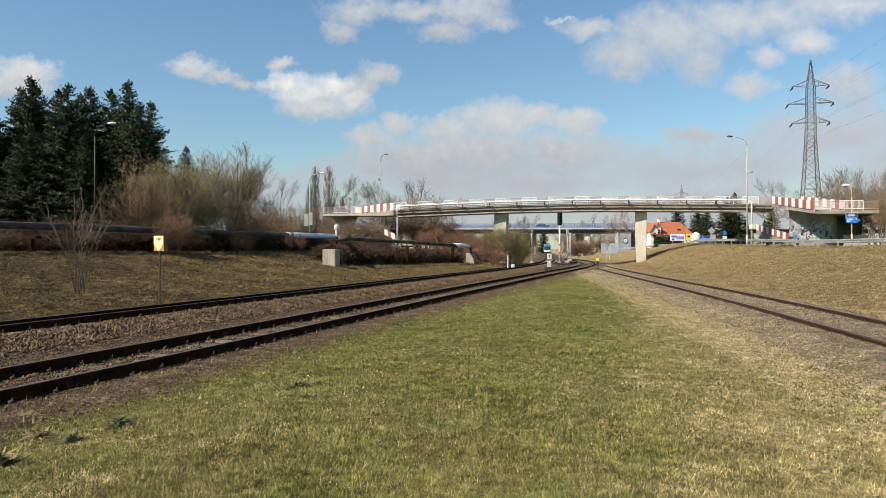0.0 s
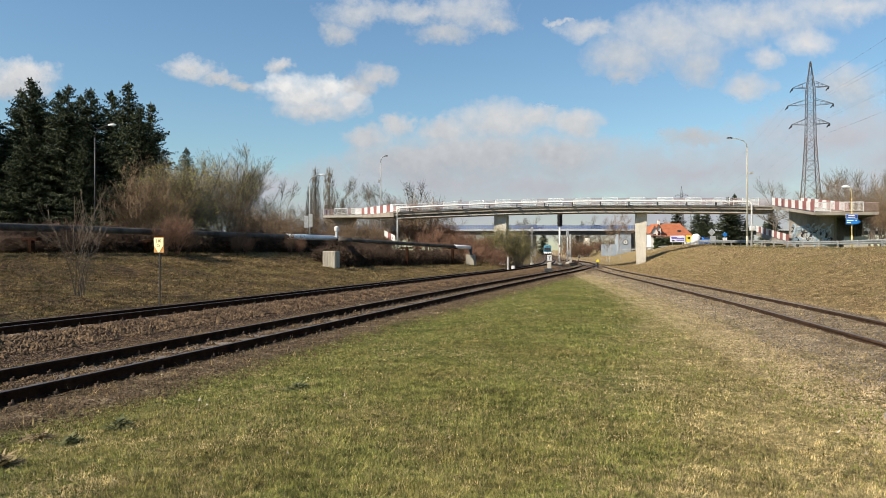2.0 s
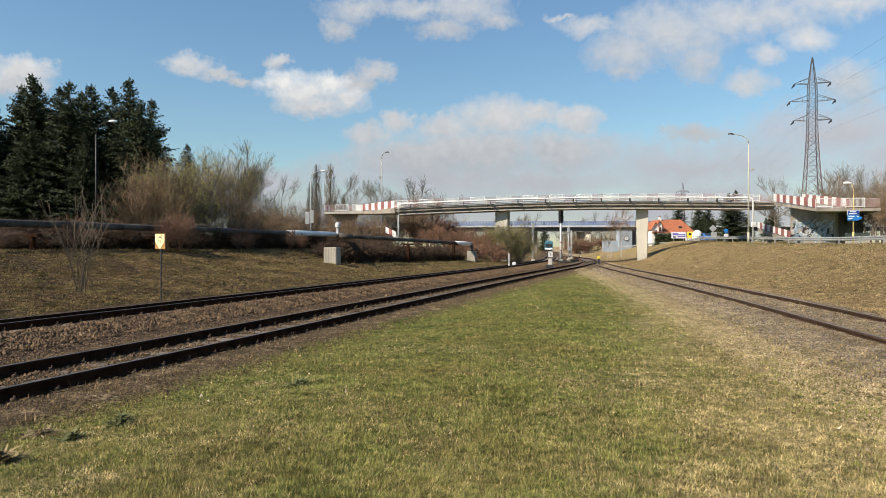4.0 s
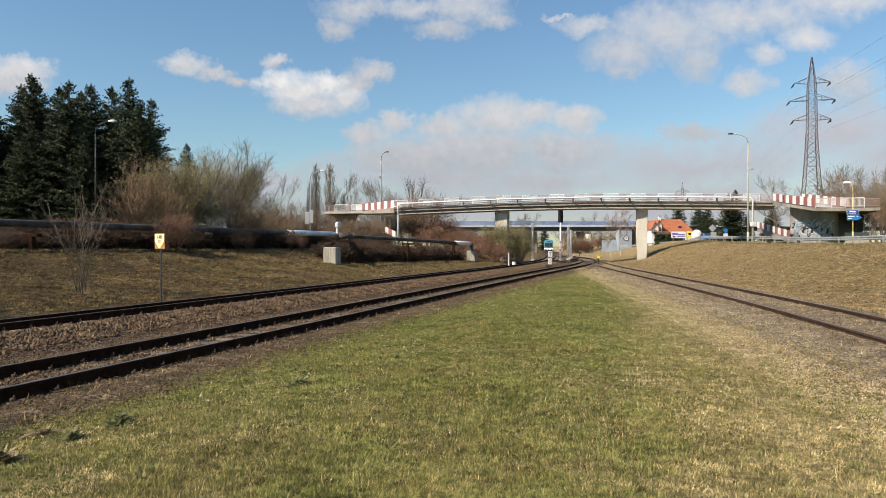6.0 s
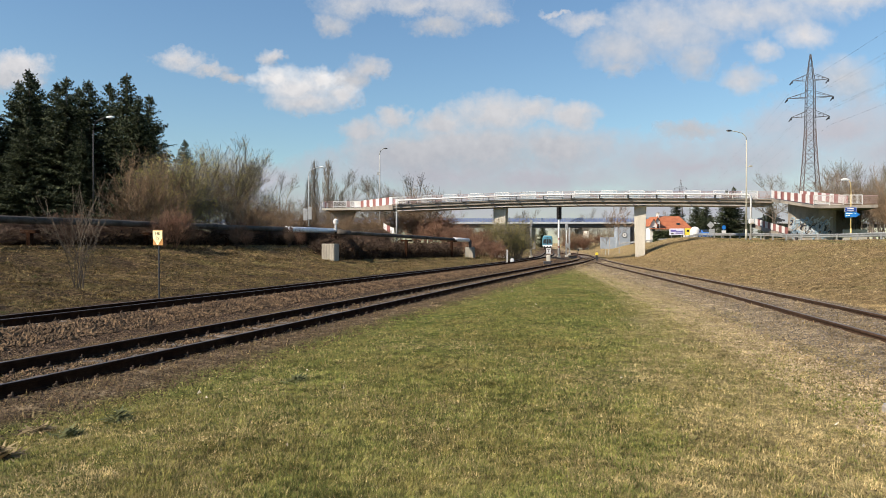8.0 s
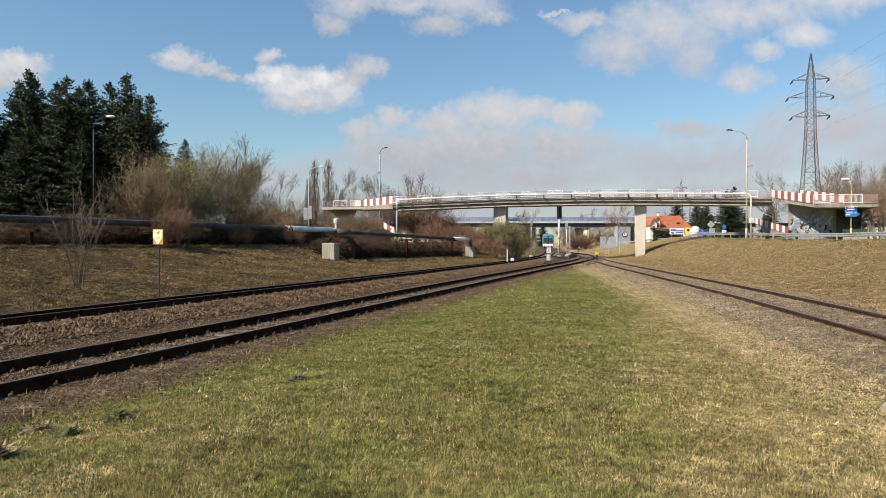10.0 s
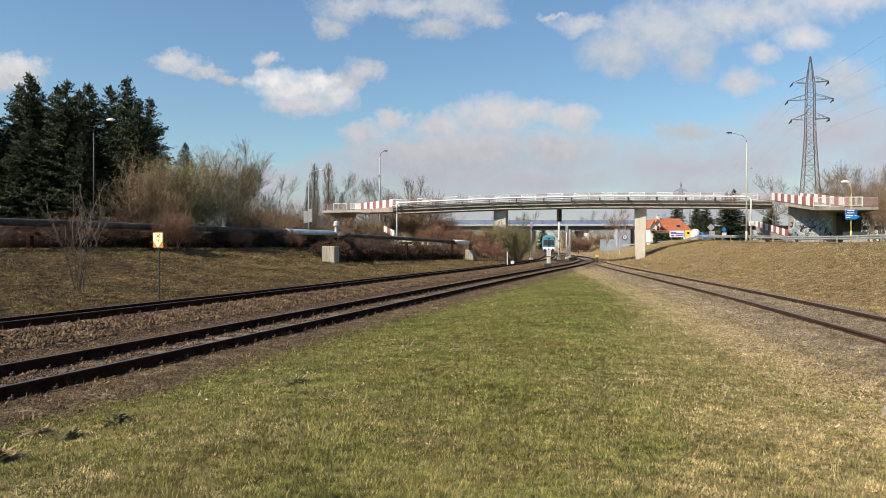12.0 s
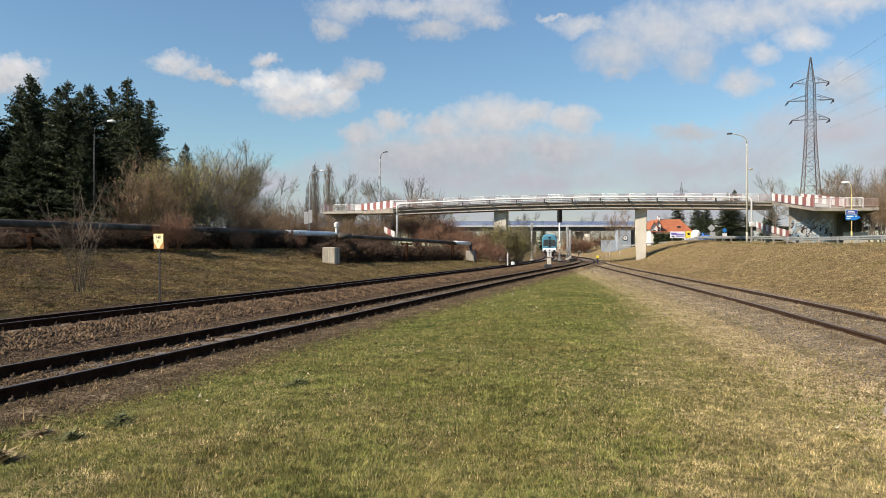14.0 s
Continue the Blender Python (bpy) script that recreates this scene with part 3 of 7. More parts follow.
def build_bridge():
    br = thing("footbridge", (0, 0, 0), 0, "arched concrete footbridge with white and red-white railings", "bridge", kind="structure")
    S = np.linspace(-28.0, 13.6, 44)
    prof = [(-1.25, 0.0), (1.25, 0.0), (1.25, 0.22), (1.6, 0.30), (1.6, 0.62), (1.72, 0.60), (1.72, 0.73), (-1.72, 0.73), (-1.72, 0.60), (-1.6, 0.62), (-1.6, 0.30), (-1.25, 0.22)]
    part("deck", Geo().sweep(prof, [along(s, 0, deck_z(s)) for s in S]), DECK_CONCRETE, br)
    for e in (-1, 1):
        part("bottom_flange", Geo().sweep([(e * 1.28 - 0.14, -0.07), (e * 1.28 + 0.14, -0.07), (e * 1.28 + 0.14, 0.06), (e * 1.28 - 0.14, 0.06)], [along(s, 0, deck_z(s)) for s in np.linspace(-27.5, 11, 40)]), CONCRETE, br, "pale lower flange")
    for side in (-1.66, 1.66):
        for s0, s1 in zip(np.arange(-28, 13.6, 5.9)[:-1], np.arange(-28, 13.6, 5.9)[1:]):
            railing_run(br, along(s0, side, deck_z(s0) + 0.73), along(s1, side, deck_z(s1) + 0.73))
    pier(br, -15.6, 1.45, 1.25, "pale tapered concrete pier")
    pier(br, 0.0, 1.3, 1.0, "pale tapered concrete pier")
    # white service pipe on brackets along the near edge, down a leg at each end
    pts = [along(-27.4, -1.95, deck_z(-27.4) - 0.1), along(-27.4, -1.95, deck_z(-27.4) + 0.95), along(-27.1, -1.95, deck_z(-27) + 1.12)]
    pts += [along(s, -1.95, deck_z(s) + 1.13) for s in np.linspace(-26.4, 10.2, 30)]
    pts += [along(11.0, -1.95, deck_z(10.6) + 1.08), along(11.2, -1.95, deck_z(10.8) + 0.8), along(11.2, -1.95, 1.9)]
    part("service_pipe_leg", Geo().tube([along(-27.4, -1.95, gz(-5, 79) - 0.2), along(-27.4, -1.95, deck_z(-27.4) - 0.1)], 0.1, 10), POLE_GREY, br, "grey lower leg of the pipe", True)
    part("service_pipe", Geo().tube(pts, 0.09, 10), WHITE_PAINT, br, "white pipe along the deck edge", True)
    part("meter_box", Geo().box((0, 0, 0), (0.5, 0.25, 0.5), Matrix.Translation(along(11.2, -2.1, 4.15)), 0.03), WHITE_PAINT, br)
    for s in np.arange(-26, 10, 3.05):
        part("bracket", Geo().box((0, 0, 0), (0.08, 0.34, 0.36), Matrix.Translation(along(s, -1.86, deck_z(s) + 0.86))), DARK_STEEL, br)
    # the far ramp turns towards the road and comes down to a landing
    top_r = along(13.4, -1.66, 0)
    r0, r1 = Vector((top_r.x, top_r.y, deck_z(13.4) + 0.74)), Vector((33.0, 60.2, 5.2))
    w = Vector((3.2, 0.3, 0))
    ramp_geo = Geo().put([r0, r1, r1 + w, r0 + w, r0 - Vector((0, 0, .32)), r1 - Vector((0, 0, .27)), r1 + w - Vector((0, 0, .27)), r0 + w - Vector((0, 0, .32))],
                         [(0, 1, 2, 3), (7, 6, 5, 4), (0, 4, 5, 1), (1, 5, 6, 2), (2, 6, 7, 3), (3, 7, 4, 0)])
    part("ramp", ramp_geo, DECK_CONCRETE, br)
    railing_run(br, r0, r1, 0.88, True)
    railing_run(br, r0 + w, r1 + w, 0.88, True)
    part("landing", Geo().slab([(33.0, 60.2), (38.2, 59.4), (41.0, 66.0), (38.6, 68.0), (36.2, 64.5)], 4.93, 5.2), DECK_CONCRETE, br)
    railing_run(br, (33.0, 60.25, 5.2), (35.4, 59.85, 5.2), 0.86)
    railing_run(br, (35.4, 59.85, 5.2), (38.2, 59.43, 5.2), 0.86)
    part("abutment", Geo().put([(35.4, 69.4, 1.2), (36.3, 63.0, 1.2), (36.6, 63.05, 1.2), (35.7, 69.45, 1.2), (35.4, 69.4, 5.85), (36.3, 63.0, 5.15), (36.6, 63.05, 5.15), (35.7, 69.45, 5.85)], [(3, 2, 1, 0), (4, 5, 6, 7), (0, 1, 5, 4), (1, 2, 6, 5), (2, 3, 7, 6), (3, 0, 4, 7)]), DECK_CONCRETE, br, "grey concrete wall with painted scrawls")
    part("abutment", Geo().slab([(36.9, 66.3), (40.7, 65.9), (40.75, 66.2), (36.95, 66.6)], 1.2, 4.93), DECK_CONCRETE, br, "shaded concrete wall below the landing")
    part("kerb_wall", Geo().slab([(36.4, 61.4), (38.3, 61.1), (38.35, 61.4), (36.45, 61.7)], 1.4, 3.05), CONCRETE, br, "low concrete wall")
    q0, q1 = Vector((37.2, 80.5, 3.95)), Vector((35.0, 68.6, 2.6))
    w2 = Vector((2.2, 0.3, 0))
    part("lower_ramp", Geo().put([q0, q1, q1 + w2, q0 + w2, q0 - Vector((0, 0, .4)), q1 - Vector((0, 0, .4)), q1 + w2 - Vector((0, 0, .4)), q0 + w2 - Vector((0, 0, .4))],
                                 [(0, 1, 2, 3), (7, 6, 5, 4), (0, 4, 5, 1), (1, 5, 6, 2), (2, 6, 7, 3), (3, 7, 4, 0)]), DECK_CONCRETE, br)
    railing_run(br, q0, q1, 0.78, True)
    rs = random.Random(9)
    foot, ahead = Vector((35.39, 69.4)), Vector((0.9, -6.4))
    for k in range(56):
        u = 0.04 + 0.86 * ((k * 0.37) % 1.0)
        zc, w0, h0 = rs.uniform(2.5, 4.1), rs.uniform(0.35, 0.8), rs.uniform(0.35, 0.9)
        pts = []
        for j in range(12):
            a = j / 11 * rs.uniform(4.0, 7.5)
            q = foot + ahead * (u + (w0 * math.sin(a + k) * 0.5 + 0.05 * j) / 7.2)
            pts.append((q.x - 0.02, q.y, zc + h0 * math.cos(a * 0.8 + k) * 0.5))
        part("painted_scrawl", Geo().tube(pts, 0.07, 5), (SCRAWL_PALE, SCRAWL_BLUE, SCRAWL_PALE, SCRAWL_BLUE, BLACK_SCRAWL)[k % 5], br, ("pale painted scrawl", "blue painted scrawl", "pale painted scrawl", "blue painted scrawl", "black painted scrawl")[k % 5])
    part("ramp_pillar", Geo().box((38.2, 79.9, 2.4), (0.5, 0.5, 2.6)), CONCRETE, br)
    # the other end
    l0 = along(-27.9, -1.66, deck_z(-28) + 0.74)
    l1 = Vector((-10.5, 87.5, 6.4))
    lw = Vector((0.5, 3.2, 0))
    part("ramp", Geo().put([l0, l1, l1 + lw, l0 + lw, l0 - Vector((0, 0, .6)), l1 - Vector((0, 0, .34)), l1 + lw - Vector((0, 0, .34)), l0 + lw - Vector((0, 0, .6))],
                           [(0, 1, 2, 3)[::-1], (7, 6, 5, 4)[::-1], (0, 4, 5, 1)[::-1], (1, 5, 6, 2)[::-1], (2, 6, 7, 3)[::-1], (3, 7, 4, 0)[::-1]]), DECK_CONCRETE, br)
    railing_run(br, l0, l1, 0.88, True)
    railing_run(br, l0 + lw, l1 + lw, 0.88, True)
    part("landing", Geo().slab([(-15.7, 88.5), (-9.2, 87.0), (-8.6, 91.5), (-15.5, 92)], 6.1, 6.4), CONCRETE, br)
    railing_run(br, l1, (-11.3, 87.65, 6.4), 0.86, True)
    railing_run(br, (-11.3, 87.65, 6.4), (-12.4, 87.85, 6.4), 0.86)
    railing_run(br, (-12.4, 87.85, 6.4), (-15.6, 88.48, 6.4), 0.86)
    railing_run(br, (-15.6, 88.5, 6.4), (-15.45, 91.9, 6.4), 0.86, True)
    part("flared_pillar", Geo().put([(-15.0, 89.4, 6.1), (-11.4, 89.0, 6.1), (-11.4, 90.6, 6.1), (-15.0, 91, 6.1), (-12.9, 89.6, 4.4), (-12.1, 89.4, 4.4), (-12.1, 90.4, 4.4), (-12.9, 90.6, 4.4),
                                     (-12.9, 89.6, 1.0), (-12.1, 89.4, 1.0), (-12.1, 90.4, 1.0), (-12.9, 90.6, 1.0)],
                                    [(0, 1, 2, 3)] + [(a + i, a + (i + 1) % 4, a + 4 + (i + 1) % 4, a + 4 + i)[::-1] for a in (0, 4) for i in range(4)] + [(11, 10, 9, 8)]), DECK_CONCRETE, br)
    railing_run(br, (-6.7, 77.5, 3.35), (-5.3, 74.5, 2.7), 0.75, True)
    return br


SCRAWL_PALE = worn("pale_spray", (0.30, 0.33, 0.35), (0.43, 0.455, 0.47), 3.0, 20, 0.8, 0.0)
SCRAWL_BLUE = worn("blue_spray", (0.19, 0.27, 0.34), (0.28, 0.37, 0.45), 3.0, 20, 0.8, 0.0)
BLACK_SCRAWL = worn("black_spray", (0.02, 0.02, 0.025), (0.05, 0.05, 0.06), 3.0, 20, 0.8, 0.0)
build_bridge()


# ---- road overpass farther off ----
def build_overpass():
    op = thing("road_overpass", (0, 0, 0), 0, "long concrete road overpass with blue railings", "bridge", kind="structure")
    line = [(-230, 242), (-130, 233), (0, 219), (33, 217), (66, 216), (142, 214), (320, 208)]
    pts = [Vector((x, y, 7.25)) for x, y in line]
    part("deck", Geo().sweep([(-5, 0.6), (5, 0.6), (5.6, 0.7), (5.6, 1.2), (-5.6, 1.2), (-5.6, 0.7)], pts), OVER_CONCRETE, op)
    # dark colour carries the shade that the deck's overhang throws on the girder
    part("girder", Geo().sweep([(-4.9, -0.45), (4.9, -0.45), (4.9, 0.62), (-4.9, 0.62)], pts), DARK_STEEL, op, "girder coloured dark for the deck overhang's shade")
    g = Geo()
    for e in (-5.3, 5.3):
        for zz in (1.6, 2.0, 2.35):
            g.sweep([(e - 0.04, zz), (e + 0.04, zz), (e + 0.04, zz + 0.12), (e - 0.04, zz + 0.12)], pts[:5])
        for x in np.arange(-60, 66, 0.5):
            y = float(np.interp(x, [a for a, _ in line], [b for _, b in line])) + e
            g.box((x, y, 9.1), (0.16, 0.06, 1.4))
    part("railing", g, BLUE_PAINT, op, "blue steel railing")
    for x, y, w in ((29.0, 218, 1.2), (43.6, 217, 1.3), (9, 219, 1.3)):
        part("column", Geo().box((x, y, 3.0), (w, 6.0, 7.1), b=0.1), DECK_CONCRETE, op)
    part("abutment", Geo().put([(42.4, 206, -0.5), (44.6, 206, -0.5), (44.6, 206, 5.6), (44.1, 206, 5.6), (42.4, 211, -0.5), (44.6, 211, -0.5), (44.6, 211, 5.6), (44.1, 211, 5.6)],
                               [(0, 1, 2, 3), (7, 6, 5, 4), (0, 4, 5, 1), (1, 5, 6, 2), (2, 6, 7, 3), (3, 7, 4, 0)]), PALE_CONCRETE, op)
    return op


OVER_CONCRETE = worn("overpass_concrete", (0.36, 0.38, 0.41), (0.48, 0.50, 0.53), 0.5, 10, 0.9, 0.1)
BLUE_PAINT = worn("blue_paint", (0.10, 0.14, 0.27), (0.15, 0.20, 0.36), 1.0, 10, 0.6, 0.0)
build_overpass()


# ---- heating pipe on the bank ----
PIPE = shifted(MAIN, -13.6)[0]


def build_pipe():
    pp = thing("heating_pipe", (0, 0, 0), 0, "long dark wrapped pipe on low posts along the bank", "pipe", kind="structure")
    line = PIPE[(PIPE[:, 1] > -6) & (PIPE[:, 1] < 57)]
    part("pipe", Geo().tube([(x, y, 2.83 + 0.012 * math.sin(y * 0.8)) for x, y in line[::4]], 0.17, 12), PIPE_MAT, pp, smooth=True)
    p = line[line[:, 1] > 49.4]
    part("sleeve", Geo().tube([(x, y, 2.84) for x, y in p[::3]], 0.21, 14), PIPE_BRIGHT, pp, "bright sheet-metal sleeve", True)
    # the loop to the lower anchor block, and the lower run to the second block
    x1, y1 = line[-1]
    bend = [(x1, y1, 2.83), (x1 + 0.3, y1 + 0.25, 2.82), (x1 + 0.55, y1 - 0.2, 2.8), (-7.6, 51, 2.68), (-7.15, 47.2, 2.56), (-6.9, 46.9, 2.54), (-6.5, 47.6, 2.53)]
    lower = [(-6.5 + 9.2 * u, 47.6 + 22.2 * u, 2.53 - 0.42 * u) for u in np.linspace(0.06, 1, 12)]
    part("pipe", Geo().tube(bend, 0.17, 12), PIPE_MAT, pp, smooth=True)
    part("pipe", Geo().tube([bend[-1]] + lower, 0.14, 12), PIPE_MAT, pp, smooth=True)
    part("sleeve", Geo().tube(lower[-3:], 0.2, 14), PIPE_BRIGHT, pp, "bright sheet-metal sleeve", True)
    part("riser", Geo().tube([lower[-1], (2.85, 69.9, 2.0), (2.85, 69.6, 1.6), (2.85, 69.6, 0.9)], 0.16, 10), PIPE_MAT, pp, smooth=True)
    part("vent", Geo().tube([(x1 + 0.2, y1, 2.8), (x1 + 0.2, y1, 3.4), (x1 + 0.2, y1, 3.45), (x1 + 0.2, y1, 3.75), (x1 + 0.2, y1, 3.85)], [0.1, 0.1, 0.2, 0.2, 0.08], 10), WHITE_PAINT, pp, "white pipe vent")
    for x, y in list(line[6::14]) + [q[:2] for q in lower[4:-1:5]]:
        zg = gz(x, y)
        low = (x, y) in [tuple(q[:2]) for q in lower]
        zt = 2.0 if low else 2.3
        m = Matrix.Translation((x - 0.2, y, 0)) @ Matrix.Rotation(radians(-19), 4, "Z")
        part("support", Geo().box((0, 0, (zg + zt) / 2 - 0.1), (0.22, 0.2, zt - zg + 0.2), m).box((0, 0, zt + 0.02), (1.0, 0.16, 0.14), m), RUST, pp)
    return pp


build_pipe()


def build_block(x, y, w, h, label):
    z = gz(x, y)
    b = thing("concrete_block", (x, y, z - 0.3), -16, label, "concrete block", "pipe anchor blocks")
    part("body", Geo().box((0, 0, (h + 0.3) / 2), (w, w * 0.8, h + 0.3), b=0.05), STREAKED, b)
    part("cap_plate", Geo().box((0, 0, h + 0.32), (w * 0.5, w * 0.4, 0.06), b=0.01), RUST, b)


build_block(-7.5, 45.5, 0.95, 1.12, "weathered concrete anchor block on the grassy bank")
build_block(2.85, 69.5, 0.9, 1.1, "weathered concrete anchor block at the foot of the bank")


# ---- trees ----
def bare_twigs(seed, tall, spread, stems, depth, thick, droop=0.0, tight=0.5, fine=0.008, wild=0.2):
    """Trunk and twigs of a leafless tree or shrub."""
    rnd = random.Random(seed)
    limbs, twigs, tips = Geo(), Geo(), []

    def grow(p, d, length, r, level):
        n = 4 if level < depth else 3
        pts, rad = [p], [r]
        for i in range(n):
            d = (d + Vector((rnd.gauss(0, wild), rnd.gauss(0, wild), rnd.gauss(0.03, 0.06) - droop * level))).normalized()
            p = p + d * length / n
            pts.append(p)
            rad.append(max(r * (1 - 0.6 * (i + 1) / n), fine))
        (limbs if level == 0 else twigs).tube(pts, rad, 5 if level == 0 else 3, False)
        if level >= depth:
            tips.append((pts[-1], d))
            return
        kids = rnd.randint(4, 6) if depth > 2 else rnd.randint(2, 4)
        for k in range(kids):
            u = rnd.uniform(0.25, 1.0) if k else 1.0
            i = min(int(u * n), n - 1)
            q = pts[i].lerp(pts[i + 1], u * n - i)
            side = Vector((rnd.gauss(0, 1), rnd.gauss(0, 1), rnd.gauss(0.25, 0.5))).normalized()
            nd = (d * (1 - tight) + side * tight).normalized() if k else d
            grow(q, nd, length * rnd.uniform(0.5, 0.72), max(r * 0.5, fine), level + 1)

    for i in range(stems):
        a = rnd.uniform(0, 6.28)
        lean = spread * rnd.uniform(0.15, 1.0)
        d = Vector((math.cos(a) * lean, math.sin(a) * lean, 1)).normalized()
        grow(Vector((math.cos(a), math.sin(a), 0)) * 0.12 * (stems > 1), d, tall * rnd.uniform(0.42, 0.55), thick * rnd.uniform(0.7, 1.0), 0)
    return limbs, twigs, tips


def bud_quads(tips, seed, size, each):
    rnd = random.Random(seed)
    g = Geo()
    for p, d in tips:
        for k in range(each):
            q = p - d * rnd.uniform(0, 0.6) + Vector((rnd.gauss(0, 0.1), rnd.gauss(0, 0.1), rnd.gauss(0, 0.1)))
            a = Vector((rnd.gauss(0, 1), rnd.gauss(0, 1), rnd.gauss(0, 1))).normalized() * size
            b = a.orthogonal().normalized() * size * 0.5
            g.put([q - a, q + b, q + a, q - b], [(0, 1, 2, 3)])
    return g


KINDS = {}


TWIG_SAP = worn("dull_twig", (0.055, 0.043, 0.031), (0.125, 0.10, 0.074), 1.5, 20, 0.95, 0.0, island=0.3)


def tree_kind(key, twig_mat, bark, buds=0, bud_size=0.05, **shape):
    limbs, twigs, tips = bare_twigs(**shape)
    meshes = [("trunk", limbs.mesh("trunk", bark)), ("crown", twigs.mesh("crown", twig_mat))]
    if buds:
        meshes.append(("foliage", bud_quads(tips, 3, bud_size, buds).mesh("foliage", BUDS)))
    KINDS[key] = meshes


def plant(key, name, x, y, size, turn, label, category, group="", sink=0.08, z=None):
    t = thing(name, (x, y, (gz(x, y) if z is None else z) - sink), turn, label, category, group)
    t.scale = (size, size, size) if not isinstance(size, tuple) else size
    for nm, me in KINDS[key]:
        part(nm, me, None, t)
    return t


tree_kind("shrub_a", TWIG_BROWN, BARK, seed=1, tall=4.6, spread=0.6, stems=11, depth=3, thick=0.036, fine=0.006, wild=0.13, droop=-0.012, tight=0.5)
tree_kind("shrub_b", TWIG_RED, TWIG_RED, seed=2, tall=3.4, spread=0.75, stems=14, depth=3, thick=0.028, fine=0.007, wild=0.14, droop=-0.01, tight=0.5)
tree_kind("shrub_c", TWIG_GREY, BARK, buds=4, bud_size=0.04, seed=3, tall=4.4, spread=0.55, stems=12, depth=3, thick=0.04, fine=0.006, wild=0.13, droop=-0.012, tight=0.5)
tree_kind("sapling", TWIG_SAP, TWIG_SAP, seed=24, tall=3.9, spread=0.22, stems=8, depth=2, thick=0.022, tight=0.42, fine=0.006, wild=0.13, droop=-0.03)
tree_kind("tree_a", TWIG_GREY, BARK, seed=5, tall=10.5, spread=0.12, stems=1, depth=4, thick=0.15, tight=0.5, fine=0.010, wild=0.12, droop=-0.015)
tree_kind("willow", TWIG_GREY, BARK, buds=3, bud_size=0.05, seed=6, tall=9.0, spread=0.5, stems=5, depth=4, thick=0.10, tight=0.5, fine=0.008, wild=0.12, droop=-0.012)
tree_kind("brush", TWIG_DARK, TWIG_DARK, seed=12, tall=3.4, spread=0.85, stems=12, depth=3, thick=0.03, fine=0.009)
tree_kind("birch", TWIG_BROWN, BIRCH_BARK, seed=8, tall=10.5, spread=0.10, stems=1, depth=4, thick=0.085, tight=0.45, droop=-0.01, fine=0.009, wild=0.11)


def poplar_mesh(seed, tall, wide):
    """A slender crown of many nearly upright limbs set all along the trunk."""
    rnd = random.Random(seed)
    trunk = Geo().tube([(0, 0, 0), (0.05, 0, tall * 0.5), (0, 0.05, tall)], [tall * 0.011, tall * 0.007, 0.015], 6)
    crown = Geo()
    for k in range(95):
        u = 0.05 + 0.88 * (k / 95)
        a = k * 2.4 + rnd.uniform(-0.4, 0.4)
        out = Vector((math.cos(a), math.sin(a), 0))
        length = tall * (0.30 * (1 - u) ** 0.6 + 0.05) * rnd.uniform(0.8, 1.15)
        reach = wide * math.sin(math.pi * min(u * 0.8 + 0.2, 1.0)) ** 0.6 * rnd.uniform(0.6, 1.1)
        p0 = Vector((0, 0, u * tall))
        limb = [p0, p0 + out * reach * 0.55 + Vector((0, 0, length * 0.3)), p0 + out * reach * 0.9 + Vector((0, 0, length * 0.65)), p0 + out * reach + Vector((0, 0, length))]
        crown.tube(limb, [0.05, 0.04, 0.028, 0.014], 3, False)
        for m in range(9):
            i = rnd.randint(0, 2)
            q = limb[i].lerp(limb[i + 1], rnd.random())
            side = Vector((rnd.gauss(0, 0.3), rnd.gauss(0, 0.3), 0)) + out * 0.12
            ln = length * rnd.uniform(0.16, 0.34)
            crown.tube([q, q + side * ln * 0.6 + Vector((0, 0, ln * 0.5)), q + side * ln * 0.8 + Vector((0, 0, ln))], [0.02, 0.017, 0.011], 3, False)
    return [("trunk", trunk.mesh("trunk", BARK)), ("crown", crown.mesh("crown", TWIG_GREY))]


KINDS["poplar"] = poplar_mesh(7, 18.0, 1.25)


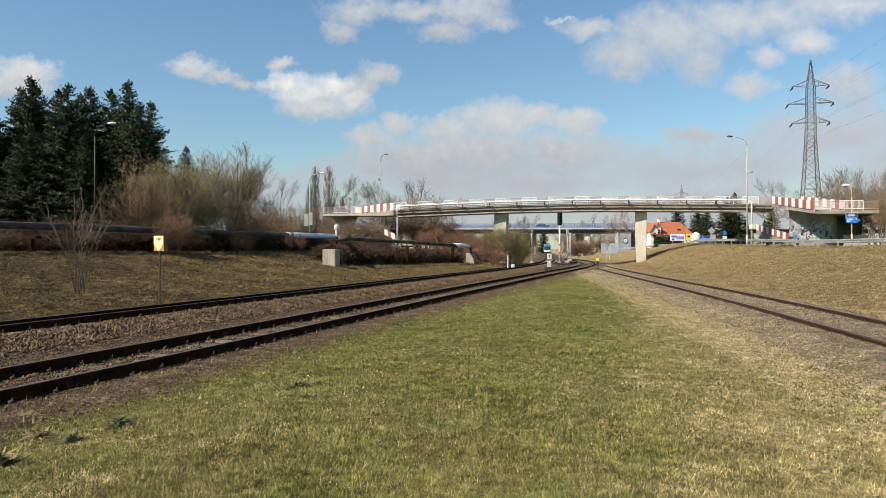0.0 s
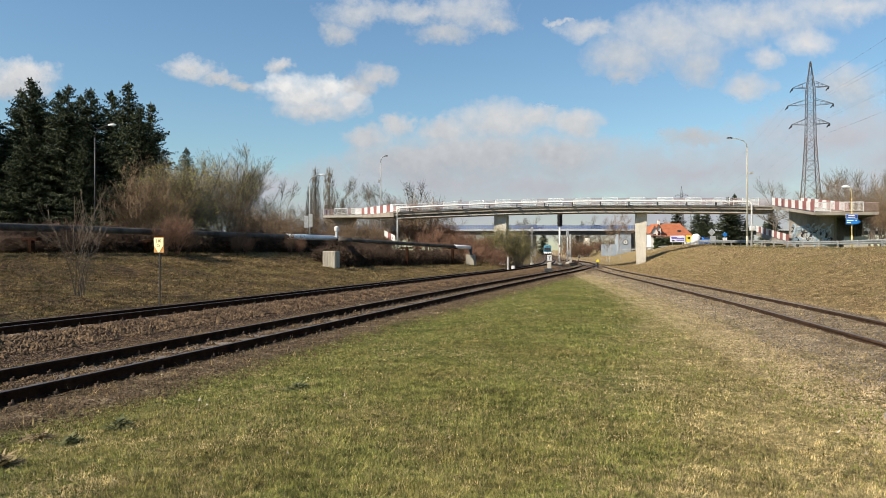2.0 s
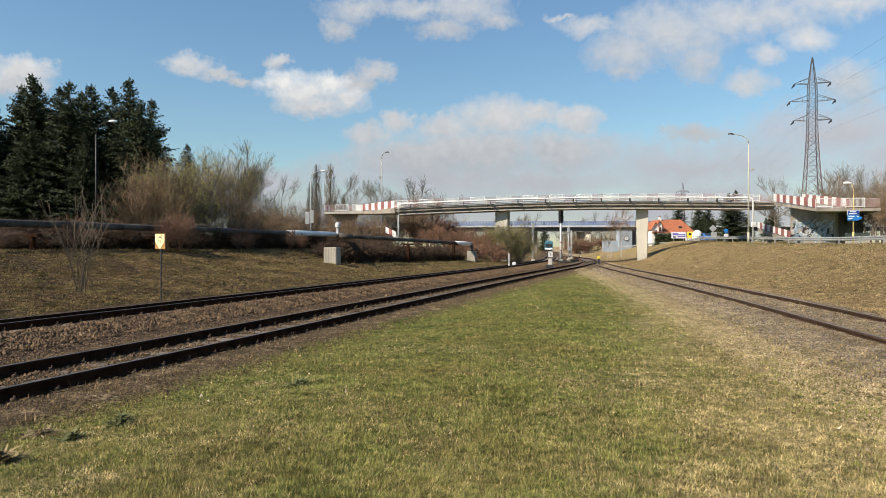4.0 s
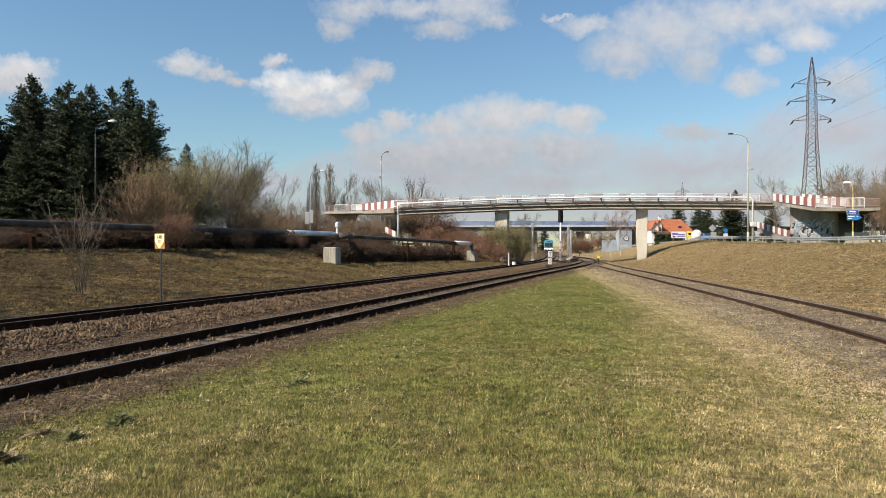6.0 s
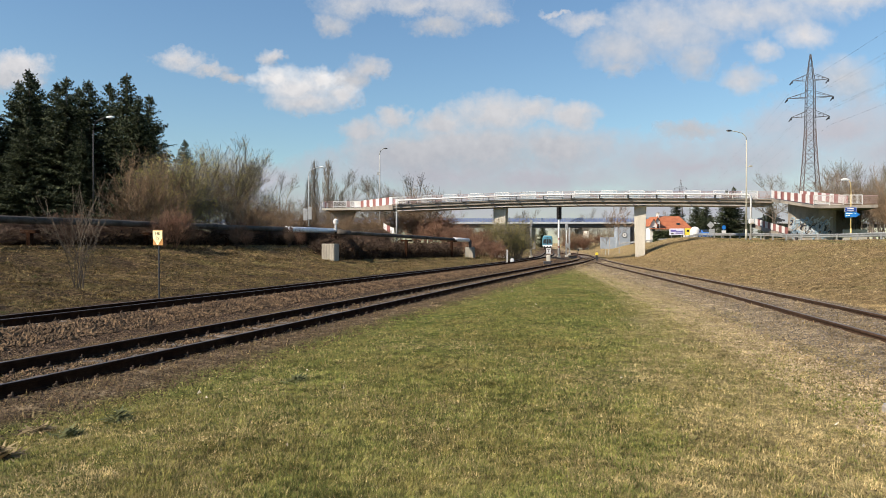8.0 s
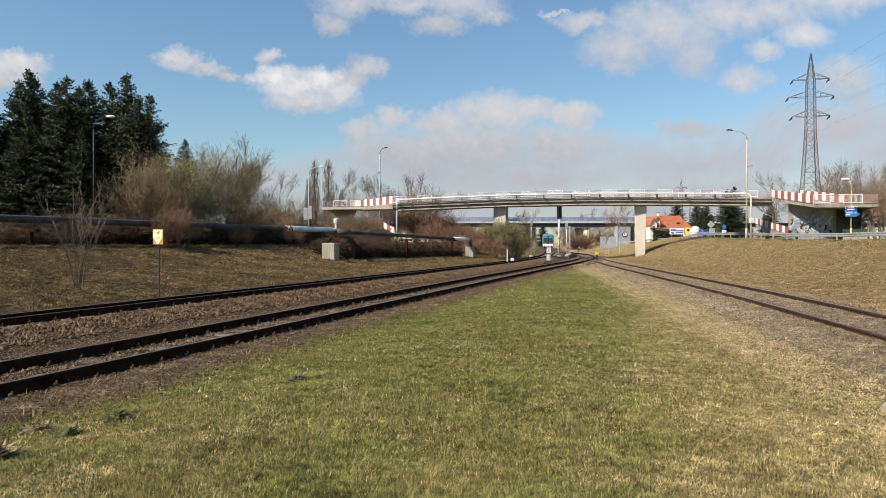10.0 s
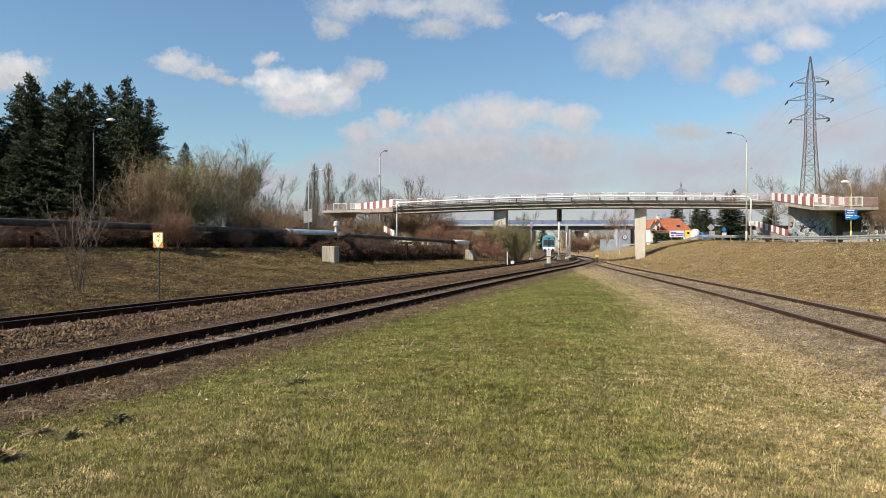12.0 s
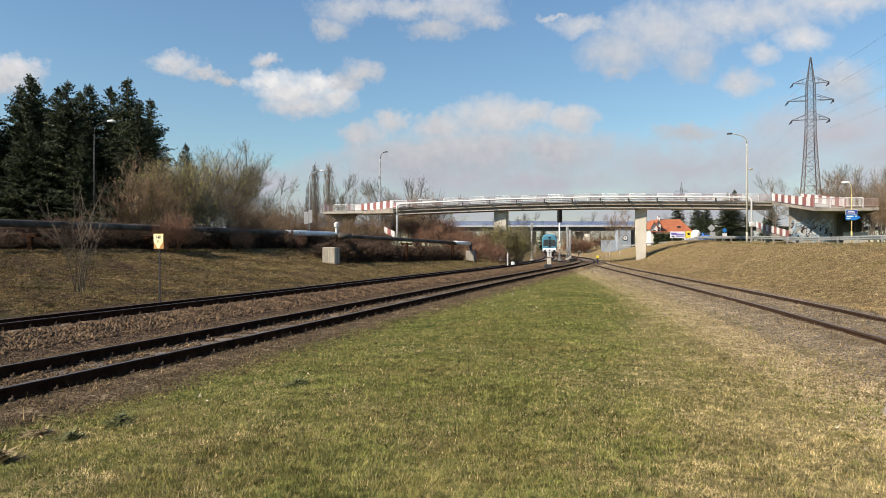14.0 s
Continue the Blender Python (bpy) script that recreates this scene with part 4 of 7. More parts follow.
def spruce_mesh(seed, tall, wide):
    """Whorls of drooping boughs with upturned ends, each set with short side sprays; a bare pointed leader."""
    rnd = random.Random(seed)
    V, F = [], []
    trunk = Geo().tube([(0, 0, 0), (0.02, 0, tall * 0.5), (0, 0.02, tall)], [tall * 0.014, tall * 0.008, 0.02], 7)

    def spray(c, tip, w):
        j = len(V)
        mid = (c + tip) / 2 + np.array((0, 0, 0.03))
        V.extend([c, mid - w, tip, mid + w])
        F.append((j, j + 1, j + 2, j + 3))

    h = 0.05
    while h < 0.975:
        reach = wide * ((1 - h) ** 0.9 * 0.96 + 0.02) * (0.88 + 0.24 * rnd.random()) + 0.08
        boughs = 13 if h < 0.6 else (10 if h < 0.85 else 6)
        for k in range(boughs):
            a = rnd.uniform(0, 6.28)
            length = reach * rnd.uniform(0.7, 1.16)
            rise = -0.18 + 0.75 * h + rnd.uniform(-0.1, 0.1)
            out, crossw = np.array((math.cos(a), math.sin(a), 0)), np.array((-math.sin(a), math.cos(a), 0))
            n = max(4, int(length / 0.13))
            for i in range(n):
                u = (i + 0.6) / n
                z = h * tall + length * (rise * u - 0.42 * u * u + 0.36 * u ** 3)
                c = out * length * u + np.array((0, 0, z))
                half = (0.12 + 0.30 * (1 - u)) * min(1.0, length * 0.55 + 0.1)
                for sgn in (-1, 1):
                    tip = c + crossw * sgn * half * rnd.uniform(0.7, 1.3) + out * half * rnd.uniform(0.5, 1.0) + np.array((0, 0, rnd.uniform(-0.2, 0.05)))
                    spray(c, tip, out * 0.07 + np.array((0, 0, rnd.uniform(-0.05, 0.05))))
                if rnd.random() < 0.55:
                    spray(c, c + out * 0.12 + np.array((rnd.uniform(-0.08, 0.08), rnd.uniform(-0.08, 0.08), rnd.choice((-0.28, -0.2, 0.12)))), crossw * 0.05)
        h += 0.016 + 0.012 * (1 - h)
    for q in range(40):
        z = tall * (0.93 + 0.07 * q / 40)
        a = q * 2.4
        o = np.array((math.cos(a), math.sin(a), 0)) * 0.34 * (1.04 - q / 40)
        c = np.array((0, 0, z))
        spray(c, c + o + np.array((0, 0, 0.16)), np.array((0, 0, 0.05)))
    return [("trunk", trunk.mesh("trunk", BARK)), ("crown", bulk("crown", V, F, NEEDLES))]


KINDS["spruce_a"] = spruce_mesh(11, 13.0, 4.2)
KINDS["spruce_b"] = spruce_mesh(12, 13.0, 3.8)
KINDS["spruce_c"] = spruce_mesh(13, 13.0, 4.5)

SPRUCES = [(-32.8, 54, 13.5), (-35.5, 52, 12.5), (-32.3, 57, 13.1), (-27.9, 50.5, 12.1), (-31, 58, 13.0), (-27.8, 53.5, 12.6), (-27.4, 56, 12.9), (-24.1, 52, 12.7), (-22.6, 50.5, 10.6), (-36, 60, 14.0), (-24.6, 57, 12.2), (-30.2, 49.5, 9.0), (-34.5, 49, 9.5), (-26, 49, 8.0), (-38, 55, 12.0), (-36.8, 54, 12.6), (-35.2, 56.5, 13.2)]
for i, (x, y, h) in enumerate(SPRUCES):
    plant("spruce_" + "abc"[i % 3], "spruce_tree", x, y, (h / 13.0 * 1.14, h / 13.0 * 1.14, h / 13.0 * 1.02), i * 67, "tall dark green spruce in a dense stand", "tree", "spruces")
plant("spruce_b", "spruce_tree", -23.5, 62.0, 9.4 / 13, 20, "smaller dark spruce behind leafless bushes", "tree")

for x, y, s, k, lab in ((-18.6, 41, 0.9, "shrub_a", "leafless brown bush behind the pipe"), (-17.6, 41, 1.15, "shrub_a", "leafless brown bush behind the pipe"), 
                      (-16.6, 43.5, 1.35, "shrub_c", "bush with yellow-green buds"), (-17.9, 44.5, 1.2, "shrub_c", "bush with yellow-green buds"), 
                      (-17.5, 48, 0.68, "willow", "budding willow with yellowish twigs"), (-16.4, 51.5, 0.80, "willow", "budding willow with yellowish twigs"), 
                       (-14.2, 49, 0.75, "shrub_a", "leafless brown bush behind the pipe"), (-15.2, 46, 0.95, "shrub_a", "leafless brown bush behind the pipe"), (-13.6, 46.5, 0.6, "shrub_b", "reddish leafless bush behind the pipe"),
                       (-19.0, 38.5, 0.55, "shrub_b", "reddish leafless bush behind the pipe"), (-21.5, 38.5, 0.6, "shrub_b", "reddish leafless bush behind the pipe")):
    plant(k, "shrub" if "shrub" in k else "willow_tree", x, y, s, x * 40, lab, "shrub" if "shrub" in k else "tree", "bushes behind the pipe")
for x, y, s in ((-28.2, 150, (0.95, 0.95, 0.98)), (-25.2, 150, (1.1, 1.1, 0.99)), (-29.9, 152, (0.75, 0.75, 0.78)), (-22.4, 151, (0.6, 0.6, 0.64))):
    plant("poplar", "poplar_tree", x, y, s, x * 9, "slender leafless poplar beyond the footbridge", "tree", "poplars")
plant("sapling", "shrub", -12.1, 22.6, 1.0, 150, "thin leafless sapling clump growing on the bank", "shrub")

# ---- clouds: far sheets of vapour that drift ----
FAR = 3000.0


def cloud_material(name, blobs, soft, bright, grey, rag=0.55, size=1.0):
    """Ragged ovals in the sheet's own measure (1 is a twelve-hundredth of the distance)."""
    m, t, b = nodes_of(name)
    t.nodes.remove(b)
    co = t.nodes.new("ShaderNodeTexCoord").outputs["Object"]
    mp = t.nodes.new("ShaderNodeMapping")
    k = 1200 / FAR
    mp.inputs["Scale"].default_value = (k, k, k)
    mp.inputs["Location"].default_value = (0, 0, 137.3)
    t.links.new(co, mp.inputs[0])
    xyz = t.nodes.new("ShaderNodeSeparateXYZ")
    warp = mp.outputs[0]
    for scale, amount in ((0.02 / size, 30.0 * rag * size), (0.055 / size, 22.0 * rag * size), (0.16 / size, 10.0 * rag * size)):
        nz = add(t, "ShaderNodeTexNoise", Scale=scale, Detail=4.0, Roughness=0.55)
        t.links.new(mp.outputs[0], nz.inputs[0])
        lo = t.nodes.new("ShaderNodeVectorMath")
        lo.operation = "SUBTRACT"
        t.links.new(nz.outputs["Color"], lo.inputs[0])
        lo.inputs[1].default_value = (0.5, 0.5, 0.5)
        mu = t.nodes.new("ShaderNodeVectorMath")
        mu.operation = "MULTIPLY_ADD"
        t.links.new(lo.outputs[0], mu.inputs[0])
        mu.inputs[1].default_value = (amount * 2.2, amount * 1.7, 0)
        t.links.new(warp, mu.inputs[2])
        warp = mu.outputs[0]
    t.links.new(warp, xyz.inputs[0])
    low, high = min(b0[1] - b0[3] for b0 in blobs), max(b0[1] + b0[3] for b0 in blobs)

    def math_node(op, a, c, clamp=False):
        n = t.nodes.new("ShaderNodeMath")
        n.operation, n.use_clamp = op, clamp
        for s, v in ((n.inputs[0], a), (n.inputs[1], c)):
            if isinstance(v, (int, float)):
                s.default_value = v
            else:
                t.links.new(v, s)
        return n.outputs[0]

    def noise_at(scale, detail=7.0):
        n = add(t, "ShaderNodeTexNoise", Scale=scale, Detail=detail, Roughness=0.58)
        t.links.new(mp.outputs[0], n.inputs[0])
        return n.outputs[0]

    total = None
    shade = math_node("DIVIDE", math_node("SUBTRACT", xyz.outputs[1], low), high - low)
    for cx, cy, rx, ry in blobs:
        u = math_node("DIVIDE", math_node("SUBTRACT", xyz.outputs[0], cx), rx)
        w = math_node("DIVIDE", math_node("SUBTRACT", xyz.outputs[1], cy), ry)
        d = math_node("SQRT", math_node("ADD", math_node("MULTIPLY", u, u), math_node("MULTIPLY", w, w)), 0.0)
        d = math_node("SUBTRACT", 1.0, d)
        total = d if total is None else math_node("MAXIMUM", total, d)
    coarse, small = noise_at(0.016 / size), noise_at(0.06 / size, 5.0)
    n = math_node("ADD", math_node("MULTIPLY", math_node("SUBTRACT", coarse, 0.5), 1.6 * rag), math_node("MULTIPLY", math_node("SUBTRACT", small, 0.5), 0.7 * rag))
    body = math_node("ADD", total, n)
    alpha = ramp(t, math_node("DIVIDE", body, soft, True), [(0.0, (0, 0, 0)), (0.5, (0.62, 0.62, 0.62)), (1.0, (0.97, 0.97, 0.97))])
    tone = math_node("ADD", math_node("MULTIPLY", shade, 0.7), math_node("MULTIPLY", small, 0.5))
    col = ramp(t, tone, [(0.3, grey), (0.85, bright)])
    em = t.nodes.new("ShaderNodeEmission")
    t.links.new(col, em.inputs[0])
    tr = t.nodes.new("ShaderNodeBsdfTransparent")
    mx = t.nodes.new("ShaderNodeMixShader")
    t.links.new(alpha, mx.inputs[0])
    t.links.new(tr.outputs[0], mx.inputs[1])
    t.links.new(em.outputs[0], mx.inputs[2])
    t.links.new(mx.outputs[0], t.nodes["Material Output"].inputs[0])
    return m


CLOUDS = []


def build_cloud(blobs, drift, label, soft=0.5, bright=(0.446, 0.446, 0.454), grey=(0.302, 0.317, 0.338), rag=0.55, size=1.0, far=1.0):
    """blobs: centre and half sizes, to the right and up from the level line ahead, in twelve-hundredths of the distance."""
    k = FAR / 1200
    x0, x1 = min(b[0] - b[2] * 1.5 for b in blobs), max(b[0] + b[2] * 1.5 for b in blobs)
    z0, z1 = min(b[1] - b[3] * 1.7 for b in blobs), max(b[1] + b[3] * 1.7 for b in blobs)
    cx, cz = (x0 + x1) / 2, (z0 + z1) / 2
    local = [(b[0] - cx, b[1] - cz, b[2], b[3]) for b in blobs]
    g = Geo()
    n = 1
    verts = [((x0 - cx + (x1 - x0) * i / n) * k, (z0 - cz + (z1 - z0) * j / n) * k, 0) for j in range(n + 1) for i in range(n + 1)]
    g.put(verts, [(j * (n + 1) + i, j * (n + 1) + i + 1, (j + 1) * (n + 1) + i + 1, (j + 1) * (n + 1) + i) for j in range(n) for i in range(n)])
    ob = new("backdrop", g.mesh("backdrop", cloud_material("cloud", local, soft, bright, grey, rag, size)))
    far += 0.012 * len(CLOUDS)
    ob.matrix_world = Matrix.Translation((cx * k * far, FAR * far, EYE + cz * k * far)) @ pose(0, 0, 0, 90) @ Matrix.Scale(far, 4)
    tagged(ob, label, "cloud", kind="structure")
    CLOUDS.append((ob, Vector((drift[0] * k * far, 0, drift[1] * k * far))))


def P(*rows):
    """Ovals given from the top corner of a sheet 1568 x 882 wide and high, level line at 441."""
    return [(x - 784, 441 - y, rx, ry) for x, y, rx, ry in rows]


build_cloud(P((545, 165, 88, 40), (497, 150, 45, 27), (590, 152, 48, 26), (560, 192, 80, 24), (625, 176, 42, 28)), (-27, 0), "bright fair-weather cloud against the blue sky", bright=(0.52, 0.52, 0.515), grey=(0.335, 0.342, 0.36), soft=0.8, rag=0.55)
build_cloud(P((668, 131, 48, 26), (640, 150, 40, 22)), (-27, 0), "small grey lobe beside a bright cloud", bright=(0.36, 0.37, 0.39), soft=0.8, rag=0.6)
build_cloud(P((338, 118, 60, 22), (392, 136, 44, 16), (432, 150, 32, 11)), (-31, 2), "small white drifting cloud", bright=(0.42, 0.425, 0.435), soft=0.9, rag=0.6)
build_cloud(P((498, 111, 31, 17),), (-27, 2), "small thin scrap of cloud", soft=0.9, rag=0.6)
build_cloud(P((42, 128, 80, 34), (15, 150, 100, 28)), (-22, 0), "pale soft cloud over spruces", soft=0.7, rag=0.6)
build_cloud(P((640, 20, 80, 34), (598, 55, 38, 24), (835, 15, 95, 42), (740, 18, 85, 24), (785, 56, 64, 22), (885, 40, 46, 22)), (-16, 0), "thin white cloud overhead", soft=1.15, rag=0.65, bright=(0.41, 0.42, 0.435))
build_cloud(P((1110, 95, 86, 54), (1180, 60, 150, 62), (1330, 35, 210, 50), (1490, 8, 160, 38), (1040, 50, 62, 26), (998, 35, 36, 10), (1105, 128, 48, 24), (1240, 112, 62, 40)), (-14, 0), "broad white cloud with ragged edges", soft=1.1, rag=0.6, bright=(0.43, 0.435, 0.445), grey=(0.315, 0.33, 0.355), size=1.4)
build_cloud(P((1325, 151, 58, 28), (1230, 240, 66, 18)), (-12, 0), "small soft cloud below a broad one", soft=0.9, rag=0.6, bright=(0.38, 0.39, 0.41))
build_cloud(P((880, 215, 108, 48), (790, 230, 66, 34), (1022, 215, 62, 36), (950, 206, 64, 32), (700, 222, 40, 26), (650, 246, 52, 30), (850, 270, 220, 56), (985, 268, 120, 50), (740, 280, 140, 46)), (-10, 0), "large grey-white heaped cloud low over the land", soft=0.7, rag=0.5, bright=(0.392, 0.40, 0.412), grey=(0.265, 0.28, 0.308), size=1.3)
build_cloud(P((1250, 300, 420, 75), (760, 320, 380, 55), (1480, 240, 220, 70), (480, 330, 160, 50), (1200, 380, 700, 60), (1640, 290, 280, 95), (1520, 330, 170, 62), (420, 345, 220, 60), (720, 375, 520, 60), (960, 325, 340, 55), (1250, 350, 300, 50)), (-5, 0), "hazy bank of cloud along the horizon", soft=0.95, rag=0.55, bright=(0.325, 0.33, 0.362), grey=(0.264, 0.273, 0.308), size=2.0, far=1.15)
build_cloud(P((1430, 75, 60, 30), (1500, 150, 80, 50), (1355, 100, 40, 25)), (-8, 0), "faint veil of cloud", soft=1.1, rag=0.5, far=1.05)


# ---- lamp posts ----
def street_lamp(x, y, tall, arm, material, label, head=LAMP_WHITE, foot=None, r=0.09):
    z = gz(x, y) if foot is None else foot
    sl = thing("street_lamp", (x, y, z - 0.1), 0, label, "street lamp", "street lamps")
    sgn = 1 if arm > 0 else -1
    part("pole", Geo().tube([(0, 0, 0), (0, 0, tall * 0.5), (0, 0, tall - 0.9)], [r, r * 0.85, r * 0.6], 10), material, sl, smooth=True)
    part("collar", Geo().tube([(0, 0, 0), (0, 0, 1.2)], r * 1.35, 10), material, sl, smooth=True)
    pts = [(0, 0, tall - 0.95), (arm * 0.05, 0, tall - 0.55), (arm * 0.25, 0, tall - 0.25), (arm * 0.7, 0, tall - 0.05), (arm, 0, tall)]
    part("arm", Geo().tube(pts, r * 0.5, 8), material, sl, smooth=True)
    lamp = part("luminaire", Geo().tube([(arm - sgn * 0.08, 0, tall), (arm + sgn * 0.08, 0, tall + 0.02), (arm + sgn * 0.3, 0, tall + 0.03), (arm + sgn * 0.48, 0, tall + 0.015)], [0.045, 0.085, 0.09, 0.045], 10), head, sl, smooth=True)
    part("lens", Geo().box((arm + sgn * 0.24, 0, tall - 0.05), (0.3, 0.15, 0.05), b=0.015), POLE_GREY, lamp)
    return sl


def plate(name, parent, x, z, w, h, material, y=-0.08, label=""):
    return part(name, Geo().box((x, y, z), (w, 0.03, h), b=0.006), material, parent, label)


SIGN_BLUE = worn("sign_blue", (0.012, 0.13, 0.40), (0.02, 0.17, 0.48), 2.0, 20, 0.4, 0.0)
SIGN_NAVY = worn("sign_navy", (0.012, 0.04, 0.20), (0.02, 0.06, 0.27), 2.0, 20, 0.4, 0.0)
SIGN_YELLOW = worn("sign_yellow", (0.80, 0.66, 0.34), (0.88, 0.76, 0.45), 3.0, 20, 0.45, 0.0)
SIGN_RUST = worn("sign_rust", (0.35, 0.16, 0.05), (0.48, 0.24, 0.08), 6.0, 30, 0.6, 0.0)
BLACK = worn("black_paint", (0.012, 0.012, 0.013), (0.03, 0.03, 0.032), 3.0, 30, 0.5, 0.0)
SIGN_BACK = worn("sign_back", (0.30, 0.31, 0.31), (0.42, 0.43, 0.43), 3.0, 30, 0.5, 0.0, metal=0.2)

street_lamp(-24.65, 48.0, 8.9, 1.0, DARK_STEEL, "grey street lamp before the spruces", r=0.06)
l2 = street_lamp(-14.75, 75.0, 8.5, 1.2, POLE_GREY, "pale street lamp with sign plates on its pole")
plate("sign_plate", l2, -0.35, 3.3, 0.45, 1.3, SIGN_BACK)
plate("sign_plate", l2, 0.12, 3.45, 0.42, 1.4, SIGN_BACK)
l3 = street_lamp(-8.75, 95.0, 13.3, 0.6, POLE_GREY, "tall dark street lamp by the bridge landing", DARK_STEEL, r=0.12)
part("junction_box", Geo().box((-0.2, 0, 9.8), (0.28, 0.2, 0.4)), POLE_GREY, l3)
l4 = street_lamp(29.6, 66.0, 10.75, -1.5, POLE_CREAM, "tall cream street lamp beside the road", DARK_STEEL, r=0.08)
part("camera_bracket", Geo().tube([(0, 0, 7.2), (0.35, 0, 7.3)], 0.03, 6).box((0.4, 0, 7.32), (0.3, 0.16, 0.14)), POLE_CREAM, l4)
l5 = street_lamp(31.35, 52.0, 4.95, -0.2, POLE_YELLOW, "yellow lamp pole carrying blue road signs", r=0.05)


def direction_sign(parent):
    a = plate("upper_sign", parent, -0.02, 2.66, 0.76, 0.32, SIGN_NAVY, -0.12, "dark blue sign plate with a white edge")
    plate("edge", a, -0.02, 2.66, 0.81, 0.37, WHITE_PAINT, -0.10)
    for x, z, w in ((-0.05, 2.73, 0.42), (-0.05, 2.60, 0.5)):
        plate("line_of_text", a, x, z, w, 0.06, WHITE_PAINT, -0.14)
    g = Geo()
    o = [(-0.42, 2.06), (0.32, 2.06), (0.58, 2.26), (0.32, 2.46), (-0.42, 2.46)]
    g.put([(x, -0.13, z) for x, z in o] + [(x, -0.1, z) for x, z in o], [(0, 1, 2, 3, 4), (9, 8, 7, 6, 5)] + [(i, i + 5, (i + 1) % 5 + 5, (i + 1) % 5) for i in range(5)])
    b = part("arrow_sign", g, SIGN_BLUE, parent, "blue arrow-shaped direction sign")
    for x, z, w in ((-0.14, 2.35, 0.44), (-0.22, 2.2, 0.28), (0.27, 2.35, 0.1)):
        plate("line_of_text", b, x, z, w, 0.07, WHITE_PAINT, -0.15)


direction_sign(l5)
l5.rotation_euler.z = radians(-22)


# ---- lattice tower and its wires ----
def build_pylon(x, y, label, wires=True):
    py = thing("power_pylon", (x, y, gz(x, y) - 0.3), -14, label, "power pylon", "power pylons")
    tall = 53.1

    def half(z):
        return float(np.interp(z, [0, 22, 31, 45, tall], [3.1, 1.65, 1.2, 1.0, 0.12]))

    lev = [0, 5, 9.5, 13.5, 17, 20, 22.7, 25.2, 27.6, 29.8, 31.8, 33.8, 35.8, 37.7, 39.6, 41.4, 43.2, 45, 46.8, 48.6, 50.3, tall]
    for lo, hi, mat, nm in ((0, 31.8, PYLON_RED, "lower_mast"), (31.8, 45, PYLON_STEEL, "middle_mast"), (45, tall, PYLON_STEEL, "peak")):
        g = Geo()
        zs = [z for z in lev if lo <= z <= hi]
        for sx in (-1, 1):
            for sy in (-1, 1):
                g.tube([(sx * half(z), sy * half(z), z) for z in zs], 0.135 if lo == 0 else 0.09, 4)
        for a, b in zip(zs, zs[1:]):
            ha, hb = half(a), half(b)
            for p, q in (((-ha, -ha), (hb, -hb)), ((ha, -ha), (-hb, -hb)), ((-ha, ha), (hb, hb)), ((ha, ha), (-hb, hb)), ((-ha, -ha), (-hb, hb)), ((-ha, ha), (-hb, -hb)), ((ha, -ha), (hb, hb)), ((ha, ha), (hb, -hb))):
                g.tube([(*p, a), (*q, b)], 0.06 if lo == 0 else 0.045, 4, False)
            g.tube([(-hb, -hb, b), (hb, -hb, b), (hb, hb, b), (-hb, hb, b), (-hb, -hb, b)], 0.05, 4, False)
        part(nm, g, mat, py)
    for z, reach in ((45.8, 4.6), (40.9, 5.8), (35.5, 4.8)):
        for sgn in (-1, 1):
            h = half(z)
            g = Geo()
            for sy in (-1, 1):
                g.tube([(sgn * h, sy * h, z), (sgn * reach, 0, z + 0.1)], 0.08, 4)
                g.tube([(sgn * h, sy * h, z + 1.6), (sgn * reach, 0, z + 0.15)], 0.07, 4)
            for u in (0.3, 0.6):
                xx = sgn * (h + (reach - h) * u)
                g.tube([(xx, -h * (1 - u), z), (xx, h * (1 - u), z)], 0.05, 4)
                g.tube([(xx, 0, z), (xx, 0, z + 1.6 * (1 - u))], 0.05, 4)
            arm = part("crossarm", g, PYLON_STEEL, py)
            ins = Geo()
            for dy in (-1, 1):
                pts = [(sgn * reach, 0, z), (sgn * reach - 0.35, dy * 1.1, z - 0.75)]
                ins.tube([Vector(pts[0]).lerp(Vector(pts[1]), u / 8) for u in range(9)], [0.10 if u % 2 else 0.2 for u in range(9)], 6)
            part("insulator", ins, BLACK, arm)
    return py


build_pylon(103.0, 190.0, "tall steel lattice power pylon with three crossarm pairs")
build_pylon(197.0, 560.0, "distant steel lattice power pylon beyond the bridge")
build_pylon(350.0, 958.0, "distant steel lattice power pylon near the horizon")


def wire(a, b, sag, label, r=0.014):
    a, b = Vector(a), Vector(b)
    pts = [a.lerp(b, u / 24) - Vector((0, 0, 4 * sag * (u / 24) * (1 - u / 24))) for u in range(25)]
    tagged(new("power_line", Geo().tube(pts, r, 4).mesh("power_line", DARK_STEEL)), label, "cable", "power lines", "structure")


for z, reach in ((45.0, 4.6), (40.1, 5.8), (34.7, 4.8)):
    for sgn in (-1, 1):
        c, s = math.cos(radians(-14)) * reach * sgn, math.sin(radians(-14)) * reach * sgn
        wire((103.0 + c, 190 + s, z), (197 + c, 560 + s, z + 1), 9, "thin high-voltage wire between pylons", 0.008)
        wire((103.0 + c, 190 + s, z), (30 + c, -170 + s, z + 6), 5, "thin high-voltage wire between pylons")


# ---- roadside: safety barrier, house, far buildings ----
OLD_ZINC = worn("old_zinc", (0.24, 0.245, 0.245), (0.38, 0.385, 0.38), 2.0, 40, 0.55, 0.05, metal=0.3, stain=(0.2, 0.18, 0.15))


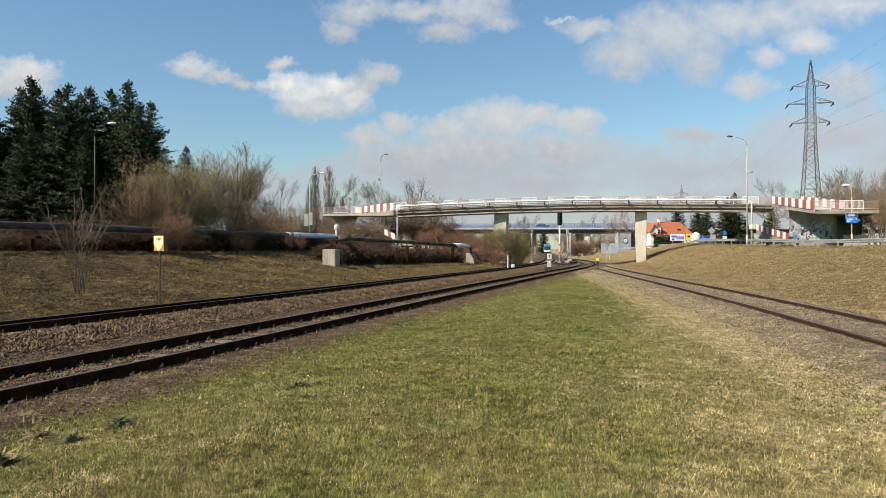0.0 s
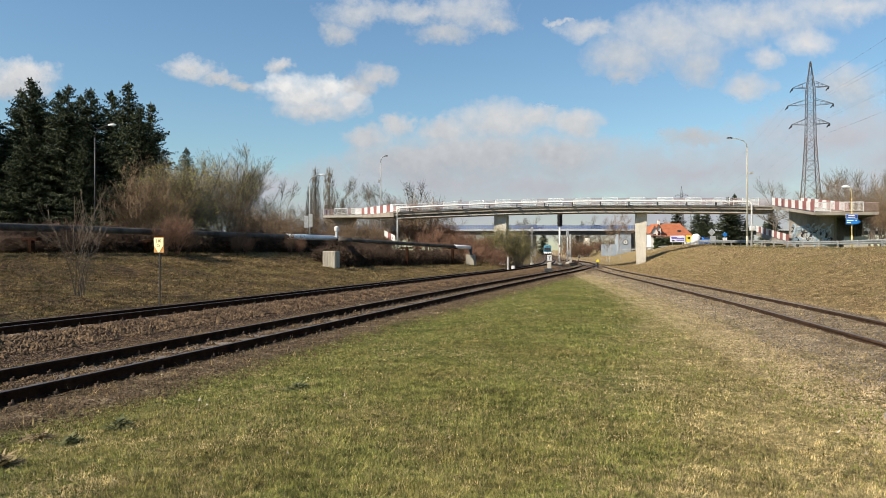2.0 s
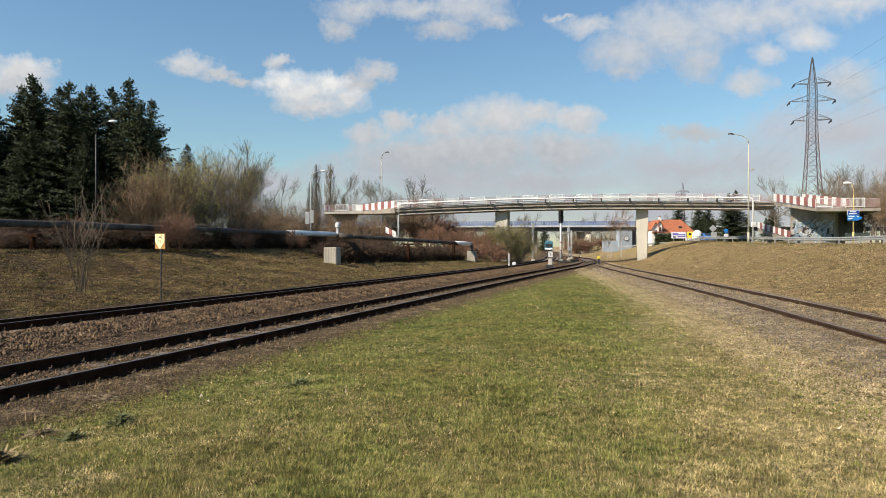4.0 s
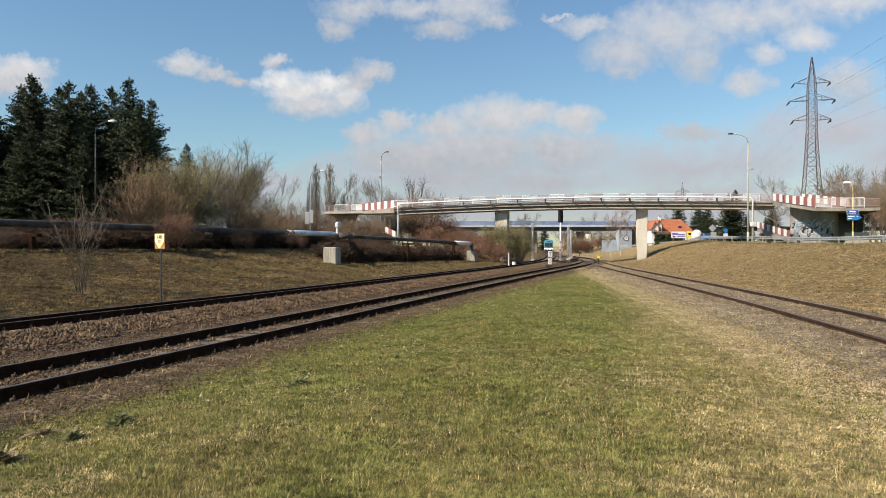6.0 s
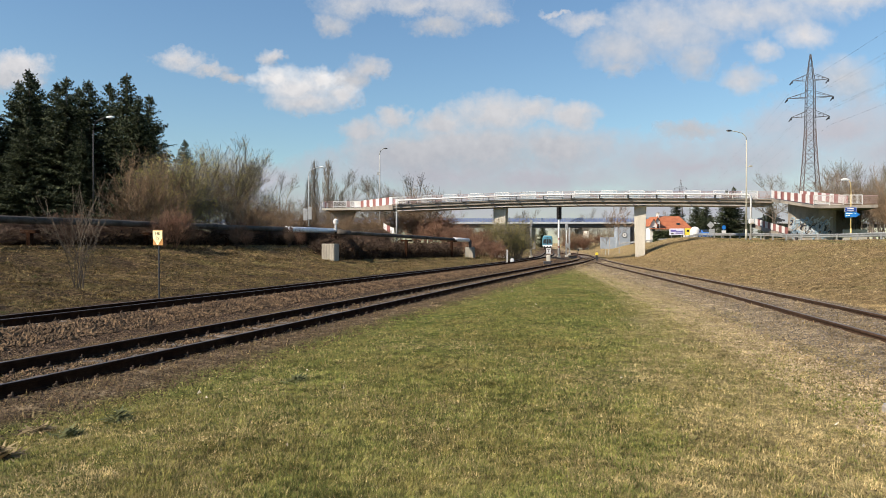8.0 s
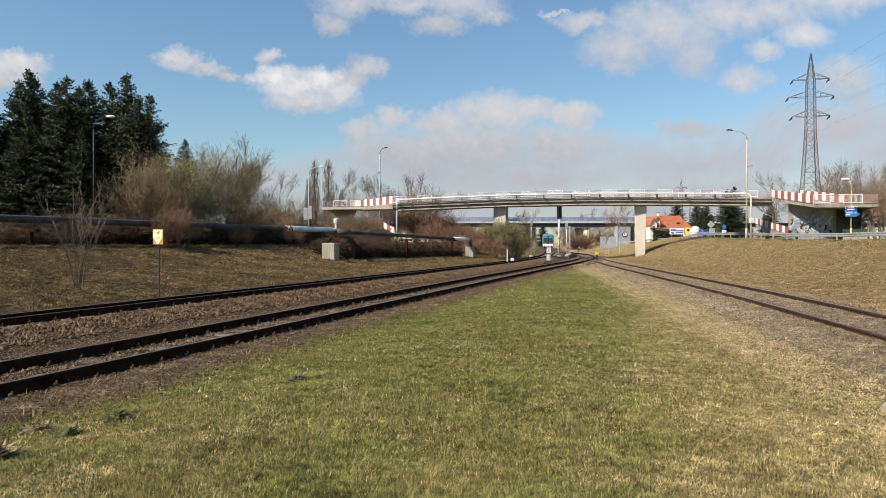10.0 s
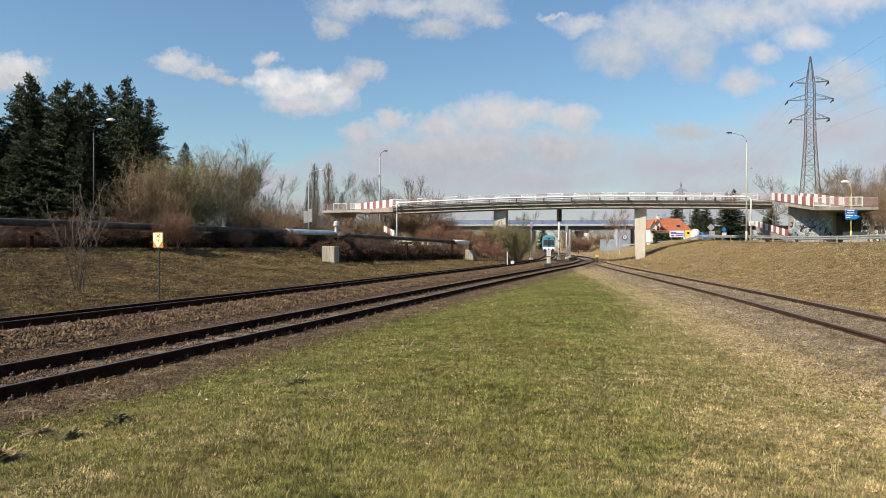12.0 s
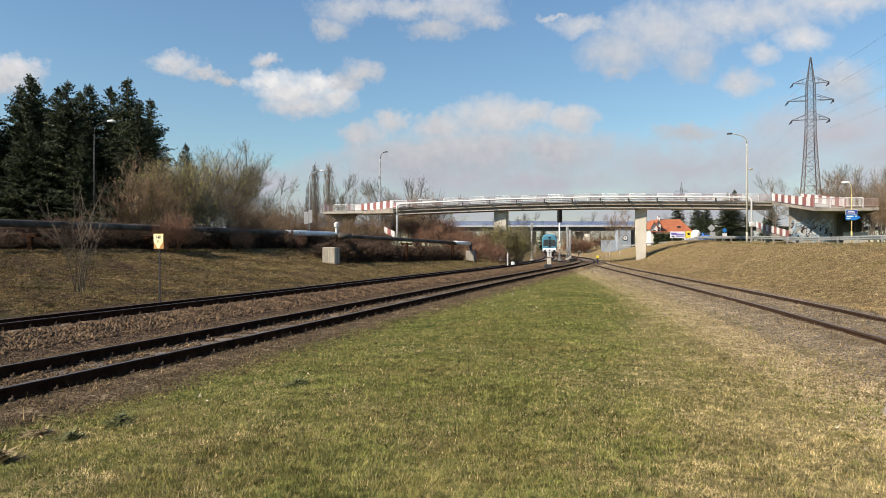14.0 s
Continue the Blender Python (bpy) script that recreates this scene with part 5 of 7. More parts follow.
def build_barrier():
    gr = thing("guard_rail", (0, 0, 0), 0, "galvanised steel safety barrier along the road edge", "guard rail", kind="structure")
    line = curve_through([(24.0, 18), (27.6, 34), (30.2, 47), (33.2, 70), (36.0, 92), (40.5, 116), (45.2, 136), (44.2, 146), (38.5, 151)], 0.5)
    level = np.convolve(np.pad(ground_z(line[:, 0], line[:, 1]), 12, mode="edge"), np.ones(25) / 25, "valid")
    path = [(x, y, z) for (x, y), z in zip(line, level)]
    prof = [(0.0, 0.44), (-0.05, 0.48), (-0.05, 0.55), (0.0, 0.585), (0.0, 0.605), (-0.05, 0.64), (-0.05, 0.71), (0.0, 0.75), (0.012, 0.745), (-0.035, 0.70), (-0.035, 0.645), (0.012, 0.61), (0.012, 0.58), (-0.035, 0.545), (-0.035, 0.49), (0.012, 0.445)]
    part("beam", Geo().sweep(prof, path[::2]), OLD_ZINC, gr)
    post = Geo().box((0, 0, 0.2), (0.12, 0.07, 1.05), b=0.01).mesh("post", OLD_ZINC)
    for x, y, z in path[2::7]:
        part("post", post, None, gr, at=Matrix.Translation((x - 0.07, y, z)) @ Matrix.Rotation(radians(-8), 4, "Z"))


build_barrier()
ROOF_TILE = worn("orange_roof_tile", (0.27, 0.085, 0.04), (0.37, 0.13, 0.062), 1.2, 6, 0.8, 0.3)
WALL_WHITE = worn("white_render", (0.62, 0.6, 0.55), (0.74, 0.72, 0.67), 1.0, 20, 0.9, 0.1)
HALL_GREY = worn("hall_cladding", (0.24, 0.28, 0.32), (0.33, 0.37, 0.41), 0.8, 20, 0.8, 0.1)
HEDGE = leafy("hedge_leaves", (0.02, 0.03, 0.012), (0.06, 0.07, 0.03), 0.8, 0.1)
GLASS_DARK = worn("dark_window", (0.02, 0.025, 0.03), (0.05, 0.06, 0.07), 2.0, 20, 0.15, 0.0, spec=0.5)
BRIGHT_YELLOW = worn("bright_yellow", (0.75, 0.58, 0.05), (0.85, 0.68, 0.09), 2.0, 20, 0.5, 0.0)
BILL_WHITE = worn("billboard_print", (0.62, 0.6, 0.72), (0.8, 0.8, 0.84), 1.0, 20, 0.5, 0.0)
PURPLE = worn("purple_print", (0.12, 0.10, 0.35), (0.2, 0.16, 0.45), 1.0, 20, 0.5, 0.0)
TARP_BLUE = worn("blue_car_paint", (0.015, 0.10, 0.40), (0.03, 0.16, 0.5), 1.0, 20, 0.3, 0.0, spec=0.5)


def prism_roof(x0, x1, y0, y1, z0, z1, hip=0.0):
    ym = (y0 + y1) / 2
    return Geo().put([(x0, y0, z0), (x1, y0, z0), (x1, y1, z0), (x0, y1, z0), (x0 + hip, ym, z1), (x1 - hip, ym, z1)],
                     [(0, 1, 5, 4), (2, 3, 4, 5), (1, 2, 5), (3, 0, 4), (3, 2, 1, 0)])


def build_house():
    z = gz(51.4, 150)
    h = thing("house", (51.4, 150, z), 3, "white house with a low orange tiled roof and small gables", "house")
    e, r = 5.0 - z, 7.95 - z
    part("wall", Geo().box((0, 4, e / 2 - 0.2), (7.2, 8, e + 0.6), b=0.05), WALL_WHITE, h)
    part("roof", prism_roof(-4.0, 4.0, -0.7, 8.7, e - 0.1, r, 1.3), ROOF_TILE, h, "orange tiled roof")
    for k, (x, w, y0, top) in enumerate(((-5.3, 1.5, -1.5, 7.3 - z), (-4.2, 1.2, -0.9, 7.7 - z))):
        lo = top - w * 0.95
        part("gable_wing", Geo().put([(x - w / 2, y0, -0.2), (x + w / 2, y0, -0.2), (x + w / 2, y0, lo), (x, y0, top - 0.15), (x - w / 2, y0, lo), (x - w / 2, 4, -0.2), (x + w / 2, 4, -0.2), (x + w / 2, 4, lo), (x, 4, top - 0.15), (x - w / 2, 4, lo)],
                                     [(0, 1, 2, 3, 4), (9, 8, 7, 6, 5), (0, 5, 6, 1), (1, 6, 7, 2), (4, 9, 5, 0)]), WALL_WHITE, h)
        q = w / 2 + 0.25
        lo -= 0.25
        part("wing_roof", Geo().put([(x - q, y0 - 0.3, lo), (x, y0 - 0.3, top), (x + q, y0 - 0.3, lo), (x - q, 4, lo), (x, 4, top), (x + q, 4, lo), (x - q, y0 - 0.3, lo - 0.15), (x, y0 - 0.3, top - 0.18), (x + q, y0 - 0.3, lo - 0.15), (x - q, 4, lo - 0.15), (x, 4, top - 0.18), (x + q, 4, lo - 0.15)],
                                    [(0, 1, 4, 3), (1, 2, 5, 4), (6, 9, 10, 7), (7, 10, 11, 8), (0, 6, 7, 1), (1, 7, 8, 2), (0, 3, 9, 6), (2, 8, 11, 5)]), ROOF_TILE, h)
        wd = part("window", Geo().box((x, y0 - 0.03, lo - 0.7), (0.6, 0.1, 0.9), b=0.01), GLASS_DARK, h)
        part("frame", Geo().box((x, y0 - 0.02, lo - 0.7), (0.74, 0.08, 1.04), b=0.01), WHITE_PAINT, wd)
    part("porch_roof", Geo().box((-4.9, -1.9, 5.0 - z), (2.6, 1.0, 0.22), b=0.04), ROOF_TILE, h)
    ch = part("chimney", Geo().box((-2.4, 3.6, r + 0.1), (0.5, 0.5, 1.2), b=0.03), WALL_WHITE, h)
    part("chimney_cap", Geo().box((-2.4, 3.6, r + 0.75), (0.65, 0.65, 0.12)), CONCRETE, ch)
    part("roof_window", Geo().box((1.2, 1.0, (e + r) / 2 - 0.35), (0.7, 0.4, 0.4), b=0.02), GLASS_DARK, h)


build_house()


def build_board(x, y, z, w, h, material, label, marks):
    b = thing("billboard", (x, y, gz(x, y)), 0, label, "billboard")
    z -= gz(x, y)
    p = part("panel", Geo().box((0, 0, z + h / 2), (w, 0.1, h), b=0.02), material, b)
    for mx, mz, mw, mh, mm in marks:
        part("printed_shape", Geo().box((mx, -0.07, z + mz), (mw, 0.03, mh), b=0.01), mm, p)
    for s in (-0.35, 0.35):
        part("leg", Geo().box((s * w, 0.1, z / 2), (0.12, 0.12, z + 0.4)), POLE_GREY, b)


build_board(46.7, 135, 3.45, 2.9, 1.3, BILL_WHITE, "white and purple advertising board by the road", ((-0.7, 0.85, 1.1, 0.4, PURPLE), (0.55, 0.75, 1.4, 0.22, PURPLE), (0.5, 0.4, 1.5, 0.2, PURPLE), (-0.9, 0.3, 0.5, 0.25, BLACK)))
build_board(48.9, 135, 3.5, 1.1, 1.3, BRIGHT_YELLOW, "small yellow advertising board by the road", ((0, 0.8, 0.5, 0.4, BLACK),))


def build_car(name, material, label, x=0, y=0, z=0, turn=0):
    c = thing(name, (x, y, z), turn, label, "car")
    prof = [(-2.1, 0.35), (2.1, 0.35), (2.15, 0.62), (2.0, 0.85), (1.05, 0.98), (0.35, 1.42), (-1.1, 1.45), (-1.85, 1.0), (-2.12, 0.85)]
    g = Geo()
    v = [(x, -0.86, zz) for x, zz in prof] + [(x, 0.86, zz) for x, zz in prof]
    k = len(prof)
    g.put(v, [tuple(range(k)), tuple(range(k, 2 * k))[::-1]] + [(i, i + k, (i + 1) % k + k, (i + 1) % k)[::-1] for i in range(k)])
    part("body", g, material, c)
    o = [(0.85, 1.0), (0.28, 1.36), (-1.02, 1.39), (-1.6, 1.02)]
    for s in (-0.875, 0.875):
        part("side_window", Geo().put([(x, s, zz) for x, zz in o] + [(x, s * 0.98, zz) for x, zz in o], [(0, 1, 2, 3), (7, 6, 5, 4)]), GLASS_DARK, c)
    for o in ([(1.03, 1.0), (0.38, 1.405)], [(-1.15, 1.43), (-1.83, 1.02)]):
        (xa, za), (xb, zb) = o
        part("windscreen", Geo().put([(xa + 0.012, -0.7, za + 0.012), (xa + 0.012, 0.7, za + 0.012), (xb + 0.012, 0.62, zb + 0.012), (xb + 0.012, -0.62, zb + 0.012)], [(0, 1, 2, 3)]), GLASS_DARK, c)
    for x in (-1.3, 1.3):
        for s in (-0.8, 0.8):
            w = part("wheel", Geo().tube([(x, s - 0.1, 0.32), (x, s + 0.1, 0.32)], 0.32, 14), BLACK, c)
            part("rim", Geo().tube([(x, s - 0.11, 0.32), (x, s + 0.11, 0.32)], 0.19, 10), SIGN_BACK, w)
    return c


build_car("parked_car", TARP_BLUE, "blue car parked behind the roadside barrier", 44.2, 114, gz(44.5, 114) + 0.25, 80)
tank = thing("storage_tank", (45.5, 122, gz(45.5, 122) + 0.1), 0, "white domed tank behind the roadside barrier", "tank")
part("shell", Geo().tube([(0, 0, 0), (0, 0, 1.4), (0, 0, 2.0), (0, 0, 2.35), (0, 0, 2.5)], [0.9, 0.9, 0.78, 0.5, 0.1], 16), WHITE_PAINT, tank, smooth=True)
part("band", Geo().tube([(0, 0, 1.3), (0, 0, 1.4)], 0.93, 16), SIGN_BACK, tank)
part("valve", Geo().tube([(0, 0, 2.45), (0, 0, 2.65)], 0.12, 8), DARK_STEEL, tank)


def road_sign(x, y, z_top, shape, label):
    z = gz(x, y)
    s = thing("road_sign", (x, y, z), 0, label, "road sign", "road signs")
    h = z_top - z
    part("post", Geo().tube([(0, 0, -0.2), (0, 0, h)], 0.04, 8), POLE_GREY, s)
    if shape == "diamond":
        g = Geo().box((0, 0, 0), (0.75, 0.03, 0.75), Matrix.Translation((0, -0.07, h - 0.4)) @ Matrix.Rotation(radians(45), 4, "Y"), 0.005)
        part("diamond_plate", g, SIGN_BACK, s)
        plate("lower_plate", s, 0.15, h - 1.4, 0.8, 0.95, SIGN_BACK)
    else:
        part("round_plate", Geo().tube([(0, -0.08, h - 0.35), (0, -0.05, h - 0.35)], 0.29, 16), SIGN_BLUE, s)
        plate("lower_plate", s, 0, h - 1.1, 0.6, 0.7, WHITE_PAINT)


road_sign(37.6, 95, 4.75, "diamond", "back of a diamond road sign on a post")
road_sign(38.2, 92, 4.3, "round", "round blue road sign over a white plate")

# grey hall beyond the siding with a round emblem
hall = thing("hall_building", (40.4, 150, gz(40.4, 150)), 0, "low blue-grey hall with a pale round emblem", "building")
hz = 5.65 - gz(40.4, 150)
part("wall", Geo().box((0, 2.2, hz / 2 - 0.3), (3.0, 2.4, hz + 0.6), b=0.05), HALL_GREY, hall)
part("roof", Geo().box((0, 2.2, hz + 0.08), (3.3, 2.8, 0.22), b=0.05), DARK_STEEL, hall)
part("annex", Geo().box((2.0, 2.6, hz / 2 - 0.3), (1.0, 2.2, hz + 0.4), b=0.05), DARK_STEEL, hall, "dark narrow annex")
em = part("emblem", Geo().tube([(0.2, 0.98, hz * 0.55), (0.2, 0.93, hz * 0.55)], 0.62, 20), BLACK, hall, "dark ring")
part("emblem_disc", Geo().tube([(0.2, 0.96, hz * 0.55), (0.2, 0.90, hz * 0.55)], 0.45, 20), WHITE_PAINT, em, "pale disc")
part("emblem_mark", Geo().box((0.2, 0.90, hz * 0.55), (0.28, 0.05, 0.4), b=0.03), BLACK, em)
part("low_wall", Geo().box((-3.2, 2.2, hz * 0.22 - 0.3), (3.4, 0.3, hz * 0.44 + 0.6), b=0.03), HALL_GREY, hall)


# ---- railway signs, signals and posts ----
def build_shield():
    x, y = -8.5, 20.3
    z = gz(x, y)
    s = thing("railway_sign", (x, y, z), -28, "yellow and white shield sign with numbers on a thin post", "railway sign")
    h = 2.02 - z
    part("post", Geo().tube([(0, 0.03, -0.3), (0, 0.03, h)], 0.022, 8), DARK_STEEL, s)
    b = part("backboard", Geo().box((0, 0, h - 0.05), (0.43, 0.02, 0.46), b=0.005), SIGN_RUST, s, "orange-brown board")
    o = [(-0.205, 0.19), (-0.205, -0.02), (-0.02, -0.235), (0.02, -0.235), (0.205, -0.02), (0.205, 0.19)]
    k = len(o)
    g = Geo().put([(x, -0.022, h - 0.03 + zz) for x, zz in o] + [(x, -0.011, h - 0.03 + zz) for x, zz in o],
                  [tuple(range(k)), tuple(range(k, 2 * k))[::-1]] + [(i, i + k, (i + 1) % k + k, (i + 1) % k) for i in range(k)])
    p = part("shield", g, SIGN_YELLOW, s, "pale yellow shield")
    for text, zz, size in (("140", 0.05, 0.15), ("25", -0.075, 0.12)):
        cu = bpy.data.curves.new("numeral", "FONT")
        cu.body, cu.size, cu.align_x, cu.extrude = text, size, "CENTER", 0.002
        me = bpy.data.meshes.new_from_object(bpy.data.objects.new("numeral", cu))
        me.materials.clear()
        me.materials.append(BLACK)
        part("numeral", me, None, p, at=pose(0, -0.025, h - 0.03 + zz, 90))


build_shield()


def mast(name, x, y, tall, label, material=GALVANISED, r=0.07, bands=False):
    z = gz(x, y)
    s = thing(name, (x, y, z), 0, label, "railway signal", "railway signals")
    part("mast", Geo().tube([(0, 0, -0.3), (0, 0, tall)], r, 10), material, s, smooth=True)
    part("foot", Geo().box((0, 0, 0.05), (0.45, 0.45, 0.4), b=0.06), CONCRETE, s)
    if bands:
        for i in range(2):
            part("band", Geo().tube([(0, 0, 1.2 + i * 1.0), (0, 0, 1.4 + i * 1.0)], r * 1.06, 10), RED_PAINT, s, "faded red band")
    part("ladder", Geo().tube([(0.12, 0.16, 0.4), (0.12, 0.16, tall - 0.4)], 0.015, 5).tube([(-0.12, 0.16, 0.4), (-0.12, 0.16, tall - 0.4)], 0.015, 5), GALVANISED, s)
    return s


sg = mast("railway_signal", 14.45, 84, 5.0, "railway signal with a tall black backboard on a banded mast", WHITE_PAINT, 0.09, True)
bb = part("backboard", Geo().tube([(-0.0, 0, 4.75), (0, 0, 4.8)], 0.01, 4).box((0.0, -0.12, 5.8), (0.62, 0.1, 2.15), b=0.05), BLACK, sg, "black signal backboard")
for i in range(5):
    part("hood", Geo().tube([(0, -0.16, 5.1 + i * 0.34), (0, -0.36, 5.1 + i * 0.34)], 0.11, 10, False), BLACK, bb)
s2 = mast("railway_signal", 17.6, 96, 4.6, "grey railway mast with small lamp case")
part("lamp_case", Geo().box((0, -0.1, 4.3), (0.35, 0.3, 0.7), b=0.04), POLE_GREY, s2)
part("relay_box", Geo().box((0.1, -0.15, 1.6), (0.4, 0.3, 0.6), b=0.03), POLE_GREY, s2)
s3 = mast("railway_signal", 11.4, 87, 4.8, "slender grey railway mast beside bushes")
part("lamp_case", Geo().box((0, -0.1, 4.4), (0.32, 0.3, 0.8), b=0.04), POLE_GREY, s3)
for x, y, h in ((18.7, 100, 4.2), (20.3, 108, 4.4)):
    mast("catch_post", x, y, h, "thin grey post beside the tracks", POLE_GREY, 0.05)


def small_post(name, x, y, parts, label, category):
    s = thing(name, (x, y, gz(x, y)), 0, label, category)
    for nm, geo, mat in parts:
        part(nm, geo, mat, s)
    return s


st = small_post("stop_marker", 9.72, 62.0, [("post", Geo().box((0, 0, 0.35), (0.34, 0.3, 0.95), b=0.04), PALE_CONCRETE), ("plate", Geo().box((0, -0.05, 1.22), (0.40, 0.04, 0.5), b=0.01), WHITE_PAINT)],
                "white plate with black letter T on a concrete post", "railway sign")
cu = bpy.data.curves.new("letter", "FONT")
cu.body, cu.size, cu.align_x, cu.extrude = "T", 0.42, "CENTER", 0.003
me = bpy.data.meshes.new_from_object(bpy.data.objects.new("letter", cu))
me.materials.clear()
me.materials.append(BLACK)
part("letter", me, None, st, at=pose(0, -0.08, 1.08, 90))
small_post("marker_stone", 6.2, 60.0, [("stone", Geo().box((0, 0, 0.15), (0.30, 0.22, 0.66), b=0.05), WHITE_PAINT)], "small whitewashed marker stone beside the track", "marker")
small_post("edge_stone", 4.24, 6.42, [("stone", Geo().box((0, 0, 0.02), (0.10, 0.09, 0.12), b=0.02), DECK_CONCRETE), ("cap", Geo().box((0, 0, 0.083), (0.07, 0.06, 0.012), b=0.004), POLE_GREY)], "small grey concrete marker in the dry lawn", "marker")
small_post("marker_post", 5.55, 58.0, [("post", Geo().box((0, 0, 0.45), (0.09, 0.09, 1.6), b=0.01), WHITE_PAINT), ("cap", Geo().box((0, 0, 1.27), (0.11, 0.11, 0.06), b=0.01), POLE_GREY)], "slim whitish post beside the track", "post")
small_post("switch_lantern", 15.05, 66.0, [("stand", Geo().box((0, 0, 0.2), (0.16, 0.16, 0.7), b=0.02), DARK_STEEL), ("lantern", Geo().box((0, 0, 0.66), (0.26, 0.24, 0.26), b=0.03), BRIGHT_YELLOW)], "yellow switch lantern on a low stand", "switch lantern")
small_post("point_machine", 15.4, 80.0, [("case", Geo().box((0, 0, 0.2), (0.9, 0.5, 0.3), b=0.06), DARK_STEEL), ("lever", Geo().tube([(0.5, 0, 0.4), (0.65, 0, 1.0)], 0.03, 6).box((0.66, 0, 1.05), (0.18, 0.12, 0.18)), DARK_STEEL)], "dark point machine with a lever by the switch", "point machine")
small_post("point_machine", 8.45, 54.5, [("case", Geo().box((0, 0, 0.18), (0.6, 0.4, 0.26), b=0.04), DARK_STEEL), ("lever", Geo().tube([(0.1, 0, 0.2), (0.45, 0, 0.34)], 0.03, 6), DARK_STEEL)], "small dark switch lever box between the tracks", "point machine")

# ---- bushes and far trees ----
rb = random.Random(21)
# brush under and behind the pipe; its dark twig colour deepens the shade there
BRUSH = shifted(MAIN, -15.3)[0]
run = BRUSH[(BRUSH[:, 1] > 30) & (BRUSH[:, 1] < 72)]
for i in range(110):
    x, y = run[int(len(run) * i / 110)]
    x, y = x + rb.uniform(-1.6, 1.0), y + rb.uniform(-0.3, 0.3)
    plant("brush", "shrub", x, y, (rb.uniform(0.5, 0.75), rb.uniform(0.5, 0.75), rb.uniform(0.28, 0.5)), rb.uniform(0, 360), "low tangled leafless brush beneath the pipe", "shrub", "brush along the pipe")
RISE = shifted(MAIN, -12.7)[0]
for b, s, k in ((-0.415, 0.62, "shrub_b"), (-0.39, 0.7, "shrub_b"), (-0.372, 0.5, "brush"), (-0.30, 0.5, "brush"), (-0.285, 0.42, "shrub_b"), (-0.225, 0.5, "brush"), (-0.21, 0.4, "shrub_b"), (-0.55, 0.45, "brush")):
    x, y = RISE[np.argmin(np.abs(RISE[:, 0] - b * RISE[:, 1]) + 9 * (RISE[:, 1] < 6))]
    plant(k, "shrub", x, y, (s * 0.62, s * 0.62, s * 1.02), b * 900, "reddish leafless bush growing up past the pipe", "shrub", "brush along the pipe")
for i in range(60):
    u = rb.uniform(-0.05, 1.0)
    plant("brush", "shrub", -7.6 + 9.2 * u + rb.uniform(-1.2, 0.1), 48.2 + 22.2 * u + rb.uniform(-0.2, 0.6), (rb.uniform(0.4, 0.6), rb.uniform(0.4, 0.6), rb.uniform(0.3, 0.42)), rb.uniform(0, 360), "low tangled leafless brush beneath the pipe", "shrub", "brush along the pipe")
# reddish scrub between pipe end and bridge pier, greening willow at the pier
for x, y, s in ((0.6, 78, 1.0), (2.2, 76.5, 1.0), (3.6, 74.5, 0.9), (4.6, 78.5, 1.1), (1.5, 83, 1.2), (-0.8, 84, 1.2), (-3.0, 82, 1.1), (3.3, 71, 0.6), (5.3, 73, 0.7), (-1.5, 78, 0.9), (6.0, 70.5, 0.55)):
    plant("shrub_b", "shrub", x, y, s, x * 77, "reddish leafless scrub near the bridge pier", "shrub", "scrub by the pier")
for x, y, s in ((8.0, 77, 1.0), (7.2, 75.5, 0.95), (8.9, 79.5, 0.95), (6.0, 75.8, 0.95), (8.6, 75, 0.7)):
    plant("shrub_c", "shrub", x, y, s, x * 50, "budding yellow-green bush at the bridge pier", "shrub", "scrub by the pier")
for x, y, s in ((-3.6, 90, 1.6), (-2.0, 92, 1.55), (-5.2, 91, 1.3), (1.5, 97, 0.7), (-7.5, 84, 0.75), (-9.6, 83, 0.8), (-11.5, 84, 0.75), (-6.0, 86, 0.9), (-14.2, 84, 0.6), (-16.5, 79, 0.6), (-19.5, 76, 0.9), (-22, 78, 1.0), (-17.5, 66, 0.7), (-20, 70, 0.9), (4, 100, 0.7), (7.5, 104, 0.8), (-3.2, 84, 0.8), (-1, 87, 0.8)):
    plant("shrub_a", "shrub", x, y, s, x * 31, "leafless brown bush by the bridge ramp", "shrub", "bushes by the ramp")
for x, y, s in ((-21, 92, 0.8), (-23, 100, 0.9), (-17, 104, 1.0), (-13, 112, 0.95), (-9, 118, 1.05), (-4, 112, 1.0), (-27, 96, 0.85), (-30, 110, 1.0), (-19, 120, 1.1), (-11, 103, 0.92), (-9.4, 106, 0.95), (-2.6, 106, 0.95), (-3.4, 100, 0.85), (-6.5, 110, 0.85), (-14.5, 100, 0.8), (1.0, 118, 0.8), (-10.2, 99, 0.85), (-8.3, 101, 0.8)):
    plant("tree_a", "bare_tree", x, y, s, x * 17, "leafless tree beyond the bridge ramp", "tree", "bare trees")
for x, y, s in ((27.0, 110, 0.95), (29.5, 113, 0.9), (25.0, 104, 0.55)):
    plant("birch", "birch_tree", x, y, s, x * 13, "leafless birch on the bank", "tree", "birches")
for x, y, s in ((40.5, 66, 0.9), (41.5, 62, 0.95), (43.5, 66, 0.9), (39.6, 58.5, 0.75), (41, 57, 0.8), (42.5, 59, 0.9), (43, 55, 0.9)):
    plant("shrub_a", "shrub", x, y, s * 1.3, x * 23, "tangled leafless bush beside the bridge landing", "shrub", "bushes by the landing")
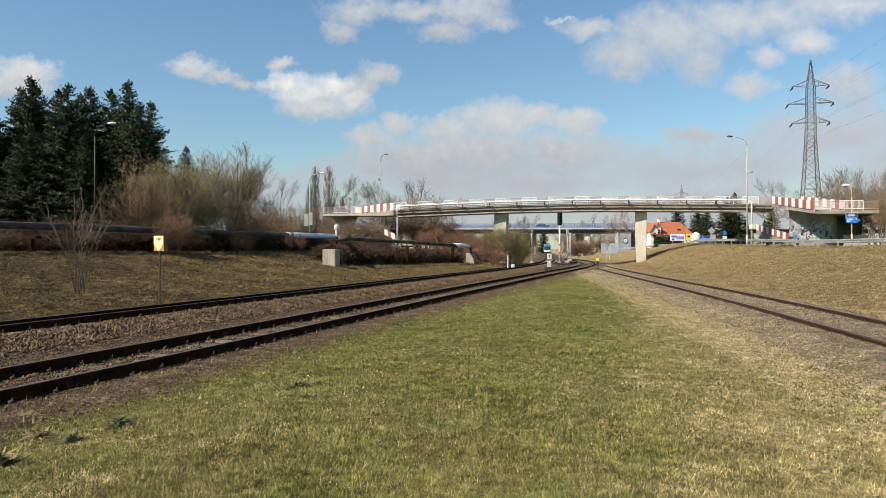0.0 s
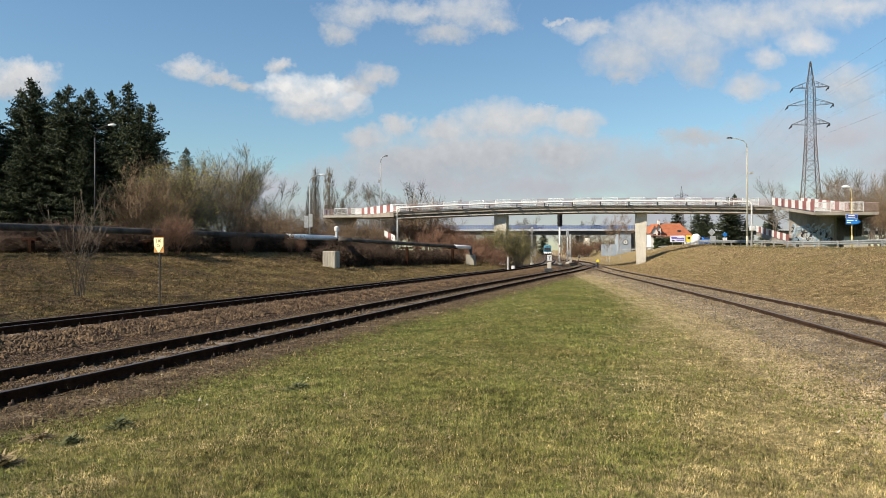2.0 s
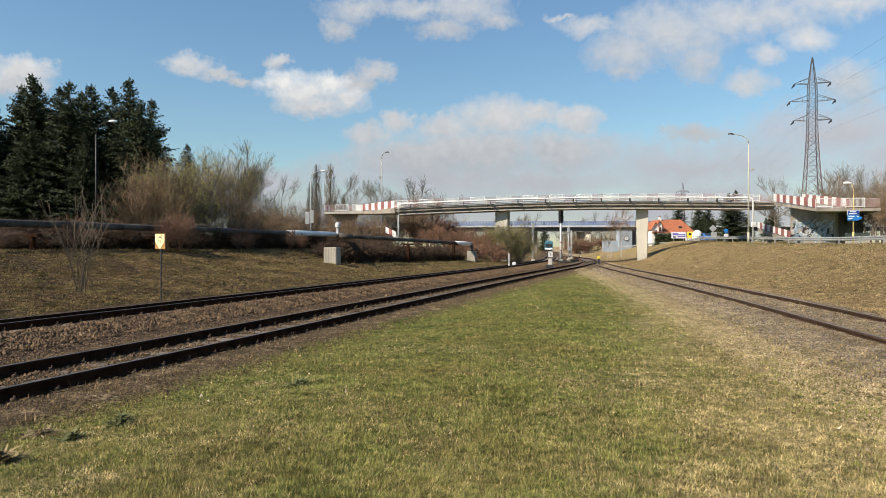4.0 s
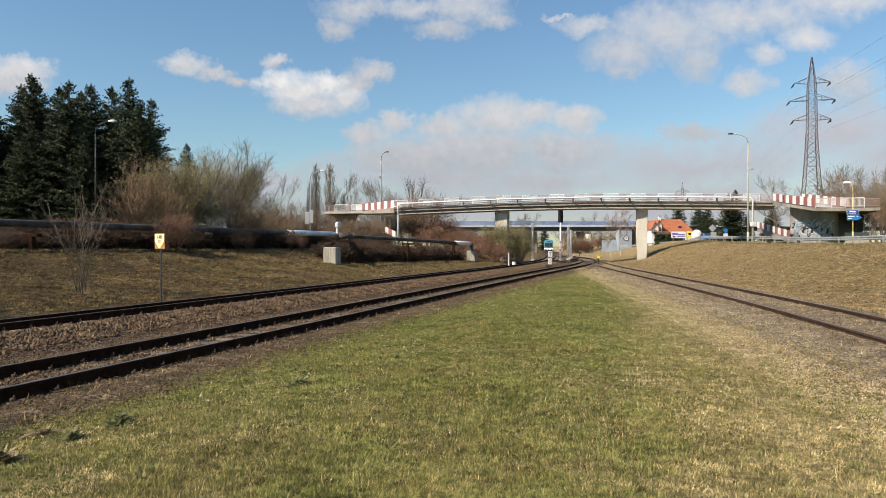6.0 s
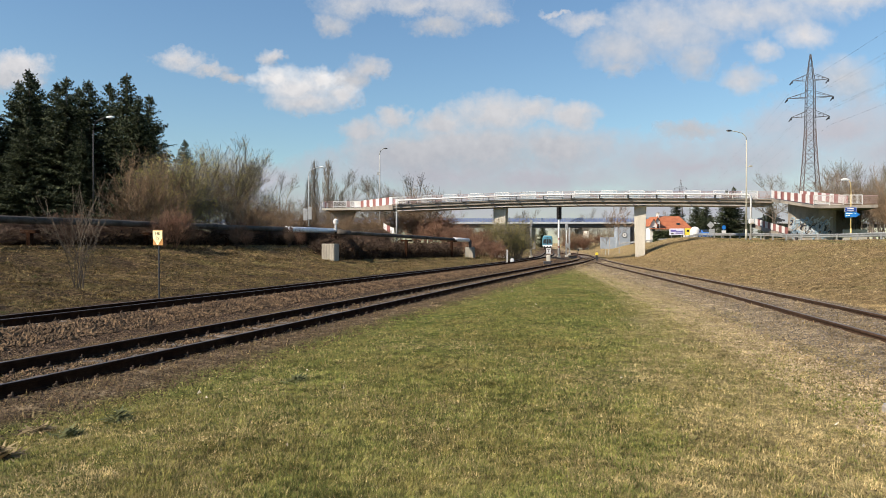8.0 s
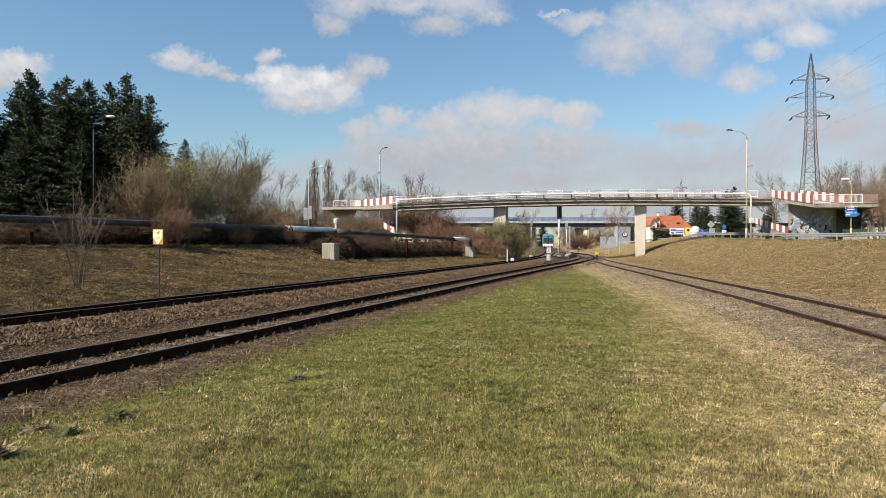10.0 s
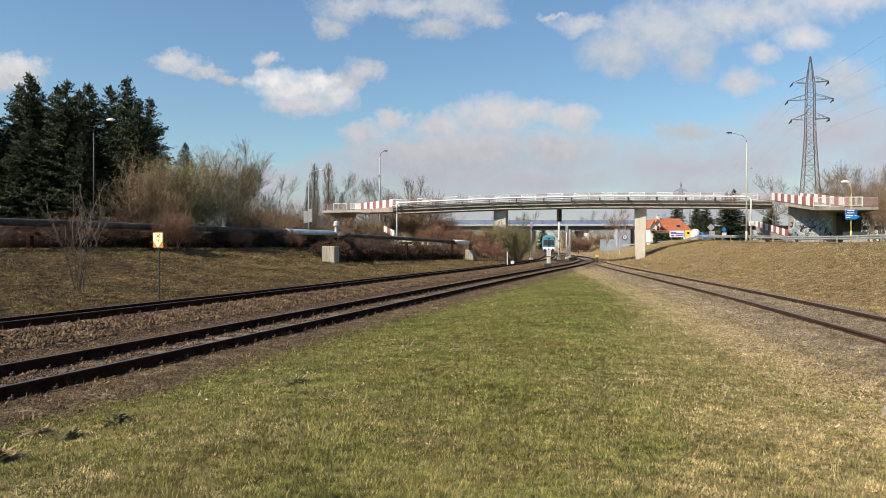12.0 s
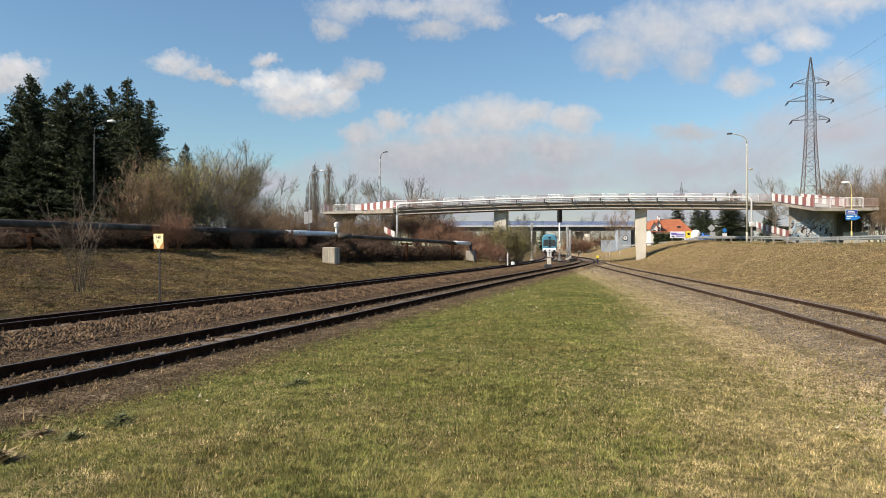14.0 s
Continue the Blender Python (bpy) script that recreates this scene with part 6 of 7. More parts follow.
for i in range(42):
    y = rb.uniform(76, 118)
    x = y * rb.uniform(0.545, 0.69)
    plant(("tree_a", "birch", "tree_a")[i % 3], "bare_tree", x, y, rb.uniform(0.8, 1.05) * y / 100 * (0.85 if i % 3 == 2 else 1.0), x * 19, "leafless grey tree behind the bridge ramp", "tree", "bare trees")
for x, y, s in ((44.8, 92, 0.8), (46.8, 96, 0.85), (49.8, 95, 0.8)):
    plant("tree_a", "bare_tree", x, y, s, x * 19, "leafless grey tree behind the bridge ramp", "tree", "bare trees")
for x, y, s in ((-19.5, 90, 1.1), (-17.5, 93, 1.2), (-21.5, 86, 1.1), (-18.0, 84, 0.85), (-23.0, 92, 1.2), (-15.8, 96, 1.1), (-9.2, 77, 0.72), (-7.6, 78, 0.75), (-10.6, 76, 0.7), (-16.3, 72, 0.62), (-17.6, 74, 0.72)):
    plant("shrub_a", "shrub", x, y, s, x * 29, "leafless brown bush by the bridge landing", "shrub", "bushes by the ramp")
for x, y, h in ((41.6, 99, 7.2), (43.4, 101, 7.8), (48, 99, 5.5), (46.5, 120, 4.2), (50.6, 128, 4.6), (53.5, 140, 5.5), (60, 160, 9), (63, 162, 9), (57, 165, 10)):
    plant("spruce_" + "abc"[int(x) % 3], "spruce_tree", x, y, (h / 13.0 * 1.25, h / 13.0 * 1.25, h / 13.0), x * 41, "dark conifer near the orange-roofed house", "tree", "conifers by the house")
for i in range(60):
    y = rb.uniform(232, 400)
    xm = float(np.interp(y, MAIN[:, 1], MAIN[:, 0]))
    plant(rb.choice(["shrub_a", "tree_a"]), "far_tree", xm + rb.choice([-1, 1]) * rb.uniform(6.0, 20), y, rb.uniform(0.9, 1.4), i * 40, "distant leafless thicket along the railway", "tree", "far thicket")
for i in range(46):
    y = rb.uniform(226, 262)
    b = rb.choice((-1, 1))
    xm = float(np.interp(y, MAIN[:, 1], MAIN[:, 0]))
    plant(rb.choice(["shrub_b", "shrub_a", "tree_a"]), "far_tree", xm + b * (7.0 + rb.expovariate(0.12)), y, rb.uniform(0.75, 1.15), i * 47, "brownish leafless thicket beyond the overpass", "tree", "far thicket")
for i in range(26):
    x, y = rb.uniform(62, 135), rb.uniform(172, 204)
    plant(("spruce_b", "tree_a", "birch", "spruce_c")[i % 4], "far_tree", x, y, rb.uniform(0.36, 0.5) if i % 4 in (0, 3) else rb.uniform(0.6, 0.75), i * 61, "trees screening the road embankment", "tree", "far trees")
for i in range(16):
    x, y = 37.0 + i * 0.33, rb.uniform(194, 204)
    plant(("shrub_b", "shrub_a")[i % 2], "far_tree", x, y, rb.uniform(0.9, 1.2), i * 33, "brown scrub before the overpass column", "tree", "far thicket")
for x, w in ((46.5, 6.0),):
    hg = thing("hedge", (x + 1.1, 143, gz(x, 143)), 0, "dark clipped hedge before the house", "hedge")
    rr = np.random.RandomState(4)
    n = 5000
    c0 = np.stack([rr.uniform(-w / 2, w / 2, n), rr.uniform(-0.6, 0.6, n), rr.uniform(0, 2.2, n)], 1)
    a0 = rr.normal(0, 0.12, (n, 3))
    b0 = rr.normal(0, 0.12, (n, 3))
    part("leaf_mass", bulk("leaf_mass", np.stack([c0 - a0, c0 + b0, c0 + a0, c0 - b0], 1).reshape(-1, 3), np.arange(n * 4).reshape(-1, 4), HEDGE), None, hg)
    part("core", Geo().box((0, 0, 0.9), (w - 0.3, 0.8, 2.2), b=0.2), HEDGE, hg)
for i in range(40):
    b = rb.uniform(-0.62, 0.66)
    y = rb.uniform(260, 420)
    if -0.02 < b < 0.2 and y < 300:
        continue
    plant(rb.choice(["tree_a", "birch", "tree_a", "spruce_b"]), "far_tree", b * y, y, rb.uniform(0.9, 1.4), i * 50, "distant tree on the skyline", "tree", "far trees")


# ---- matted undergrowth below the pipe, its near-black leaf colour standing in for shade ----
SHADE_BRAMBLE = leafy("shade_dark_bramble", (0.012, 0.008, 0.005), (0.075, 0.045, 0.026), 1.0, 0.1)


def undergrowth(line, count, seed, lo, hi, tall, y0, y1):
    r = np.random.RandomState(seed)
    run = line[(line[:, 1] > y0) & (line[:, 1] < y1)]
    k = r.randint(0, len(run) - 1, count)
    d = np.gradient(run, axis=0)[k]
    d /= np.hypot(d[:, 0], d[:, 1])[:, None]
    o = r.uniform(lo, hi, count)
    x = run[k, 0] + o * d[:, 1] + r.uniform(-0.3, 0.3, count) * d[:, 0]
    y = run[k, 1] - o * d[:, 0] + r.uniform(-0.3, 0.3, count) * d[:, 1]
    top = tall * np.clip(0.75 + 0.4 * waves(x, y, 1.6, seed), 0.25, 1.2)
    z = ground_z(x, y) + top * r.uniform(0, 1, count) ** 1.3
    c = np.stack([x, y, z], 1)
    a = r.normal(0, 1, (count, 3)) * (0.075, 0.075, 0.075)
    b = np.cross(a, r.normal(0, 1, (count, 3)))
    b *= (0.03 / np.maximum(np.linalg.norm(b, axis=1), 1e-6))[:, None]
    V = np.stack([c - a, c + b, c + a, c - b], 1).reshape(-1, 3)
    me = bulk("undergrowth", V, np.arange(count * 4).reshape(-1, 4), SHADE_BRAMBLE)
    return tagged(new("undergrowth", me), "matted bramble and litter below the pipe, coloured near black for shade", "undergrowth", kind="stuff")


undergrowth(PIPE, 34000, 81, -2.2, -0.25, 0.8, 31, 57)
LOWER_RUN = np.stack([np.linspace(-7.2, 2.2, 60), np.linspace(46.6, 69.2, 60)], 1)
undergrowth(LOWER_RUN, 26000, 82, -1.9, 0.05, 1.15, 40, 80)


# ---- grass, straw and stones ----
MOSS = leafy("bank_moss", (0.035, 0.042, 0.012), (0.15, 0.15, 0.045), 1.3, 0.15)
PALE_LEAF = leafy("pale_leaf", (0.35, 0.28, 0.18), (0.75, 0.68, 0.55), 1.0, 0.1)


def scatter(name, count, seed, r0, r1, keep, tall, wide, material, label, power=1.0, reach=47, lean=0.9, tuft=8, spread=0.018, tries=9):
    """Blades of grass in small tufts, thicker on the ground near by; keep(x, y) gives each spot's chance."""
    r = np.random.RandomState(seed)
    n0 = int(count * tries / tuft)
    u = r.uniform(0, 1, n0)
    rad = r0 * (r1 / r0) ** u if power == 1.0 else (r0 ** (1 - power) + u * (r1 ** (1 - power) - r0 ** (1 - power))) ** (1 / (1 - power))
    a = np.radians(r.uniform(-reach, reach, n0))
    x, y = rad * np.sin(a), rad * np.cos(a)
    ok = r.uniform(0, 1, n0) < keep(x, y)
    x, y = x[ok][:count // tuft], y[ok][:count // tuft]
    z = np.repeat(ground_z(x, y) - 0.004, tuft)
    big = np.repeat(r.uniform(0.55, 1.45, len(x)), tuft)
    x, y = np.repeat(x, tuft), np.repeat(y, tuft)
    n = len(x)
    rad = np.hypot(x, y)
    t = r.uniform(0, 6.283, n)
    out = np.abs(r.normal(0, 1, n)) * spread * (1 + rad * 0.06) * big
    x, y = x + out * np.cos(t), y + out * np.sin(t)
    h = tall * r.uniform(0.5, 1.25, n) * (1 + rad * 0.012) * big
    w = (wide * 0.5 + wide * 0.16 * rad) * r.uniform(0.7, 1.3, n)
    l = r.uniform(0.2, lean, n) * 1.4
    t = t + r.normal(0, 0.7, n)
    t2 = t + r.uniform(0.8, 2.4, n)
    V = np.empty((n, 3, 3), np.float32)
    V[:, 0] = np.stack([x - w * np.cos(t2), y - w * np.sin(t2), z], 1)
    V[:, 1] = np.stack([x + w * np.cos(t2), y + w * np.sin(t2), z], 1)
    V[:, 2] = np.stack([x + h * l * np.cos(t), y + h * l * np.sin(t), z + h * np.cos(np.minimum(l, 1.35))], 1)
    me = bulk(name, V.reshape(-1, 3), np.arange(n * 3).reshape(-1, 3), material)
    return tagged(new(name, me), label, "grass", kind="stuff")


def on_lawn(x, y):
    on, os_ = sides(NEAR, x, y)[0], sides(SIDING, x, y)[0]
    w = waves(x, y, 1.4, 31) * 0.5
    return (0.45 * step01(1.75, 2.3, on + 0.3 * w) + 0.55 * step01(2.1, 3.6, on + 0.6 * w)) * step01(-2.3, -3.1, os_ + 0.35 * w) * (y < 60)


def green_lawn(x, y):
    os_ = sides(SIDING, x, y)[0]
    return on_lawn(x, y) * (0.22 + 0.78 * step01(0.8, -1.4, os_ - straw_edge(y))) * np.clip(0.6 + 0.55 * waves(x, y, 2.6, 32) + 0.35 * waves(x, y, 0.8, 39), 0.06, 1)


def dry_lawn(x, y):
    os_ = sides(SIDING, x, y)[0]
    lush = 1 - 0.65 * step01(9, 14, y) * step01(-3.3, -5.0, os_)
    return on_lawn(x, y) * lush * np.clip(0.2 + 0.25 * step01(8.5, 5.5, y) + 0.22 * step01(-13, -6.5, os_) + 0.58 * step01(-1.6, 0.8, os_ - straw_edge(y)) + 0.35 * waves(x, y, 1.1, 33), 0.05, 1)


def on_bank(x, y):
    om, os_, on = sides(MAIN, x, y)[0], sides(SIDING, x, y)[0], sides(NEAR, x, y)[0]
    right = np.where(y > 85, on, os_)
    return np.clip((om < -2.6) + (right > 1.7) * (right < 17), 0, 1) * np.clip(0.55 + 0.5 * waves(x, y, 2.3, 34) + 0.35 * waves(x, y, 0.6, 36), 0.05, 1)


def on_verge(x, y):
    on, os_ = sides(NEAR, x, y)[0], sides(SIDING, x, y)[0]
    return np.clip((np.abs(on) < 2.2) * 0.25 * (np.abs(np.abs(on) - 0.75) > 0.1) + (np.abs(os_ + 0.4) < 2.2) * 0.6 * (np.abs(np.abs(os_) - 0.75) > 0.1), 0, 1) * np.clip(0.3 + 0.7 * waves(x, y, 1.2, 35), 0, 1)


def tufts(x, y):
    return on_lawn(x, y) * np.clip(waves(x, y, 0.9, 37) * 1.6 - 0.9, 0, 1)


def on_soil(x, y):
    on, os_ = sides(NEAR, x, y)[0], sides(SIDING, x, y)[0]
    return np.clip((np.abs(on) < 2.4) * (np.abs(np.abs(on) - 0.75) > 0.09) + (np.abs(os_ + 0.6) < 2.0) * (np.abs(np.abs(os_) - 0.75) > 0.09), 0, 1) * np.clip(0.7 + 0.5 * waves(x, y, 0.8, 38), 0, 1)


def left_bank(x, y):
    return np.clip(waves(x, y, 0.55, 61) * 0.9 + waves(x, y, 1.7, 62) * 0.6, 0.12, 1) * on_bank(x, y) * (sides(MAIN, x, y)[0] < 0)


def right_bank(x, y):
    return on_bank(x, y) * (sides(MAIN, x, y)[0] > 0)


scatter("grass", 470000, 41, 3.5, 44, green_lawn, 0.034, 0.0034, BLADES, "short green mown grass", 1.4, reach=37, lean=1.05, tuft=6, spread=0.026)
scatter("dry_grass", 340000, 42, 3.5, 48, dry_lawn, 0.031, 0.0026, STRAW, "dry straw in the mown grass", 1.4, reach=37, lean=1.25, tuft=5, spread=0.03)
scatter("tall_grass", 18000, 46, 3.5, 30, tufts, 0.055, 0.0024, BLADES, "small tufts of longer grass", 1.5, reach=37, lean=0.9)
scatter("bank_grass", 200000, 43, 13, 90, right_bank, 0.036, 0.0022, BANK_STRAW, "matted dry grass on the sunny bank", lean=1.2, reach=37, spread=0.06, tuft=8, tries=16)
scatter("bank_grass", 250000, 45, 13, 80, left_bank, 0.065, 0.0022, DULL_STRAW, "dull mossy dry grass on the bank below the pipe", lean=1.2, reach=37, tuft=6, spread=0.07, tries=26)


def moss(x, y):
    return (sides(MAIN, x, y)[0] < -2.6) * np.clip(waves(x, y, 1.1, 63) * 1.5 - 0.35, 0, 1)


def verge_green(x, y):
    os_ = sides(SIDING, x, y)[0]
    return step01(-2.5, -2.1, os_) * step01(-1.2, -1.6, os_) * np.clip(waves(x, y, 1.3, 64) * 4 - 2.0, 0, 1) * (y < 40)


scatter("bank_moss", 90000, 66, 11, 70, moss, 0.05, 0.0026, MOSS, "low green weeds and moss on the bank", lean=1.3, spread=0.06)
scatter("verge_grass", 9000, 67, 6, 40, verge_green, 0.04, 0.0028, BLADES, "green tufts along the siding's verge", lean=1.2, spread=0.03)
scatter("fallen_leaves", 420, 48, 2.2, 26, on_lawn, 0.035, 0.012, PALE_LEAF, "scattered pale dead leaves on the lawn", 1.4, lean=1.45, tuft=1)
scatter("weeds", 20000, 44, 6, 60, on_verge, 0.09, 0.002, BANK_STRAW, "dry weeds between the rails", lean=0.9, tuft=5)
scatter("litter", 60000, 47, 4, 60, on_soil, 0.045, 0.002, DULL_STRAW, "dead stalks and leaf litter along the tracks", lean=1.4, tuft=3, spread=0.04)


WEED_LEAF = leafy("weed_leaves", (0.06, 0.072, 0.028), (0.22, 0.22, 0.10), 3.0, 0.2)
WEED_DRY = leafy("withered_weed", (0.06, 0.04, 0.02), (0.36, 0.28, 0.15), 3.0, 0.15)


def weed_clump(x, y, wide, tall, material, seed, label):
    """A rosette of bent leaves and stalks."""
    r = np.random.RandomState(seed)
    n = 150
    a, out = r.uniform(0, 6.283, n), np.abs(r.normal(0, 0.5, n)) * wide
    ln, up = r.uniform(0.03, 0.08, n), r.uniform(0.0, 1.0, n) * tall
    c = np.stack([out * np.cos(a), out * np.sin(a), up * np.clip(1.2 - out / wide, 0.15, 1)], 1)
    d = np.stack([np.cos(a) * ln, np.sin(a) * ln, r.uniform(-0.3, 0.7, n) * ln], 1)
    w = np.stack([-np.sin(a), np.cos(a), r.uniform(-0.5, 0.5, n)], 1) * (ln * 0.22)[:, None]
    V = np.stack([c - d, c + w, c + d, c - w], 1).reshape(-1, 3)
    t = thing("weed", (x, y, gz(x, y)), 0, label, "weed", "weeds at the lawn's edge")
    part("leaves", bulk("leaves", V, np.arange(n * 4).reshape(-1, 4), material), None, t)


for k, (x, y, wd, tl, mt, lb) in enumerate(((-3.1, 6.5, 0.2, 0.13, WEED_LEAF, "grey-green leafy weed at the lawn's edge"), (-3.3, 6.0, 0.16, 0.08, WEED_LEAF, "grey-green leafy weed at the lawn's edge"),
                                            (-3.5, 5.35, 0.22, 0.1, WEED_DRY, "withered brown weed at the lawn's edge"),
                                            (-3.75, 6.3, 0.25, 0.06, WEED_DRY, "withered brown weed at the lawn's edge"), (-1.7, 7.9, 0.16, 0.07, WEED_LEAF, "grey-green leafy weed at the lawn's edge"))):
    weed_clump(x, y, wd, tl, mt, 90 + k, lb)


def stones(name, count, seed, line, lo, hi, y0, y1, size, label, material=STONE):
    r = np.random.RandomState(seed)
    part_line = line[(line[:, 1] > y0) & (line[:, 1] < y1)]
    w = 1 / np.maximum(np.hypot(part_line[:, 0], part_line[:, 1]), 8) ** 1.0
    i = r.choice(len(part_line), count, p=w / w.sum())
    d = np.gradient(part_line, axis=0)
    d /= np.hypot(d[:, 0], d[:, 1])[:, None]
    o = r.uniform(lo, hi, count)
    x = part_line[i, 0] + o * d[i, 1] + r.uniform(-0.25, 0.25, count) * d[i, 0]
    y = part_line[i, 1] - o * d[i, 0] + r.uniform(-0.25, 0.25, count) * d[i, 1]
    far = np.hypot(x, y)
    s = size * r.uniform(0.5, 1.3, count) * (1 + far * 0.006)
    z = ground_z(x, y) + s * 0.25
    base = np.array([(1, 0, 0), (-1, 0, 0), (0, 1, 0), (0, -1, 0), (0, 0, 0.8), (0, 0, -0.8)], float)
    V = base[None] * r.uniform(0.55, 1.25, (count, 6, 1)) + r.uniform(-0.25, 0.25, (count, 6, 3))
    a = r.uniform(0, 6.283, count)
    c, sn = np.cos(a)[:, None], np.sin(a)[:, None]
    vx, vy = V[:, :, 0] * c - V[:, :, 1] * sn, V[:, :, 0] * sn + V[:, :, 1] * c
    V = np.stack([vx, vy, V[:, :, 2]], -1) * s[:, None, None] + np.stack([x, y, z], 1)[:, None]
    F = np.array([(0, 2, 4), (2, 1, 4), (1, 3, 4), (3, 0, 4), (2, 0, 5), (1, 2, 5), (3, 1, 5), (0, 3, 5)])
    F = (F[None] + (np.arange(count) * 6)[:, None, None]).reshape(-1, 3)
    return tagged(new(name, bulk(name, V.reshape(-1, 3), F, material)), label, "ballast", kind="stuff")


stones("ballast", 24000, 51, MAIN, 0.85, 2.3, 5, 75, 0.043, "coarse brown ballast stones beside the track")
stones("ballast", 7000, 52, MAIN, -0.7, 0.7, 5, 70, 0.036, "brown ballast stones between the rails")
stones("gravel", 13000, 55, MAIN, 1.9, 4.2, 5, 70, 0.02, "fine brown gravel between the two tracks")
stones("gravel", 22000, 53, NEAR, -2.2, 2.3, 3, 60, 0.017, "fine brown gravel and clods along the track")
stones("ballast", 5000, 57, NEAR, -0.66, 0.66, 3, 60, 0.03, "dark brown stones between the sunken sleepers")
stones("gravel", 15000, 54, SIDING, -2.3, 1.5, 5, 60, 0.017, "grey-brown gravel along the siding", GREY_STONE)
stones("earth_clods", 17000, 56, SIDING, -3.3, -2.2, 4, 60, 0.013, "pale crumbled earth along the lawn's edge", CLOD)


# ---- the railcar and the road traffic ----
TEAL = worn("teal_paint", (0.05, 0.17, 0.24), (0.08, 0.23, 0.31), 1.0, 20, 0.35, 0.0, spec=0.5)
TRAIN_WHITE = worn("train_white", (0.62, 0.64, 0.65), (0.75, 0.76, 0.77), 1.0, 20, 0.4, 0.0, spec=0.5)
lamp_m, lamp_t, lamp_b = nodes_of("headlamp")
lamp_b.inputs["Emission Color"].default_value = (1, 0.95, 0.85, 1)
lamp_b.inputs["Emission Strength"].default_value = 1.5


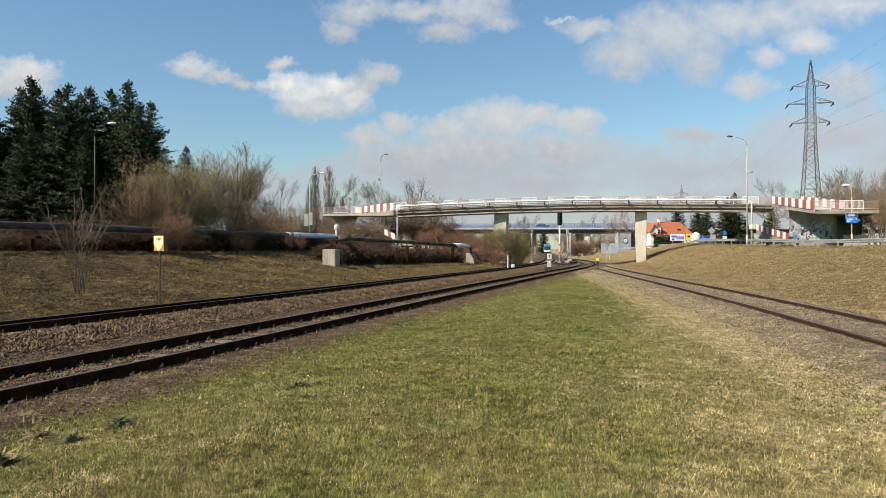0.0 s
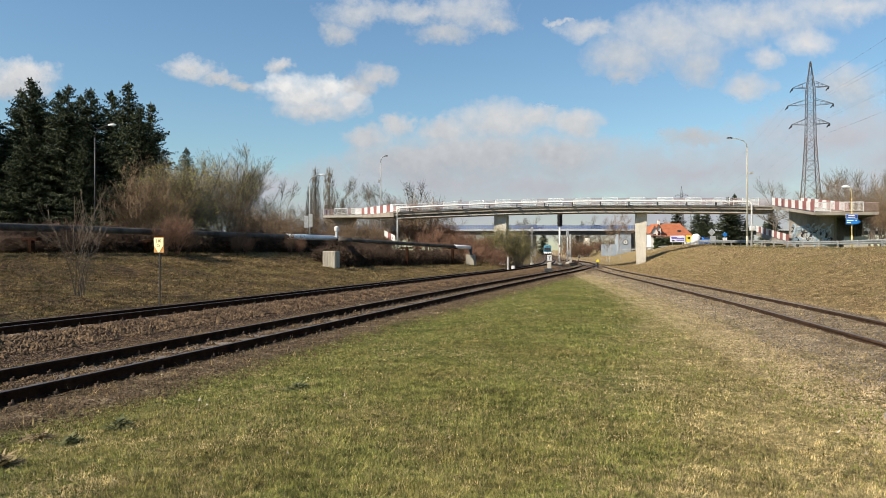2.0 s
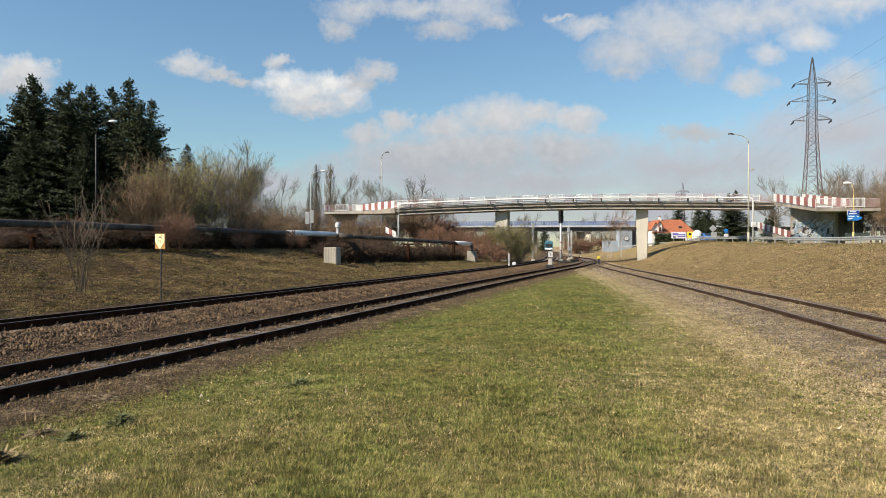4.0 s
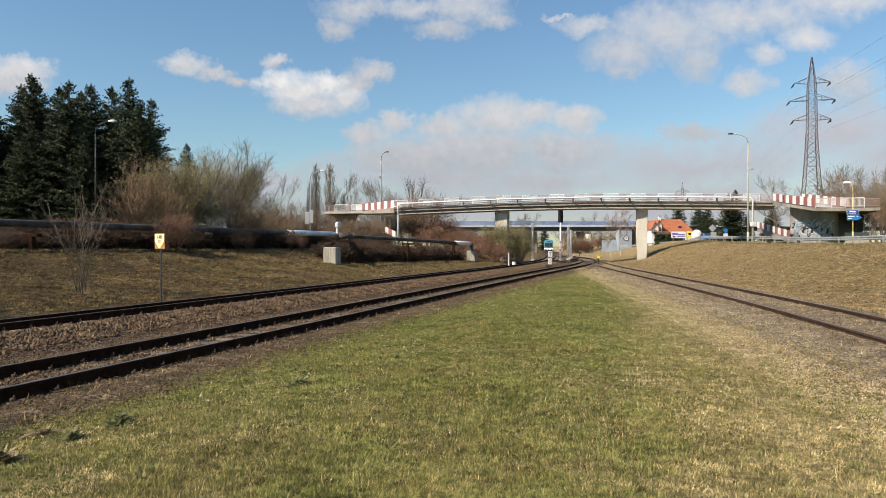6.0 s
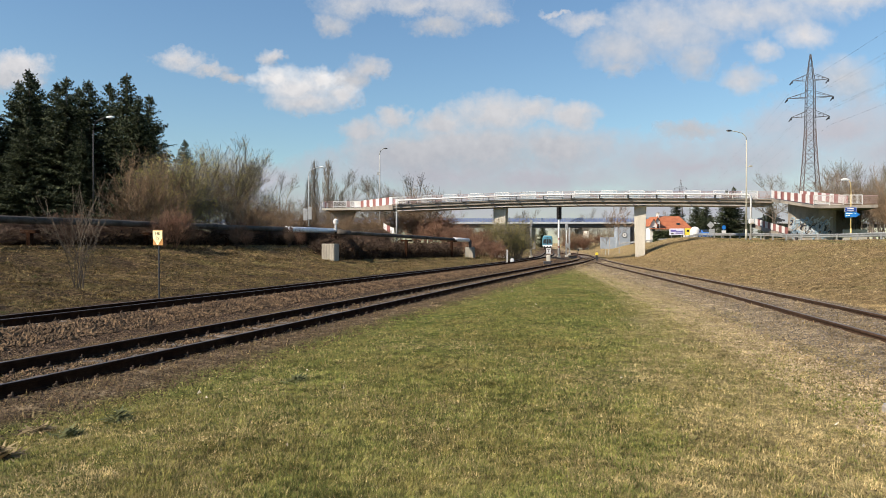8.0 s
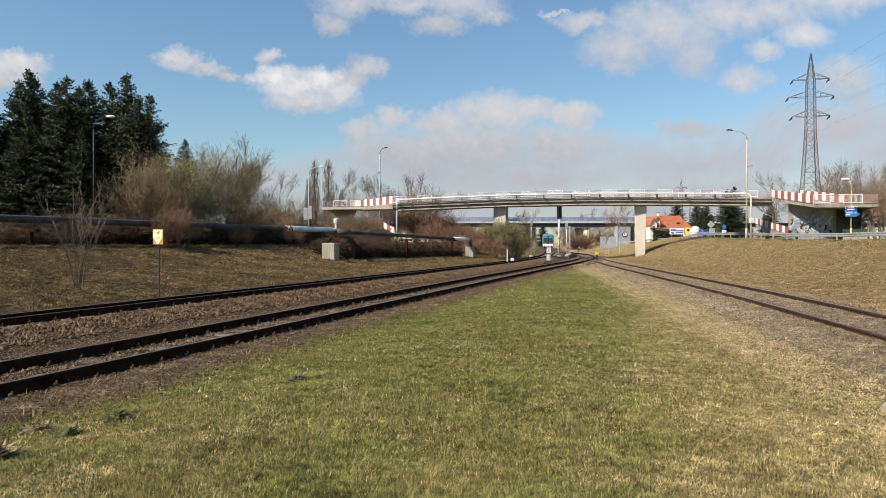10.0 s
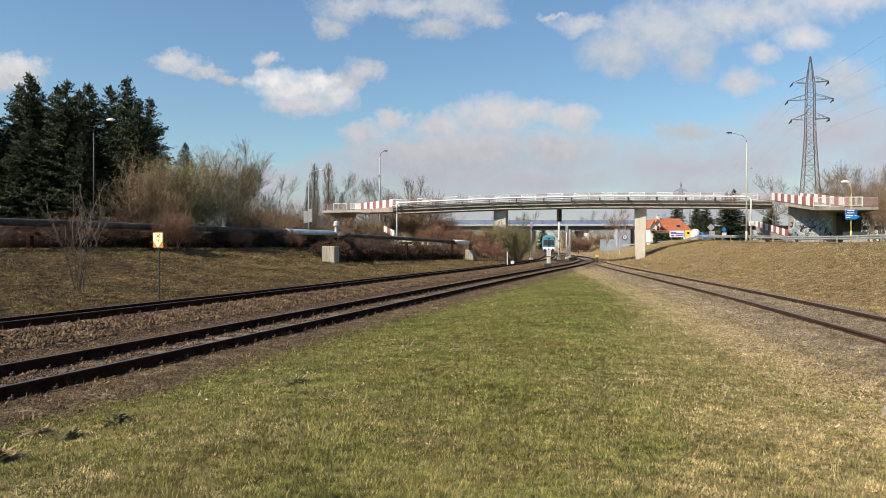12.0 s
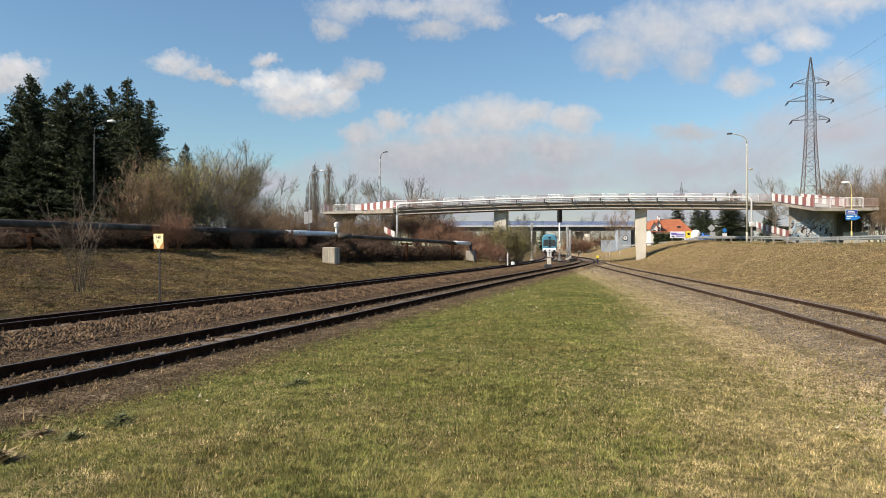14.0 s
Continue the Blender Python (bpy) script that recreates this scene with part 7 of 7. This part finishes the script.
def build_railcar():
    """Front at the origin, looking along -y; rail tops at z = 0."""
    t = thing("railcar", (0, 0, 0), 0, "teal and white railcar coming along the main track", "train")

    def ring(y, w, z0, z1, zr):
        return [(-w * 0.96, y, z0), (w * 0.96, y, z0), (w, y, z0 + 0.25), (w, y, z1), (w * 0.8, y, zr - 0.12), (w * 0.35, y, zr), (-w * 0.35, y, zr), (-w * 0.8, y, zr - 0.12), (-w, y, z1), (-w, y, z0 + 0.25)]

    def loft(rings):
        g, k = Geo(), len(rings[0])
        v = [p for r in rings for p in r]
        f = [(i * k + j, i * k + (j + 1) % k, i * k + k + (j + 1) % k, i * k + k + j) for i in range(len(rings) - 1) for j in range(k)]
        f += [tuple(range(k))[::-1], tuple(range((len(rings) - 1) * k, len(rings) * k))]
        return g.put(v, f)

    part("body", loft([ring(0.0, 1.28, 0.85, 2.85, 3.6), ring(0.35, 1.42, 0.9, 3.2, 3.95), ring(24, 1.42, 0.9, 3.2, 3.95)]), TEAL, t)
    part("front_apron", Geo().box((0, -0.06, 0.98), (2.6, 0.24, 0.66), b=0.08), TRAIN_WHITE, t, "white band below the cab windows")
    for s in (-1, 1):
        part("windscreen", Geo().put([(s * 0.3, -0.03, 1.7), (s * 1.18, -0.02, 1.7), (s * 1.1, -0.02, 2.85), (s * 0.3, -0.03, 2.95), (s * 0.3, 0.05, 1.7), (s * 1.18, 0.05, 1.7), (s * 1.1, 0.05, 2.85), (s * 0.3, 0.05, 2.95)],
                                     [(0, 1, 2, 3), (3, 2, 1, 0), (0, 4, 5, 1), (1, 5, 6, 2), (2, 6, 7, 3)]), GLASS_DARK, t)
        h = part("headlight", Geo().tube([(s * 0.95, -0.22, 1.12), (s * 0.95, -0.1, 1.12)], 0.13, 12), lamp_m, t)
        part("buffer", Geo().tube([(s * 0.88, -0.1, 0.85), (s * 0.88, -0.55, 0.85), (s * 0.88, -0.6, 0.85)], [0.1, 0.1, 0.22], 12), DARK_STEEL, t)
        for i in range(9):
            part("side_window", Geo().box((s * 1.415, 2.6 + i * 2.3, 2.45), (0.03, 1.6, 0.85), b=0.01), GLASS_DARK, t)
    part("cab_door", Geo().box((0, -0.03, 2.2), (0.46, 0.05, 1.5), b=0.02), BLACK, t, "dark narrow door between the windscreens")
    part("roof_lamp", Geo().box((0, -0.02, 3.3), (0.5, 0.2, 0.22), b=0.04), BLACK, t)
    part("underframe", Geo().box((0, 12, 0.68), (2.3, 23.4, 0.45), b=0.05), DARK_STEEL, t)
    part("coupler", Geo().box((0, -0.35, 0.85), (0.25, 0.6, 0.3), b=0.04), DARK_STEEL, t)
    for y in (2.2, 4.6, 19.4, 21.8):
        for s in (-0.75, 0.75):
            part("wheel", Geo().tube([(s - 0.06, y, 0.44), (s + 0.06, y, 0.44)], 0.44, 18), DARK_STEEL, t)
    return t


RAILCAR = build_railcar()
CARS = [build_car("car", BLACK, "black car driving over the road overpass"), build_car("car", DARK_STEEL, "dark grey car driving over the road overpass"), build_car("car", BLACK, "dark car driving over the road overpass")]
ROADSIDE_CAR = build_car("car", BLACK, "dark car standing behind the roadside barrier")


# ---- what moves ----
def on_main(y):
    """The pose on the main track of a train whose front stands at y."""
    x = float(np.interp(y, MAIN[:, 1], MAIN[:, 0]))
    x2 = float(np.interp(y + 20, MAIN[:, 1], MAIN[:, 0]))
    return pose(x, y, 0.24 - 0.002 * max(y - 100, 0), 0, 0, math.degrees(math.atan2(x - x2, 20)))


def over(x):
    """The pose of a car on the overpass."""
    y = float(np.interp(x, [-230, -130, 0, 33, 66, 142, 320], [242, 233, 219, 217, 216, 214, 208]))
    return x, y


def motions():
    walk(RAILCAR, [(t, on_main(274.6 - 10.4 * t)) for t in (0, 2, 4, 6, 8, 10, 12, 14)])
    # bearings on the overpass: start and end, in metres along it
    for car, x0, x1, lane, turn in ((CARS[0], 31.6, 153.0, -2, 0), (CARS[1], 4.0, 181.0, -2, 0), (CARS[2], 126.0, -18.0, 2, 180)):
        rows = []
        for t in (0, 3.5, 7, 10.5, 14):
            x, y = over(x0 + (x1 - x0) * t / 14)
            rows.append((t, pose(x, y + lane, 8.42, 0, 0, turn)))
        walk(car, rows)
    zc = gz(53.2, 120)
    walk(ROADSIDE_CAR, [(0, pose(53.8, 120, zc, 0, 0, 70)), (2, pose(53.4, 119.5, zc, 0, 0, 70)), (4, pose(53.0, 119.2, zc, 0, 0, 70)), (6, pose(52.7, 119, zc, 0, 0, 70)), (14, pose(52.7, 119, zc, 0, 0, 70))])
    for ob, drift in CLOUDS:
        m = ob.matrix_world.copy()
        walk(ob, [(0, m), (7, Matrix.Translation(drift * 0.5) @ m), (14, Matrix.Translation(drift) @ m)])


motions()
